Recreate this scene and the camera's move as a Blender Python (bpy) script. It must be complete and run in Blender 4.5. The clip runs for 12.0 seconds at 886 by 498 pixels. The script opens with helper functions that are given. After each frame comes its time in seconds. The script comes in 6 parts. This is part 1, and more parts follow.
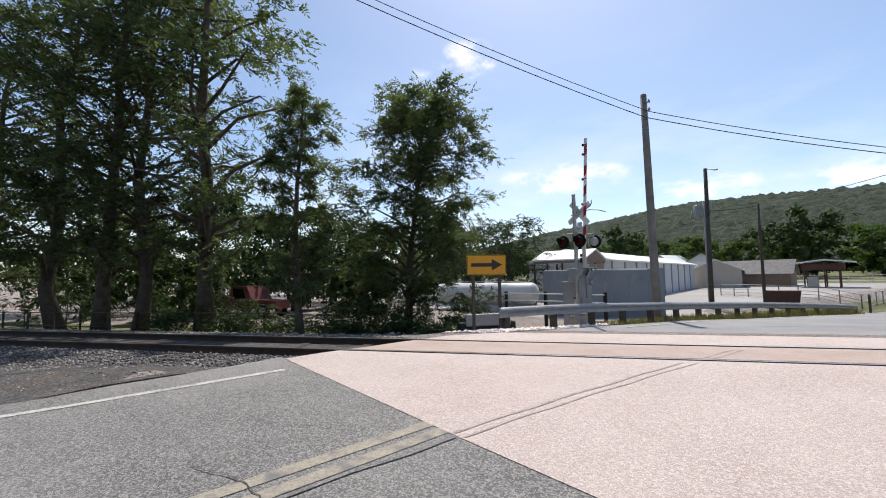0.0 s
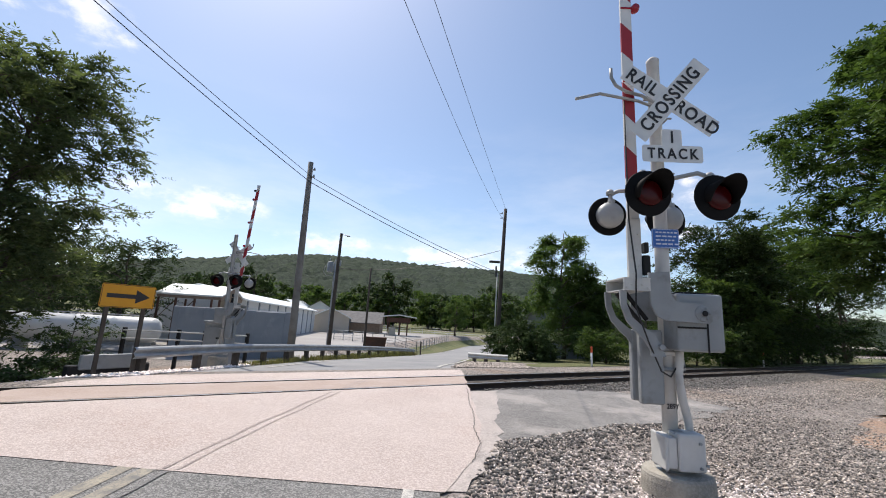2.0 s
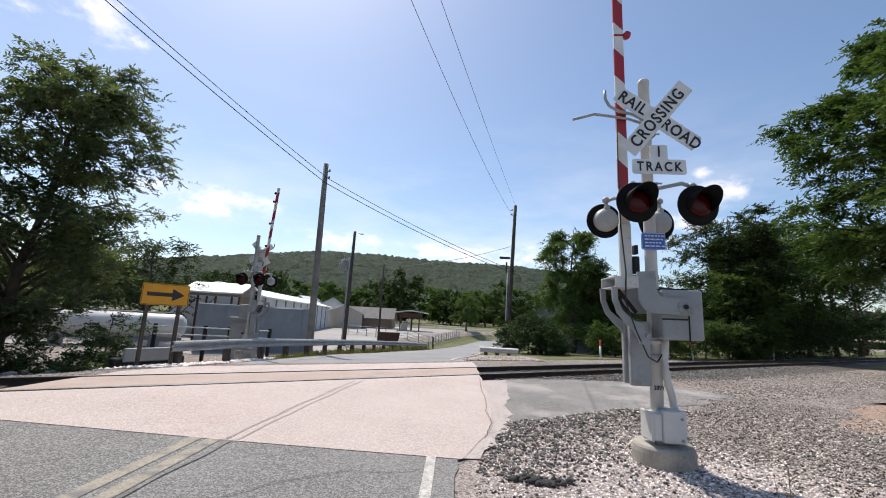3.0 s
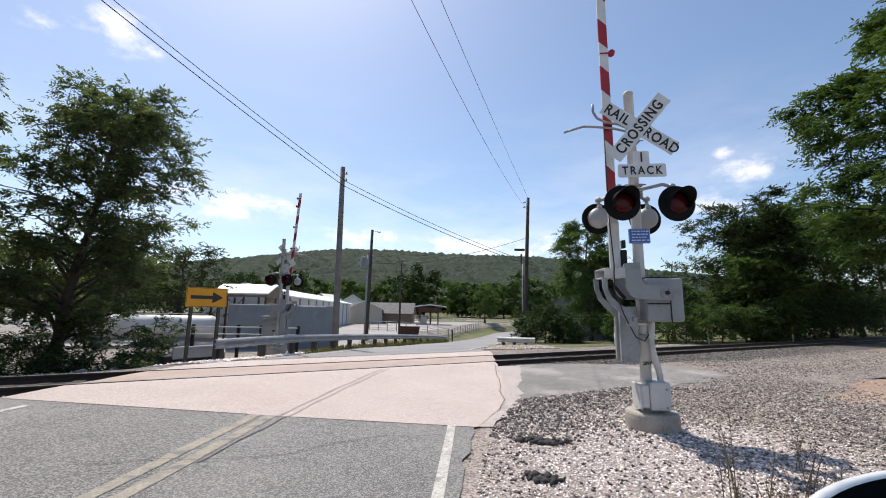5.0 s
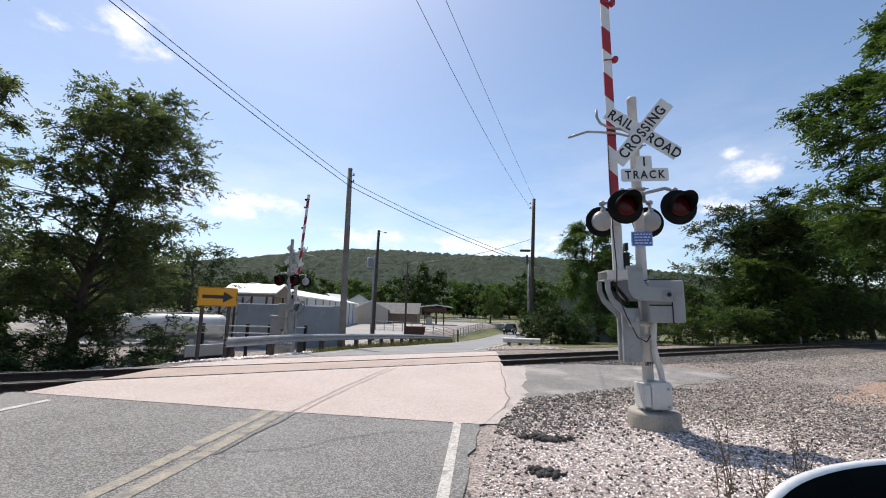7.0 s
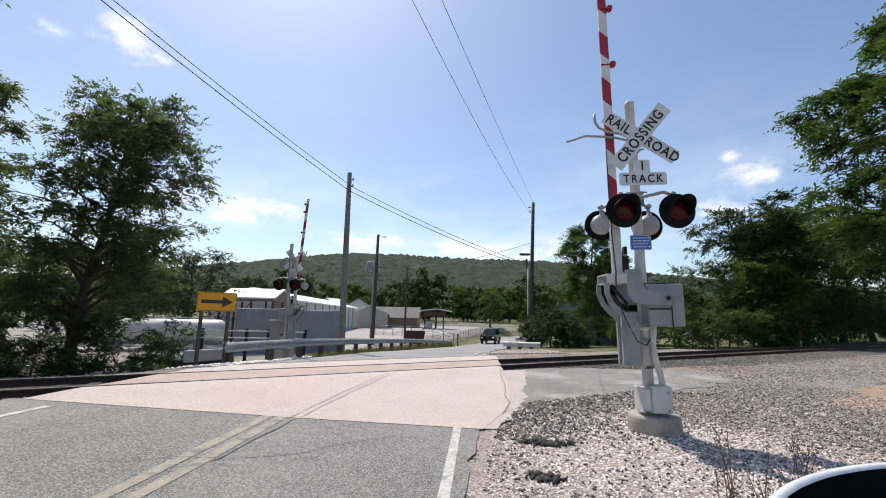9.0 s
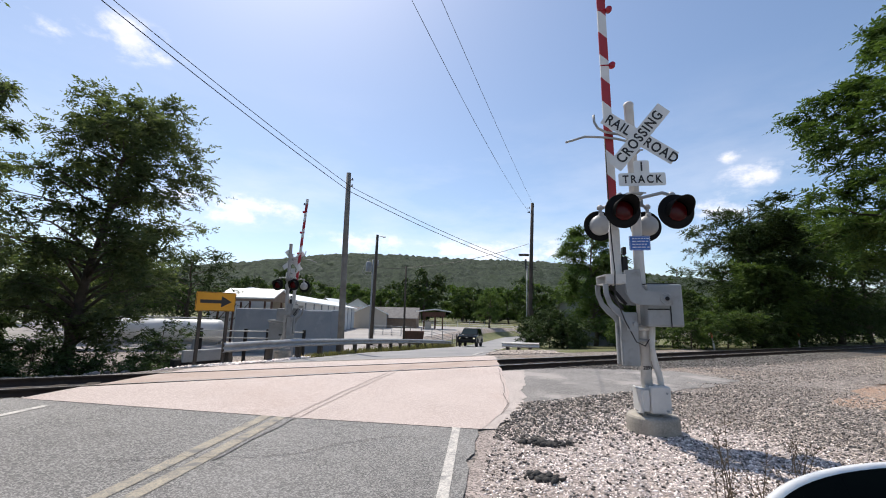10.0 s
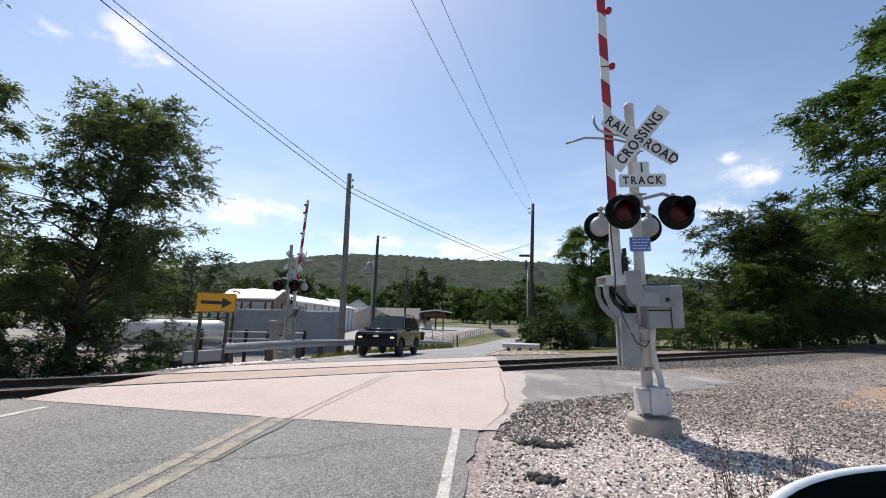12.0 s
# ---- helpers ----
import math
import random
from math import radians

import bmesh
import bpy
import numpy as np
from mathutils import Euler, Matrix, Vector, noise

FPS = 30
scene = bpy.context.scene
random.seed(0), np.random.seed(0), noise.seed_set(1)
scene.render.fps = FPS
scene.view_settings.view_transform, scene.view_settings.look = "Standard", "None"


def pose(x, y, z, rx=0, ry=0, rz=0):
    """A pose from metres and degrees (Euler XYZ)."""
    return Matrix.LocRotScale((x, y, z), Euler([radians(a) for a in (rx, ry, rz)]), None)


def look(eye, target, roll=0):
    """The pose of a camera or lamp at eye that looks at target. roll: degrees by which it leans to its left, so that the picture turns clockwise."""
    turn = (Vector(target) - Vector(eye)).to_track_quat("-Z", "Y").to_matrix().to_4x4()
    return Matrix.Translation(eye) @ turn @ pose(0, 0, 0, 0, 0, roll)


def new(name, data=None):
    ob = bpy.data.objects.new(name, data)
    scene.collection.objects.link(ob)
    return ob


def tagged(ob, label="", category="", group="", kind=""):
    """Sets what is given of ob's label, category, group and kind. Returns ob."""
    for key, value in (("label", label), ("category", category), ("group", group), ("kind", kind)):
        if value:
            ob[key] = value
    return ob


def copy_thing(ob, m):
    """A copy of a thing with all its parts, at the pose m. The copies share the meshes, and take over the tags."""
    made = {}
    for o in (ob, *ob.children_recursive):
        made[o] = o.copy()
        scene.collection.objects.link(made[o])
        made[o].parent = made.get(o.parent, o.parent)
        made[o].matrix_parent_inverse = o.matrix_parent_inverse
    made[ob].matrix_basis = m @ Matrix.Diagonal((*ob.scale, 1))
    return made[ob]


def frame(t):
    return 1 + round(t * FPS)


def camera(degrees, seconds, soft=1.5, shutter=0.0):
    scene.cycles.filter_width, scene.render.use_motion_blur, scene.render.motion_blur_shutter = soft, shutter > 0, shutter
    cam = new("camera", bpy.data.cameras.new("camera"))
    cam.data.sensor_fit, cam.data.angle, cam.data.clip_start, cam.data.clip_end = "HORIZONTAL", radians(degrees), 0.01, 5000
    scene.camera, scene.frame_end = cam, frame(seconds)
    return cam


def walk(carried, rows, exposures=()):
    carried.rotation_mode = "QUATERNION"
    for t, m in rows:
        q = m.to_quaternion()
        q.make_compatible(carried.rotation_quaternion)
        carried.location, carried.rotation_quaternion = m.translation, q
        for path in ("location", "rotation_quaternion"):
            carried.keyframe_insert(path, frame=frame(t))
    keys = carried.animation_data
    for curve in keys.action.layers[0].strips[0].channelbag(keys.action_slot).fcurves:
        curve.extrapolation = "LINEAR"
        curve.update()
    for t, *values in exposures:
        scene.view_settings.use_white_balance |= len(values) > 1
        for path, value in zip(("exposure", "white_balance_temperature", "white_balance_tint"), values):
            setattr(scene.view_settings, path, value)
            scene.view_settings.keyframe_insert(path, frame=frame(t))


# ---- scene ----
cam = camera(94.4, 12.0, soft=1.0)

PATH = [
    (0, (0.492, 3.406, 1.509), (-1.023, 4.704, 1.652), -1.0),
    (0.5, (0.363, 3.022, 1.543), (-0.774, 4.636, 1.862), -2.0),
    (1, (0.355, 2.601, 1.531), (-0.104, 4.53, 1.789), -0.6),
    (1.5, (0.277, 2.264, 1.583), (0.171, 4.235, 1.903), 2.3),
    (2, (0.222, 1.685, 1.591), (0.194, 3.651, 1.959), 3.2),
    (2.5, (0.206, 1.313, 1.558), (0.144, 3.278, 1.925), 3.0),
    (3, (0.173, 0.969, 1.559), (0.095, 2.937, 1.903), 2.9),
    (5, (0.267, 0.107, 1.53), (0.111, 2.077, 1.84), 1.0),
    (5.5, (0.256, -0.025, 1.517), (0.086, 1.944, 1.824), 1.1),
    (6, (0.263, -0.043, 1.523), (0.087, 1.926, 1.829), 1.3),
    (6.5, (0.263, -0.048, 1.523), (0.082, 1.92, 1.831), 1.4),
    (7, (0.267, -0.067, 1.528), (0.083, 1.9, 1.839), 1.3),
    (9, (0.273, -0.073, 1.533), (0.091, 1.891, 1.863), 1.1),
    (9.5, (0.276, -0.071, 1.529), (0.096, 1.893, 1.861), 1.1),
    (10, (0.272, -0.075, 1.528), (0.094, 1.889, 1.86), 1.2),
    (10.5, (0.273, -0.076, 1.528), (0.094, 1.889, 1.859), 1.2),
    (11, (0.274, -0.08, 1.532), (0.095, 1.884, 1.863), 1.2),
    (11.5, (0.275, -0.082, 1.536), (0.095, 1.882, 1.869), 1.2),
    (12, (0.279, -0.077, 1.536), (0.098, 1.887, 1.871), 1.2),
]
walk(cam, [(t, look(e, g, r)) for t, e, g, r in PATH], exposures=[(0, 0.04, 6500, 10), (12, 0.04, 6500, 10)])

# ---- sky and sun ----
SUN_WAY = Vector((-0.43, 0.64, 1.24)).normalized()


CLOUDS = [(-45.5, 28.8, 7.5, 3.4, 1.0), (-53.0, 27.5, 4.5, 2.0, 0.8), (-33.0, 13.2, 11.0, 3.0, 1.0), (30.8, 19.0, 3.0, 1.5, 0.8), (33.2, 16.6, 5.4, 2.2, 0.85), (29.5, 13.0, 8.0, 3.6, 0.85), (2.0, 9.2, 22.0, 3.2, 0.75), (-17.0, 10.2, 12.0, 2.4, 0.7), (70, 16, 16, 4, 0.8), (120, 22, 18, 5, 0.9), (-110, 18, 20, 4, 0.9), (175, 20, 22, 5, 0.9)]


def build_sky():
    w = bpy.data.worlds.new("sky")
    scene.world = w
    w.use_nodes = True
    nt = w.node_tree
    nt.nodes.clear()
    out = nt.nodes.new("ShaderNodeOutputWorld")
    bg = nt.nodes.new("ShaderNodeBackground")
    sky = nt.nodes.new("ShaderNodeTexSky")
    sky.sky_type = "NISHITA"
    sky.sun_disc = False
    sky.sun_elevation = math.asin(SUN_WAY.z)
    sky.sun_rotation = math.atan2(SUN_WAY.x, SUN_WAY.y)
    sky.air_density, sky.dust_density, sky.ozone_density = 1.0, 0.8, 1.7
    bg.inputs["Strength"].default_value = 0.15
    L = nt.links.new

    def calc(op, *args):
        n = nt.nodes.new("ShaderNodeMath")
        n.operation = op
        for k, v in enumerate(args):
            if isinstance(v, (int, float)):
                n.inputs[k].default_value = v
            else:
                L(v, n.inputs[k])
        return n.outputs[0]

    co = nt.nodes.new("ShaderNodeTexCoord")
    sep = nt.nodes.new("ShaderNodeSeparateXYZ")
    L(co.outputs["Generated"], sep.inputs[0])
    az = calc("ARCTAN2", sep.outputs["X"], sep.outputs["Y"])
    el = calc("ARCSINE", sep.outputs["Z"])

    def noise(scale, detail, stretch):
        mp = nt.nodes.new("ShaderNodeMapping")
        mp.inputs["Scale"].default_value = (1, 1, stretch)
        nz = nt.nodes.new("ShaderNodeTexNoise")
        nz.inputs["Scale"].default_value = scale
        nz.inputs["Detail"].default_value = detail
        nz.inputs["Roughness"].default_value = 0.6
        L(co.outputs["Generated"], mp.inputs[0])
        L(mp.outputs[0], nz.inputs["Vector"])
        return nz.outputs["Fac"]

    # fair-weather clouds: bearing, height, half width, half height in degrees, thickness
    puff = None
    for a0, e0, wa, we, amount in CLOUDS:
        u = calc("DIVIDE", calc("SUBTRACT", az, radians(a0)), radians(wa))
        v = calc("DIVIDE", calc("SUBTRACT", el, radians(e0)), radians(we))
        r = calc("SQRT", calc("ADD", calc("MULTIPLY", u, u), calc("MULTIPLY", v, v)))
        k = calc("MULTIPLY", calc("MAXIMUM", calc("SUBTRACT", 1.0, r), 0.0), amount)
        puff = k if puff is None else calc("MAXIMUM", puff, k)
    ragged = calc("MULTIPLY", calc("SUBTRACT", noise(13.0, 12, 1.7), 0.5), 3.4)
    edge = nt.nodes.new("ShaderNodeMapRange")
    edge.interpolation_type = "SMOOTHSTEP"
    edge.inputs["From Min"].default_value, edge.inputs["From Max"].default_value = 0.2, 1.15
    L(calc("ADD", puff, calc("MULTIPLY", ragged, calc("MINIMUM", calc("MULTIPLY", puff, 2.2), 1.0))), edge.inputs["Value"])
    # thin veil that thickens towards the horizon
    veil = nt.nodes.new("ShaderNodeMapRange")
    veil.inputs["From Min"].default_value, veil.inputs["From Max"].default_value = 0.42, 0.72
    L(noise(2.6, 8, 3.4), veil.inputs["Value"])
    low = nt.nodes.new("ShaderNodeMapRange")
    low.inputs["From Min"].default_value, low.inputs["From Max"].default_value = 0.5, 0.08
    L(sep.outputs["Z"], low.inputs["Value"])
    thin = calc("MULTIPLY", calc("MULTIPLY", veil.outputs[0], low.outputs[0]), 0.45)
    cover = calc("MINIMUM", calc("ADD", calc("MULTIPLY", edge.outputs[0], 0.7), thin), 0.85)
    mix = nt.nodes.new("ShaderNodeMixRGB")
    mix.inputs[2].default_value = (8.3, 8.0, 8.25, 1)
    L(cover, mix.inputs[0])
    L(sky.outputs[0], mix.inputs[1])
    L(mix.outputs[0], bg.inputs[0])
    L(bg.outputs[0], out.inputs[0])
    sun = bpy.data.lights.new("sun", "SUN")
    sun.energy, sun.angle, sun.color = 5.0, radians(0.55), (1.0, 0.925, 0.83)
    s = new("sun", sun)
    s.rotation_euler = SUN_WAY.to_track_quat("Z", "Y").to_euler()


build_sky()


# ---- materials ----
def surface(name, a, b, scale=3.0, rough=0.8, metal=0.0, speck=None, sscale=120, samount=0.5, bump=0.3, bscale=80, stain=None, stscale=0.6, stmin=0.5, stmax=0.7, island=0.0, spec=0.4, distance=0.01):
    """Two colours mixed by a coarse noise, fine specks, stains, and relief."""
    m = bpy.data.materials.new(name)
    m.use_nodes = True
    nt = m.node_tree
    N, L = nt.nodes.new, nt.links.new
    bs = nt.nodes["Principled BSDF"]
    co = N("ShaderNodeTexCoord")

    def noise_at(s, d=6):
        n = N("ShaderNodeTexNoise")
        n.inputs["Scale"].default_value = s
        n.inputs["Detail"].default_value = d
        n.inputs["Roughness"].default_value = 0.6
        L(co.outputs["Object"], n.inputs["Vector"])
        return n

    def ramp(n, lo, hi):
        r = N("ShaderNodeMapRange")
        r.inputs["From Min"].default_value, r.inputs["From Max"].default_value = lo, hi
        L(n, r.inputs["Value"])
        return r.outputs[0]

    mix = N("ShaderNodeMixRGB")
    mix.inputs[1].default_value, mix.inputs[2].default_value = (*a, 1), (*b, 1)
    L(ramp(noise_at(scale).outputs["Fac"], 0.35, 0.65), mix.inputs[0])
    col = mix.outputs[0]
    if stain:
        sm = N("ShaderNodeMixRGB")
        sm.inputs[2].default_value = (*stain, 1)
        L(ramp(noise_at(stscale, 8).outputs["Fac"], stmin, stmax), sm.inputs[0])
        L(col, sm.inputs[1])
        col = sm.outputs[0]
    if speck:
        v = N("ShaderNodeTexVoronoi")
        v.inputs["Scale"].default_value = sscale
        L(co.outputs["Object"], v.inputs["Vector"])
        sp = N("ShaderNodeSeparateColor")
        L(v.outputs["Color"], sp.inputs[0])
        k = N("ShaderNodeMath")
        k.operation = "MULTIPLY"
        k.inputs[1].default_value = samount
        L(ramp(sp.outputs[0], 0.3, 0.95), k.inputs[0])
        sm = N("ShaderNodeMixRGB")
        sm.inputs[2].default_value = (*speck, 1)
        L(k.outputs[0], sm.inputs[0])
        L(col, sm.inputs[1])
        col = sm.outputs[0]
    if island:
        g = N("ShaderNodeNewGeometry")
        hs = N("ShaderNodeHueSaturation")
        r = N("ShaderNodeMapRange")
        r.inputs["To Min"].default_value, r.inputs["To Max"].default_value = 1 - island, 1 + island
        L(g.outputs["Random Per Island"], r.inputs["Value"])
        L(r.outputs[0], hs.inputs["Value"])
        L(col, hs.inputs["Color"])
        col = hs.outputs[0]
    L(col, bs.inputs["Base Color"])
    bs.inputs["Roughness"].default_value = rough
    bs.inputs["Metallic"].default_value = metal
    bs.inputs["Specular IOR Level"].default_value = spec
    if bump:
        bp = N("ShaderNodeBump")
        bp.inputs["Strength"].default_value = bump
        bp.inputs["Distance"].default_value = distance
        L(noise_at(bscale, 4).outputs["Fac"], bp.inputs["Height"])
        L(bp.outputs[0], bs.inputs["Normal"])
    return m


def leaf_material(name, a, b, trans=0.35):
    m = bpy.data.materials.new(name)
    m.use_nodes = True
    nt = m.node_tree
    N, L = nt.nodes.new, nt.links.new
    bs = nt.nodes["Principled BSDF"]
    g = N("ShaderNodeNewGeometry")
    ob = N("ShaderNodeObjectInfo")
    co = N("ShaderNodeTexCoord")
    nz = N("ShaderNodeTexNoise")
    nz.inputs["Scale"].default_value = 0.7
    L(co.outputs["Object"], nz.inputs["Vector"])
    add = N("ShaderNodeMath")
    add.operation = "MULTIPLY_ADD"
    add.inputs[1].default_value = 0.55
    L(g.outputs["Random Per Island"], add.inputs[0])
    sub = N("ShaderNodeMath")
    sub.operation = "MULTIPLY_ADD"
    sub.inputs[1].default_value, sub.inputs[2].default_value = 1.2, -0.38
    L(nz.outputs["Fac"], sub.inputs[0])
    L(sub.outputs[0], add.inputs[2])
    mix = N("ShaderNodeMixRGB")
    mix.use_clamp = True
    mix.inputs[1].default_value, mix.inputs[2].default_value = (*a, 1), (*b, 1)
    L(add.outputs[0], mix.inputs[0])
    hs = N("ShaderNodeHueSaturation")
    r = N("ShaderNodeMapRange")
    r.inputs["To Min"].default_value, r.inputs["To Max"].default_value = 0.8, 1.2
    L(ob.outputs["Random"], r.inputs["Value"])
    L(r.outputs[0], hs.inputs["Value"])
    L(mix.outputs[0], hs.inputs["Color"])
    L(hs.outputs[0], bs.inputs["Base Color"])
    bs.inputs["Roughness"].default_value = 0.6
    bs.inputs["Specular IOR Level"].default_value = 0.06
    tr = N("ShaderNodeBsdfTranslucent")
    br = N("ShaderNodeMixRGB")
    br.blend_type = "MULTIPLY"
    br.inputs[0].default_value = 1.0
    br.inputs[2].default_value = (1.25, 1.4, 0.7, 1)
    L(hs.outputs[0], br.inputs[1])
    L(br.outputs[0], tr.inputs[0])
    ms = N("ShaderNodeMixShader")
    ms.inputs[0].default_value = trans
    L(bs.outputs[0], ms.inputs[1])
    L(tr.outputs[0], ms.inputs[2])
    L(ms.outputs[0], nt.nodes["Material Output"].inputs["Surface"])
    return m


def plain(name, c, rough=0.5, metal=0.0, emit=None, strength=0.0, spec=0.5, var=0.12):
    m = surface(name, c, tuple(v * (1 - var) for v in c), 4.0, rough, metal, bump=0.06, bscale=40, spec=spec)
    if emit:
        bs = m.node_tree.nodes["Principled BSDF"]
        bs.inputs["Emission Color"].default_value = (*emit, 1)
        bs.inputs["Emission Strength"].default_value = strength
    return m


def glass(name, tint=(0.05, 0.06, 0.06), rough=0.06):
    m = bpy.data.materials.new(name)
    m.use_nodes = True
    bs = m.node_tree.nodes["Principled BSDF"]
    bs.inputs["Base Color"].default_value = (*tint, 1)
    bs.inputs["Roughness"].default_value = rough
    bs.inputs["Specular IOR Level"].default_value = 0.06
    return m


M_ASPHALT = surface("weathered_asphalt", (0.085, 0.083, 0.081), (0.142, 0.138, 0.134), 0.7, 0.7, speck=(0.46, 0.445, 0.42), sscale=75, samount=0.62, bump=1.0, bscale=130, stain=(0.18, 0.174, 0.167), stscale=0.3, stmin=0.48, stmax=0.64, spec=0.4)
M_APRON = surface("pale_dusty_asphalt", (0.36, 0.315, 0.29), (0.44, 0.385, 0.355), 1.2, 0.9, speck=(0.62, 0.555, 0.52), sscale=60, samount=0.6, bump=0.9, bscale=90, stain=(0.27, 0.245, 0.23), stscale=1.6, stmin=0.52, stmax=0.64)
M_PATCH = surface("grey_asphalt_patch", (0.135, 0.128, 0.123), (0.225, 0.212, 0.20), 0.8, 0.88, speck=(0.42, 0.40, 0.38), sscale=55, samount=0.5, bump=0.9, bscale=100, stain=(0.33, 0.30, 0.28), stscale=0.5, stmin=0.52, stmax=0.6)
M_PINK = surface("pinkish_crossing_asphalt", (0.40, 0.325, 0.294), (0.465, 0.385, 0.35), 0.8, 0.85, speck=(0.74, 0.655, 0.61), sscale=75, samount=0.62, bump=1.0, bscale=90, stain=(0.39, 0.29, 0.25), stscale=0.35, stmin=0.52, stmax=0.72)
M_RUST_PAVE = surface("rust_stained_asphalt", (0.37, 0.285, 0.24), (0.44, 0.355, 0.315), 1.4, 0.88, speck=(0.5, 0.40, 0.34), sscale=50, samount=0.5, bump=0.8, bscale=90)
M_ROADFAR = surface("grey_road_asphalt", (0.20, 0.20, 0.205), (0.27, 0.265, 0.26), 0.4, 0.85, speck=(0.34, 0.33, 0.32), sscale=30, samount=0.3, bump=0.3, bscale=60)
M_WORN = surface("worn_tar_line", (0.26, 0.215, 0.195), (0.42, 0.35, 0.315), 3.0, 0.85, speck=(0.58, 0.50, 0.46), sscale=60, samount=0.6, bump=0.6)
M_TARSEAM = surface("dark_tar_seam", (0.095, 0.092, 0.09), (0.17, 0.165, 0.16), 4, 0.8, speck=(0.36, 0.35, 0.34), sscale=65, samount=0.55, bump=0.6)
M_CRACK = surface("dark_crack", (0.06, 0.056, 0.054), (0.13, 0.12, 0.113), 9, 0.9)
M_WHITEP = surface("worn_white_paint", (0.60, 0.57, 0.52), (0.48, 0.455, 0.42), 6, 0.75, speck=(0.20, 0.195, 0.19), sscale=60, samount=0.6, bump=0.5, stain=(0.24, 0.235, 0.225), stscale=5, stmin=0.56, stmax=0.66)
M_YELLOWP = surface("worn_yellow_paint", (0.39, 0.345, 0.26), (0.29, 0.26, 0.21), 5, 0.78, speck=(0.16, 0.155, 0.15), sscale=65, samount=0.6, bump=0.6, stain=(0.165, 0.16, 0.15), stscale=3.5, stmin=0.5, stmax=0.62)
M_GRAVEL = surface("pale_gravel", (0.30, 0.262, 0.235), (0.43, 0.375, 0.335), 0.35, 0.95, speck=(0.07, 0.063, 0.058), sscale=26, samount=0.95, bump=1.0, bscale=26, stain=(0.40, 0.285, 0.205), stscale=0.16, stmin=0.54, stmax=0.66, distance=0.06)
M_STONE = surface("gravel_stone", (0.52, 0.45, 0.395), (0.27, 0.232, 0.20), 8, 0.9, island=0.72, bump=0.5, bscale=50)
M_BSTONE = surface("ballast_stone", (0.25, 0.228, 0.205), (0.17, 0.157, 0.143), 8, 0.9, island=0.6, bump=0.5, bscale=50)
M_DARKSTONE = surface("dark_cinder_stone", (0.15, 0.138, 0.126), (0.075, 0.07, 0.066), 8, 0.9, island=0.6, bump=0.5, bscale=50)
M_TAR = surface("broken_tar", (0.030, 0.029, 0.028), (0.06, 0.058, 0.056), 8, 0.85, bump=0.8, bscale=60)
M_STONEW = surface("pale_limestone_chip", (0.90, 0.80, 0.75), (0.78, 0.69, 0.645), 8, 0.9, island=0.42, bump=0.5, bscale=50)
M_CHIPBED = surface("pinkish_stone_dust", (0.45, 0.38, 0.345), (0.60, 0.51, 0.465), 2.0, 0.95, speck=(0.09, 0.08, 0.073), sscale=50, samount=0.8, bump=1.0, bscale=45, distance=0.04)
M_BALLAST = surface("track_ballast_bed", (0.105, 0.099, 0.095), (0.155, 0.145, 0.138), 1.2, 0.95, speck=(0.04, 0.038, 0.037), sscale=22, samount=0.8, bump=1.0, bscale=25, stain=(0.14, 0.10, 0.075), stscale=0.6, distance=0.06)
M_DIRT = surface("reddish_dirt", (0.47, 0.30, 0.20), (0.36, 0.27, 0.215), 0.9, 0.95, speck=(0.15, 0.125, 0.11), sscale=24, samount=0.7, bump=0.9, bscale=30, distance=0.04)
M_GRASS = surface("dry_grass", (0.10, 0.115, 0.045), (0.19, 0.175, 0.085), 0.35, 0.95, speck=(0.07, 0.10, 0.025), sscale=18, samount=0.6, bump=0.8, bscale=20, distance=0.08)
M_LOT = surface("pale_concrete_lot", (0.31, 0.29, 0.28), (0.38, 0.36, 0.34), 0.12, 0.9, speck=(0.25, 0.24, 0.225), sscale=9, samount=0.4, bump=0.2, stain=(0.22, 0.205, 0.185), stscale=0.1)
M_RUSTRAIL = surface("rusty_rail_steel", (0.028, 0.020, 0.016), (0.050, 0.033, 0.024), 6, 0.85, 0.0, bump=0.5)
M_RAILTOP = surface("polished_rail_head", (0.62, 0.60, 0.58), (0.50, 0.48, 0.46), 3, 0.28, 1.0, bump=0.1)
M_TIE = surface("creosoted_tie_wood", (0.045, 0.036, 0.029), (0.085, 0.068, 0.055), 5, 0.9, bump=0.8, bscale=30)
M_STEEL = surface("galvanised_steel", (0.36, 0.37, 0.38), (0.28, 0.29, 0.30), 3, 0.55, 0.35, bump=0.12, bscale=25, stain=(0.20, 0.185, 0.17), stscale=2.0, stmin=0.54, stmax=0.76)
M_ALU = surface("painted_aluminium", (0.36, 0.37, 0.375), (0.29, 0.30, 0.305), 2.5, 0.5, 0.15, bump=0.12, bscale=40, stain=(0.26, 0.245, 0.225), stscale=3, stmin=0.56, stmax=0.78)
M_MASTPAINT = surface("chalky_white_mast_paint", (0.56, 0.555, 0.535), (0.47, 0.465, 0.45), 3.0, 0.55, bump=0.15, stain=(0.40, 0.37, 0.33), stscale=3.0, stmin=0.58, stmax=0.78)
M_GREYBOX = surface("grey_machine_enamel", (0.275, 0.29, 0.30), (0.22, 0.232, 0.24), 2.2, 0.5, bump=0.12, stain=(0.15, 0.143, 0.135), stscale=3, stmin=0.57, stmax=0.76)
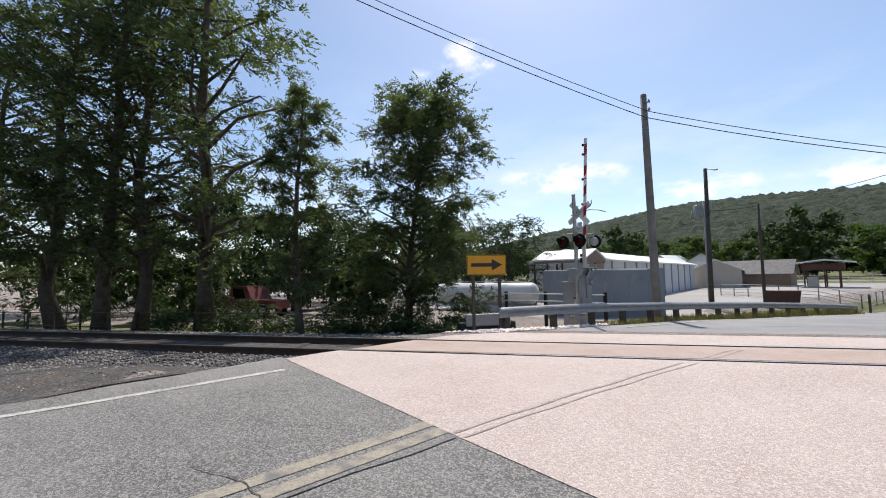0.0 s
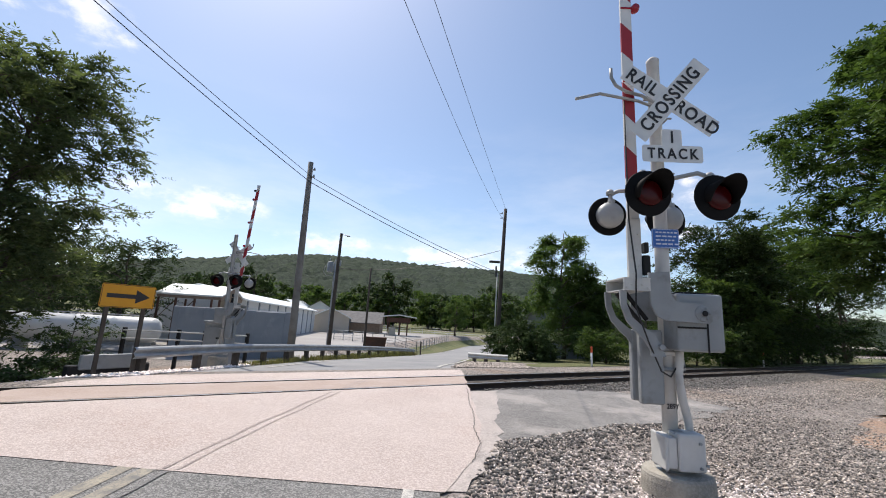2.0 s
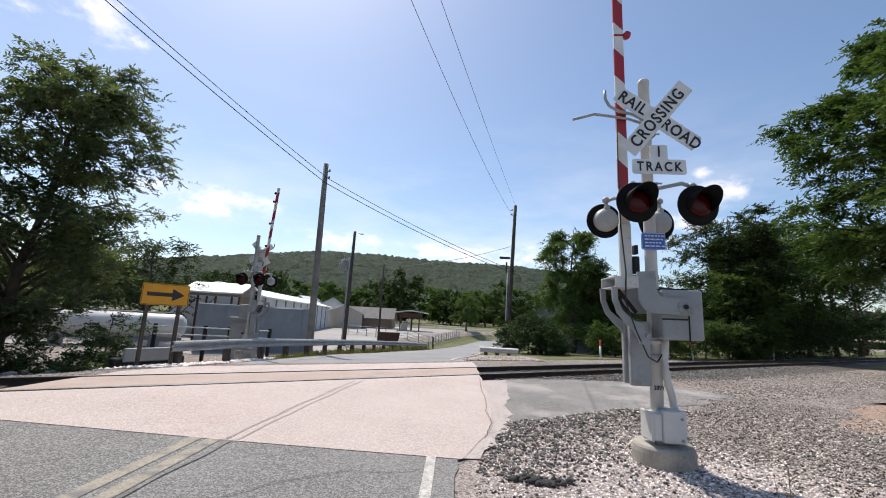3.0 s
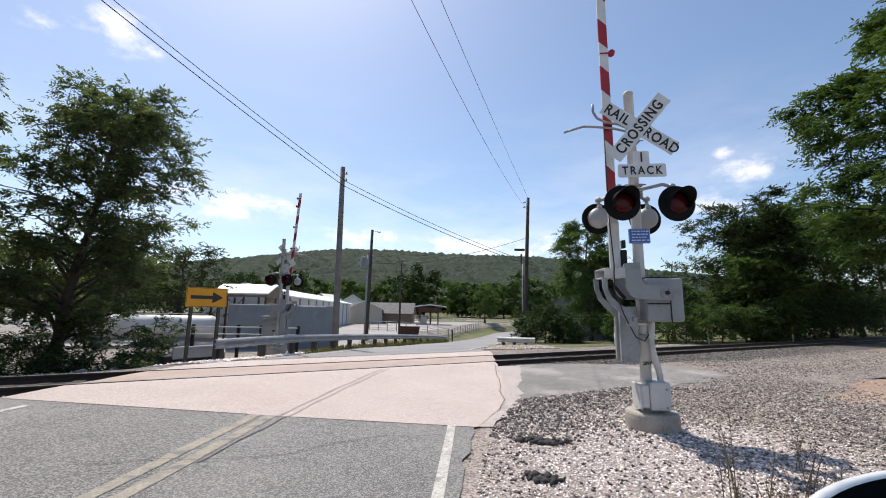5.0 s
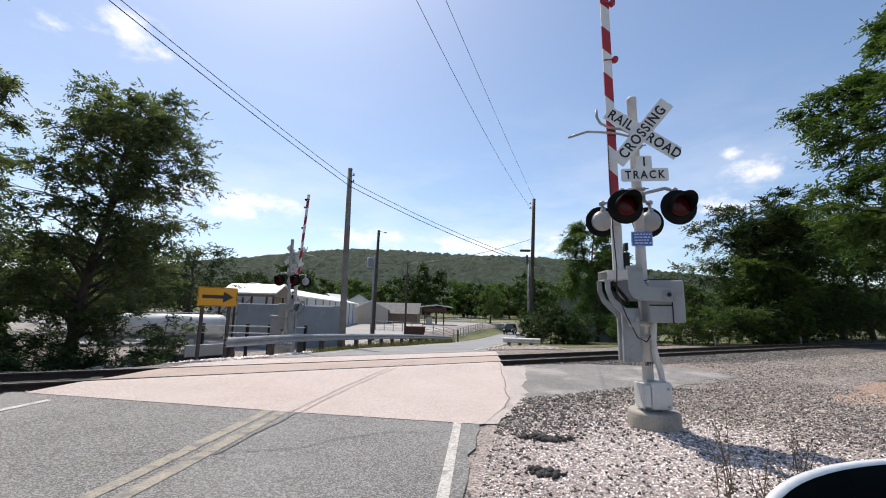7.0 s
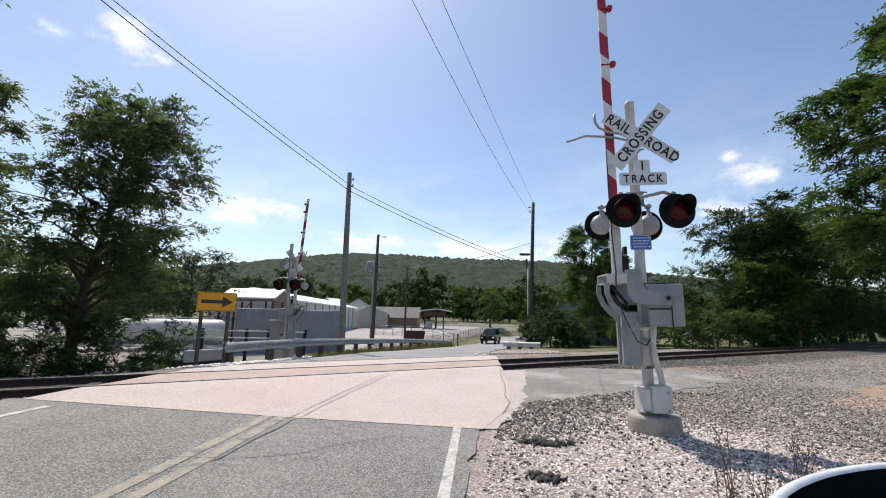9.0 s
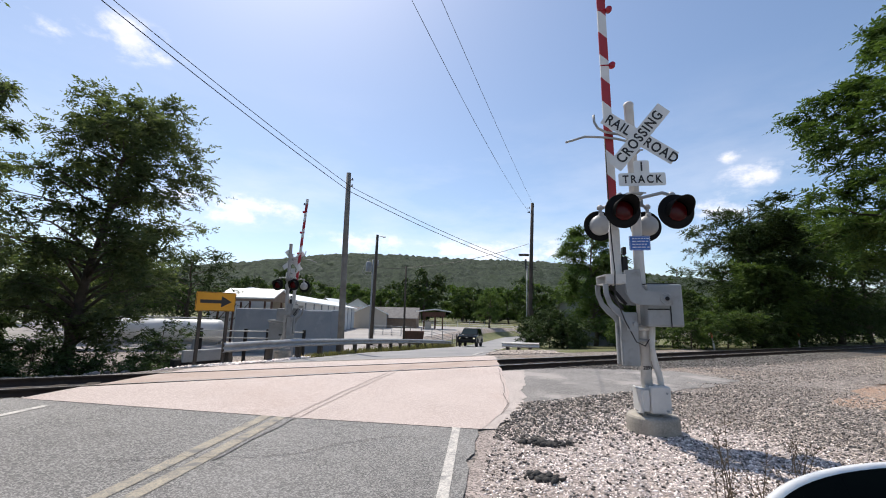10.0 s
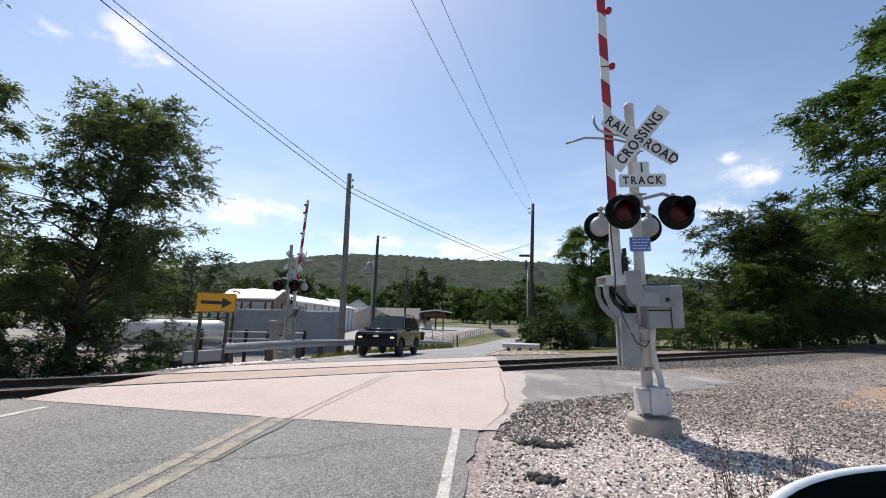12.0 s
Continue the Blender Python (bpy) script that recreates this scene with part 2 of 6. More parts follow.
M_CONC = surface("weathered_concrete", (0.36, 0.33, 0.28), (0.27, 0.25, 0.215), 3, 0.9, speck=(0.45, 0.42, 0.37), sscale=60, samount=0.4, bump=0.6, bscale=60, stain=(0.19, 0.18, 0.155), stscale=2.2, stmin=0.5, stmax=0.7)
M_SIGNW = surface("reflective_white_sheeting", (0.70, 0.71, 0.70), (0.62, 0.63, 0.63), 4, 0.5, bump=0.03)
M_BLACK = plain("matt_black_enamel", (0.006, 0.006, 0.0065), 0.7, spec=0.15)
M_LETTER = plain("black_lettering", (0.018, 0.018, 0.02), 0.6)
M_REDLENS = plain("dark_red_lens", (0.05, 0.002, 0.003), 0.25, spec=0.2)
M_ARMW = plain("white_gate_sheeting", (0.70, 0.70, 0.69), 0.5)
M_ARMR = plain("red_gate_sheeting", (0.34, 0.020, 0.030), 0.5)
M_REDLAMP = plain("red_lamp_glass", (0.36, 0.012, 0.03), 0.25)
M_BLUE = plain("blue_sign_face", (0.03, 0.13, 0.46), 0.45)
M_PALETXT = plain("pale_sign_print", (0.62, 0.68, 0.78), 0.6)
M_CABLE = plain("black_cable", (0.02, 0.02, 0.021), 0.6)
M_YSIGN = surface("amber_sign_sheeting", (0.62, 0.30, 0.015), (0.56, 0.26, 0.012), 3, 0.5, bump=0.03)
M_POLE = surface("weathered_pole_wood", (0.165, 0.155, 0.14), (0.235, 0.225, 0.205), 2.0, 0.9, bump=0.8, bscale=18, stain=(0.11, 0.088, 0.07), stscale=0.6)
M_POLED = surface("dark_pole_wood", (0.055, 0.045, 0.037), (0.090, 0.075, 0.062), 2.0, 0.9, bump=0.8, bscale=18)
M_ROOFW = surface("white_metal_roof", (0.78, 0.80, 0.79), (0.70, 0.735, 0.725), 0.3, 0.45, 0.0, bump=0.05)
M_WALLW = surface("white_metal_siding", (0.66, 0.665, 0.66), (0.58, 0.585, 0.58), 0.4, 0.6, bump=0.05)
M_WALLT = surface("tan_siding", (0.52, 0.46, 0.38), (0.46, 0.40, 0.33), 0.4, 0.7, bump=0.05)
M_DOORW = surface("pale_roller_door", (0.58, 0.60, 0.62), (0.50, 0.52, 0.54), 0.8, 0.5, bump=0.05)
M_ROOFG = surface("grey_shingle_roof", (0.13, 0.125, 0.12), (0.19, 0.18, 0.175), 1.5, 0.9, bump=0.4)
M_BLUEGREY = surface("blue_grey_panel", (0.20, 0.23, 0.27), (0.255, 0.285, 0.32), 0.6, 0.55, bump=0.06, stain=(0.36, 0.39, 0.42), stscale=0.9, stmin=0.55, stmax=0.8)
M_BARK = surface("grey_brown_bark", (0.060, 0.048, 0.037), (0.105, 0.085, 0.066), 4, 0.95, bump=1.0, bscale=22, distance=0.04)
M_LEAF = leaf_material("locust_leaves", (0.056, 0.074, 0.042), (0.130, 0.150, 0.082), 0.5)
M_LEAFB = leaf_material("walnut_leaves", (0.046, 0.080, 0.026), (0.120, 0.165, 0.055), 0.34)
M_LEAFW = leaf_material("broad_walnut_leaves", (0.026, 0.052, 0.018), (0.105, 0.150, 0.044), 0.30)
M_LEAFD = leaf_material("dark_woods_leaves", (0.028, 0.048, 0.019), (0.072, 0.102, 0.038), 0.15)
M_WOODS = surface("wooded_hillside", (0.013, 0.027, 0.016), (0.028, 0.046, 0.024), 0.03, 0.95, speck=(0.048, 0.070, 0.037), sscale=0.30, samount=0.55, bump=1.0, bscale=0.7, distance=2.2)
M_DRYSTEM = surface("dry_weed_stem", (0.16, 0.125, 0.085), (0.10, 0.08, 0.055), 8, 0.9)
M_TANK = surface("white_tank_enamel", (0.70, 0.70, 0.69), (0.60, 0.60, 0.59), 0.8, 0.4, bump=0.04, stain=(0.45, 0.43, 0.40), stscale=0.9, stmin=0.58, stmax=0.8)
M_CARPAINT = plain("dark_green_car_paint", (0.004, 0.007, 0.006), 0.14, 0.0, spec=0.4)
M_CARTRIM = plain("dark_grey_bumper", (0.014, 0.014, 0.015), 0.6, spec=0.25)
M_GLASS = glass("tinted_car_glass", (0.008, 0.011, 0.011))
M_SCREEN = glass("windscreen_glass", (0.02, 0.03, 0.028), 0.04)
M_SCREEN.node_tree.nodes["Principled BSDF"].inputs["Specular IOR Level"].default_value = 0.5
M_DRYGRASS = leaf_material("dry_grass_blades", (0.20, 0.16, 0.085), (0.13, 0.14, 0.055), 0.3)
M_TYRE = plain("tyre_rubber", (0.018, 0.018, 0.019), 0.85)
M_RIM = plain("alloy_rim", (0.42, 0.43, 0.44), 0.35, 0.9)
M_CHROME = plain("chrome_trim", (0.65, 0.66, 0.67), 0.15, 1.0)
M_HEADL = plain("lit_headlamp", (0.85, 0.80, 0.65), 0.15, 0.0, (1.0, 0.82, 0.52), 2.4)
M_CARWHITE = plain("white_car_paint", (0.80, 0.81, 0.82), 0.2, spec=0.6)
M_ORANGE = plain("orange_marker_top", (0.62, 0.10, 0.03), 0.5)
M_REDTRUCK = surface("faded_red_paint", (0.16, 0.035, 0.028), (0.11, 0.03, 0.025), 3, 0.5)
M_GREENTRUCK = surface("pale_green_paint", (0.28, 0.36, 0.22), (0.36, 0.40, 0.30), 3, 0.5)
M_TANWOOD = surface("weathered_tan_boards", (0.27, 0.20, 0.145), (0.21, 0.155, 0.115), 3, 0.85, bump=0.3)
M_RUSTY = surface("rusty_sheet", (0.12, 0.06, 0.04), (0.08, 0.045, 0.035), 3, 0.85)


# ---- building helpers ----
def part(name, bm, material, parent=None, label="", smooth=False):
    me = bpy.data.meshes.new(name)
    bm.normal_update()
    bm.to_mesh(me)
    bm.free()
    me.materials.append(material)
    if smooth:
        me.shade_smooth()
    ob = new(name, me)
    if parent is not None:
        ob.parent = parent
    if label:
        tagged(ob, label)
    return ob


def raw(name, verts, faces, material, parent=None, smooth=False):
    """A mesh from numpy arrays; faces all with the same number of corners."""
    me = bpy.data.meshes.new(name)
    verts, faces = np.asarray(verts, np.float32), np.asarray(faces, np.int32)
    k = faces.shape[1]
    me.vertices.add(len(verts))
    me.vertices.foreach_set("co", verts.ravel())
    me.loops.add(faces.size)
    me.loops.foreach_set("vertex_index", faces.ravel())
    me.polygons.add(len(faces))
    me.polygons.foreach_set("loop_start", np.arange(0, faces.size, k, dtype=np.int32))
    if smooth:
        me.polygons.foreach_set("use_smooth", np.ones(len(faces), bool))
    me.update(calc_edges=True)
    me.materials.append(material)
    ob = new(name, me)
    if parent is not None:
        ob.parent = parent
    return ob


def box(bm, c, s, m=None, bevel=0.0, seg=1):
    r = bmesh.ops.create_cube(bm, size=1.0)
    vs = r["verts"]
    for v in vs:
        v.co = Vector((v.co.x * s[0] + c[0], v.co.y * s[1] + c[1], v.co.z * s[2] + c[2]))
    if bevel:
        es = list({e for v in vs for e in v.link_edges})
        r = bmesh.ops.bevel(bm, geom=es, offset=bevel, segments=seg, affect="EDGES", profile=0.5)
        vs = list({v for f in r["faces"] for v in f.verts} | {v for v in vs if v.is_valid})
    if m is not None:
        for v in vs:
            v.co = m @ v.co
    return vs


def cyl(bm, p0, p1, r0, r1=None, seg=16, caps=True):
    p0, p1 = Vector(p0), Vector(p1)
    r1 = r0 if r1 is None else r1
    q = (p1 - p0).to_track_quat("Z", "Y").to_matrix()
    a = [bm.verts.new(p0 + q @ Vector((r0 * math.cos(k * math.tau / seg), r0 * math.sin(k * math.tau / seg), 0))) for k in range(seg)]
    b = [bm.verts.new(p1 + q @ Vector((r1 * math.cos(k * math.tau / seg), r1 * math.sin(k * math.tau / seg), 0))) for k in range(seg)]
    for k in range(seg):
        bm.faces.new((a[k], a[(k + 1) % seg], b[(k + 1) % seg], b[k]))
    if caps:
        bm.faces.new(a[::-1])
        bm.faces.new(b)


def tube(bm, pts, r, seg=8):
    """A round bar along points; r a number or one radius a point."""
    pts = [Vector(p) for p in pts]
    rs = [r] * len(pts) if isinstance(r, (int, float)) else r
    rings = []
    up = Vector((0.13, 0.31, 1)).normalized()
    for i, p in enumerate(pts):
        d = (pts[min(i + 1, len(pts) - 1)] - pts[max(i - 1, 0)]).normalized()
        x = d.cross(up).normalized() if abs(d.dot(up)) < 0.97 else d.cross(Vector((1, 0, 0))).normalized()
        y = x.cross(d)
        rings.append([bm.verts.new(p + rs[i] * (x * math.cos(k * math.tau / seg) + y * math.sin(k * math.tau / seg))) for k in range(seg)])
    for a, b in zip(rings, rings[1:]):
        for k in range(seg):
            bm.faces.new((a[k], b[k], b[(k + 1) % seg], a[(k + 1) % seg]))
    bm.faces.new(rings[0])
    bm.faces.new(rings[-1][::-1])


def lathe(bm, prof, m=None, seg=24):
    """prof: (radius, height) pairs turned round the z axis, then moved by m."""
    m = m or Matrix()
    rings = []
    for r, z in prof:
        rings.append([bm.verts.new(m @ Vector((max(r, 1e-4) * math.cos(k * math.tau / seg), max(r, 1e-4) * math.sin(k * math.tau / seg), z))) for k in range(seg)])
    for a, b in zip(rings, rings[1:]):
        for k in range(seg):
            bm.faces.new((a[k], a[(k + 1) % seg], b[(k + 1) % seg], b[k]))
    bm.faces.new(rings[0][::-1])
    bm.faces.new(rings[-1])


def prism(bm, poly, depth, m=None):
    """A flat outline in x, z, thick from y = 0 to y = depth, moved by m."""
    m = m or Matrix()
    a = [bm.verts.new(m @ Vector((x, 0, z))) for x, z in poly]
    b = [bm.verts.new(m @ Vector((x, depth, z))) for x, z in poly]
    bm.faces.new(a)
    bm.faces.new(b[::-1])
    n = len(poly)
    for k in range(n):
        bm.faces.new((a[k], b[k], b[(k + 1) % n], a[(k + 1) % n]))


def thing(name, m, label, category, group="", kind=""):
    e = new(name)
    e.empty_display_size = 0.2
    e.matrix_basis = m
    return tagged(e, label, category, group, kind)


def bmnew():
    return bmesh.new()


# ---- the lie of the land ----
TRACK_ANGLE = math.atan(0.702)
TC, TS = math.cos(TRACK_ANGLE), math.sin(TRACK_ANGLE)
RAIL_TOP = 0.18


def beyond(x, y):
    """How far a place lies beyond the near rail, across the track."""
    return (y - 10.62 - 0.702 * (x + 1.84)) * TC


def along(n, s):
    """The place n beyond the near rail and s along the track from the crossing's middle."""
    return (-1.84 + s * TC - n * TS, 10.62 + s * TS + n * TC)


N_KNOTS = (-200, 2.5, 4.5, 7.7, 12.6, 16.6, 21, 25.5, 30.5, 34.7, 50, 62, 113, 190, 400, 3000)
Z_KNOTS = (0, 0, -0.03, -0.2, -0.45, -0.75, -1.0, -1.3, -1.58, -1.77, -2.05, -2.15, -0.6, 1.5, 6, 6)


def road_mid(y):
    """The middle of the carriageway in x for a distance y up the road."""
    return np.interp(y, (-60, 14, 18, 24.5, 30, 36, 42, 49, 55, 62, 70, 78, 87, 98, 112, 130, 155), (-3.05, -3.05, -2.75, -2.3, -1.5, -0.6, 0.55, 1.6, 2.9, 4.3, 5.6, 6.9, 8.9, 13.5, 24, 48, 90))


def land(x, y):
    x, y = np.asarray(x, float), np.asarray(y, float)
    n = (y - 10.62 - 0.702 * (x + 1.84)) * TC
    a = np.interp(n, N_KNOTS, Z_KNOTS)
    lot = np.interp(n, (-200, 3, 5, 8, 12, 30, 60, 113, 190, 400), (0, 0, -0.4, -0.9, -1.0, -0.85, -0.5, -0.3, 1.5, 6))
    off = np.interp(road_mid(y) - 4.3 - x, (0, 4), (0, 1))
    off = off * off * (3 - 2 * off)
    return a * (1 - off) + lot * off


def hump(x, y):
    """The rise of the paved crossing up to the rail heads."""
    n = beyond(x, y)
    return np.interp(n, (-5.2, -3.4, -0.6, 2.1, 4.0, 6.0), (0.0, 0.05, 0.168, 0.168, 0.06, 0.0))


def soil(x, y):
    """The bare ground, banked up against the crossing but not over the track."""
    x, y = np.asarray(x, float), np.asarray(y, float)
    n = (y - 10.62 - 0.702 * (x + 1.84)) * TC
    k = np.interp(n, (-1.9, -1.0, 2.5, 3.4), (1, 0, 0, 1)) * np.interp(x, (-10, -7.4, 4, 10), (0, 1, 1, 0))
    return land(x, y) - 0.02 + hump(x, y) * k


def sheet(name, xs_of, ys, cols, material, lift=0.0, humped=False, kind="structure", label=""):
    """A ground sheet between a left and right edge, given row by row along y."""
    v, f = [], []
    for y in ys:
        x0, x1 = xs_of(y)
        for c in range(cols + 1):
            x = x0 + (x1 - x0) * c / cols
            v.append((x, y, float(land(x, y)) + lift + (float(hump(x, y)) if humped else 0)))
    w = cols + 1
    for r in range(len(ys) - 1):
        for c in range(cols):
            f.append((r * w + c, r * w + c + 1, (r + 1) * w + c + 1, (r + 1) * w + c))
    return tagged(raw(name, v, f, material, smooth=True), label, kind=kind)


def patch(name, outline, material, lift, kind="structure", label="", step=0.4, ragged=0.0, humped=False):
    """A flat patch of ground inside an outline, with an uneven edge, laid on the land."""
    rnd = random.Random(len(name) * 7 + len(outline))
    bm = bmnew()
    ring = []
    n = len(outline)
    for i in range(n):
        a, b = Vector(outline[i]), Vector(outline[(i + 1) % n])
        k = max(1, int((b - a).length / step))
        for j in range(k):
            p = a.lerp(b, j / k)
            ring.append((p.x + rnd.uniform(-ragged, ragged), p.y + rnd.uniform(-ragged, ragged)))
    vs = [bm.verts.new((x, y, 0)) for x, y in ring]
    bm.faces.new(vs)
    bmesh.ops.triangulate(bm, faces=bm.faces[:])
    for _ in range(2):
        bmesh.ops.subdivide_edges(bm, edges=[e for e in bm.edges if e.calc_length() > step * 2.5], cuts=1)
        bmesh.ops.triangulate(bm, faces=bm.faces[:])
    for v in bm.verts:
        v.co.z = float(land(v.co.x, v.co.y)) + lift + float(hump(v.co.x, v.co.y)) * float(np.interp(v.co.x, (4, 10), (1, 0))) if humped else float(soil(v.co.x, v.co.y)) + lift + 0.02
    for fc in bm.faces:
        if fc.normal.z < 0:
            fc.normal_flip()
    return tagged(part(name, bm, material), label, kind=kind)


def build_ground():
    def axis(fine, lim):
        a = list(np.arange(-fine, fine + 0.01, 0.5))
        s, p = 0.7, fine
        while p < lim:
            p += s
            s *= 1.18
            a = [-p, *a, p]
        return np.array(a)

    xs = axis(26, 2500)
    ys = axis(24, 2500) + 16
    ys = np.unique(np.concatenate([ys[(ys < 40) | (ys > 135)], np.arange(40, 135.1, 1.5)]))
    X, Y = np.meshgrid(xs, ys)
    Z = soil(X, Y)
    v = np.stack([X, Y, Z], -1).reshape(-1, 3)
    w = len(xs)
    r, c = np.meshgrid(np.arange(len(ys) - 1), np.arange(w - 1), indexing="ij")
    i = (r * w + c).ravel()
    f = np.stack([i, i + 1, i + w + 1, i + w], 1)
    tagged(raw("ground", v, f, M_GRAVEL, smooth=True), "pale gravel ground that reaches to the woods", kind="structure")


build_ground()


def build_roads():
    near_ys = [-60, -40, -25, -15, -10, -6, -3, -1, *np.arange(0, 6.01, 0.25), 6.03]
    rnd = random.Random(3)

    def near_edge(y):
        return -7.05 + rnd.uniform(-0.06, 0.06), float(np.interp(y, (-3, 3, 4.6, 5.2, 6), (0.16, 0.12, 0.14, 0.22, 0.29))) + rnd.uniform(-0.035, 0.035)

    sheet("road_near", near_edge, near_ys, 20, M_ASPHALT, 0.0, True, label="weathered grey asphalt road with a crumbling edge")
    # crossing panels on both sides of each rail, the flange grooves left open
    def strip(name, lo, hi, mat, rows, label):
        v, f = [], []
        cols = 24
        for r in range(rows + 1):
            k = r / rows
            right = np.interp(lo(0.9) + (hi(0.9) - lo(0.9)) * k, (6.0, 6.5, 7.0, 7.7, 8.5), (0.30, 0.45, 0.66, 0.80, 0.88))
            for c in range(cols + 1):
                x = -6.85 + (right + 6.85) * c / cols + (0.022 * math.sin(c * 2.1 + r * 1.7) if c in (0, cols) else 0)
                y0, y1 = lo(x), hi(x)
                y = y0 + (y1 - y0) * k
                v.append((x, y, float(land(x, y)) + 0.006 + float(hump(x, y))))
        for r in range(rows):
            for c in range(cols):
                a = r * (cols + 1) + c
                f.append((a, a + 1, a + cols + 2, a + cols + 1))
        tagged(raw(name, v, f, mat, smooth=True), label, kind="structure")

    def line(n):
        return lambda x: 10.62 + n / TC + 0.702 * (x + 1.84)

    strip("crossing_pavement_near", lambda x: 6.02, line(-0.9), M_PINK, 16, "pinkish bright asphalt apron before the rails")
    strip("crossing_pavement_edge", line(-0.9), line(-0.045), M_PINK, 3, "pinkish asphalt strip along the near rail")
    strip("crossing_pavement_middle", line(0.135), line(1.40), M_RUST_PAVE, 4, "rust-stained asphalt between the rails")
    strip("crossing_pavement_far", line(1.555), lambda x: np.maximum(line(3.2)(x), 14.5 + 0.72 * (x + 3)), M_PINK, 8, "pinkish asphalt apron beyond the rails")
    far_ys = [*np.arange(9, 40, 1.0), *np.arange(40, 131, 2.0)]

    def far_edge(y):
        m = float(road_mid(y))
        if y < 24:
            k = max(0.0, (24 - y) / 8)
            return m - 3.9, m + 3.2 + 0.25 * min(k, 1.6)
        return m - 3.4, m + 3.2

    sheet("road_far", far_edge, far_ys, 6, M_ROADFAR, -0.004, label="grey asphalt road that drops away and bends")
    # driveway patch beside the crossing
    patch("driveway", [(1.04, 7.7), (1.6, 8.0), (2.3, 8.65), (3.0, 9.05), (4.2, 9.8), (6.1, 11.1), (7.4, 12.3), (6.4, 13.6), (3.8, 12.9), (2.2, 12.4), (1.42, 11.9), (1.12, 9.2)], M_PATCH, -0.008, label="patched grey asphalt driveway along the track", ragged=0.13, step=0.22, humped=True)
    patch("driveway_apron", [(0.27, 6.05), (0.52, 6.15), (0.80, 6.9), (1.02, 7.5), (1.12, 7.9), (1.22, 9.2), (1.36, 10.4), (1.52, 11.9), (0.84, 11.5), (0.78, 8.4), (0.62, 7.0)], M_APRON, 0.0, label="pale dusty asphalt beside the crossing", ragged=0.07, step=0.2, humped=True)
    # reddish dirt and grassy patches on the gravel
    patch("dirt_patch", [(7.0, 9.4), (8.6, 8.4), (12, 10.2), (17, 14), (22, 18.5), (18, 16.8), (11.5, 12.4)], M_DIRT, -0.014, label="bare reddish dirt in the gravel", ragged=0.45, step=0.45)
    patch("cinder_bed", [(-7.15, 6.2), (-7.1, 2), (-7.15, -6), (-7.3, -20), (-40, -24), (-40, -16.5), (-24, -6.2), (-14, 0.8), (-8.4, 4.6)], M_BALLAST, 0.004, label="dark stony verge between road and track", ragged=0.12, step=0.8)
    patch("chip_bed", [(0.10, -2), (2.2, -1.0), (4.8, 3.2), (5.6, 5.2), (4.4, 6.6), (2.6, 6.7), (1.6, 6.2), (0.95, 6.7), (0.30, 6.0), (0.16, 4.6), (0.10, 2.0)], M_CHIPBED, -0.014, label="pinkish stone dust under the limestone chips", ragged=0.12)
    # paint
    def stripe(name, pts, w, mat, lift, label, humped=False):
        v, f = [], []
        for i, (x, y) in enumerate(pts):
            a = Vector(pts[max(i - 1, 0)])
            b = Vector(pts[min(i + 1, len(pts) - 1)])
            d = (b - a).normalized()
            for s in (-1, 1):
                px, py = x - d.y * w / 2 * s * -1, y + d.x * w / 2 * s * -1
                z = float(land(px, py)) + lift + (float(hump(px, py)) if humped else 0)
                v.append((px, py, z))
        for i in range(len(pts) - 1):
            f.append((2 * i, 2 * i + 1, 2 * i + 3, 2 * i + 2))
        tagged(raw(name, v, f, mat), label, kind="structure")

    ys = [*np.arange(-40, 0, 1.0), *np.arange(0, 6.0, 0.25), 6.02]
    stripe("edge_line_right", [(-0.03 - 0.01 * max(0, y) / 6, y) for y in ys], 0.108, M_WHITEP, 0.006, "worn white edge line", True)
    stripe("edge_line_left", [(-6.62 + 0.092 * max(y, -2), y) for y in [*np.arange(-40, 2, 1.0), *np.arange(2, 5.8, 0.25)]], 0.12, M_WHITEP, 0.006, "worn white edge line", True)
    stripe("centre_line_right", [(-2.63 + 0.03 * max(0, y) / 6, y) for y in ys], 0.15, M_YELLOWP, 0.006, "faded yellow centre line", True)
    stripe("centre_line_left", [(-2.93 + 0.10 * max(0, y) / 6, y) for y in ys], 0.15, M_YELLOWP, 0.006, "faded yellow centre line", True)
    def seam(y):
        return float(np.interp(y, (3.0, 4.4, 5.93, 7.5, 10.5, 14, 17), (-2.58, -2.52, -2.42, -2.26, -1.84, -1.5, -1.3)))

    for off, w, lo, hi in ((0.06, 0.030, 6.05, 10.4), (-0.075, 0.042, 6.05, 10.3), (0.05, 0.03, 10.9, 12.2), (-0.07, 0.03, 10.9, 12.1)):
        stripe("worn_seam", [(seam(y) + off + 0.012 * math.sin(5 * y + off * 40), y) for y in np.arange(lo, hi, 0.12)], w, M_WORN, 0.012, "worn tar seam over the crossing", True)
    stripe("tar_seam", [(seam(y) + 0.02 + 0.014 * math.sin(6 * y), y) for y in np.arange(4.3, 6.02, 0.1)], 0.045, M_TARSEAM, 0.010, "dark tar seam beside the centre line", True)
    far_w = [(0.05, 19.3), (0.15, 20.5), (0.45, 22), (0.95, 23.6), (1.35, 26), (1.9, 30), (2.6, 34), (3.6, 40), (4.9, 48), (6.4, 57), (8.5, 68)]
    stripe("edge_line_far", far_w, 0.16, M_WHITEP, 0.016, "white edge line that bends with the road")
    stripe("edge_line_far_left", [(float(road_mid(y)) - 3.0, y) for y in np.arange(16.5, 66, 1.5)], 0.12, M_WHITEP, 0.012, "white edge line by the guardrail")
    # cracks in the asphalt
    crk = random.Random(8)
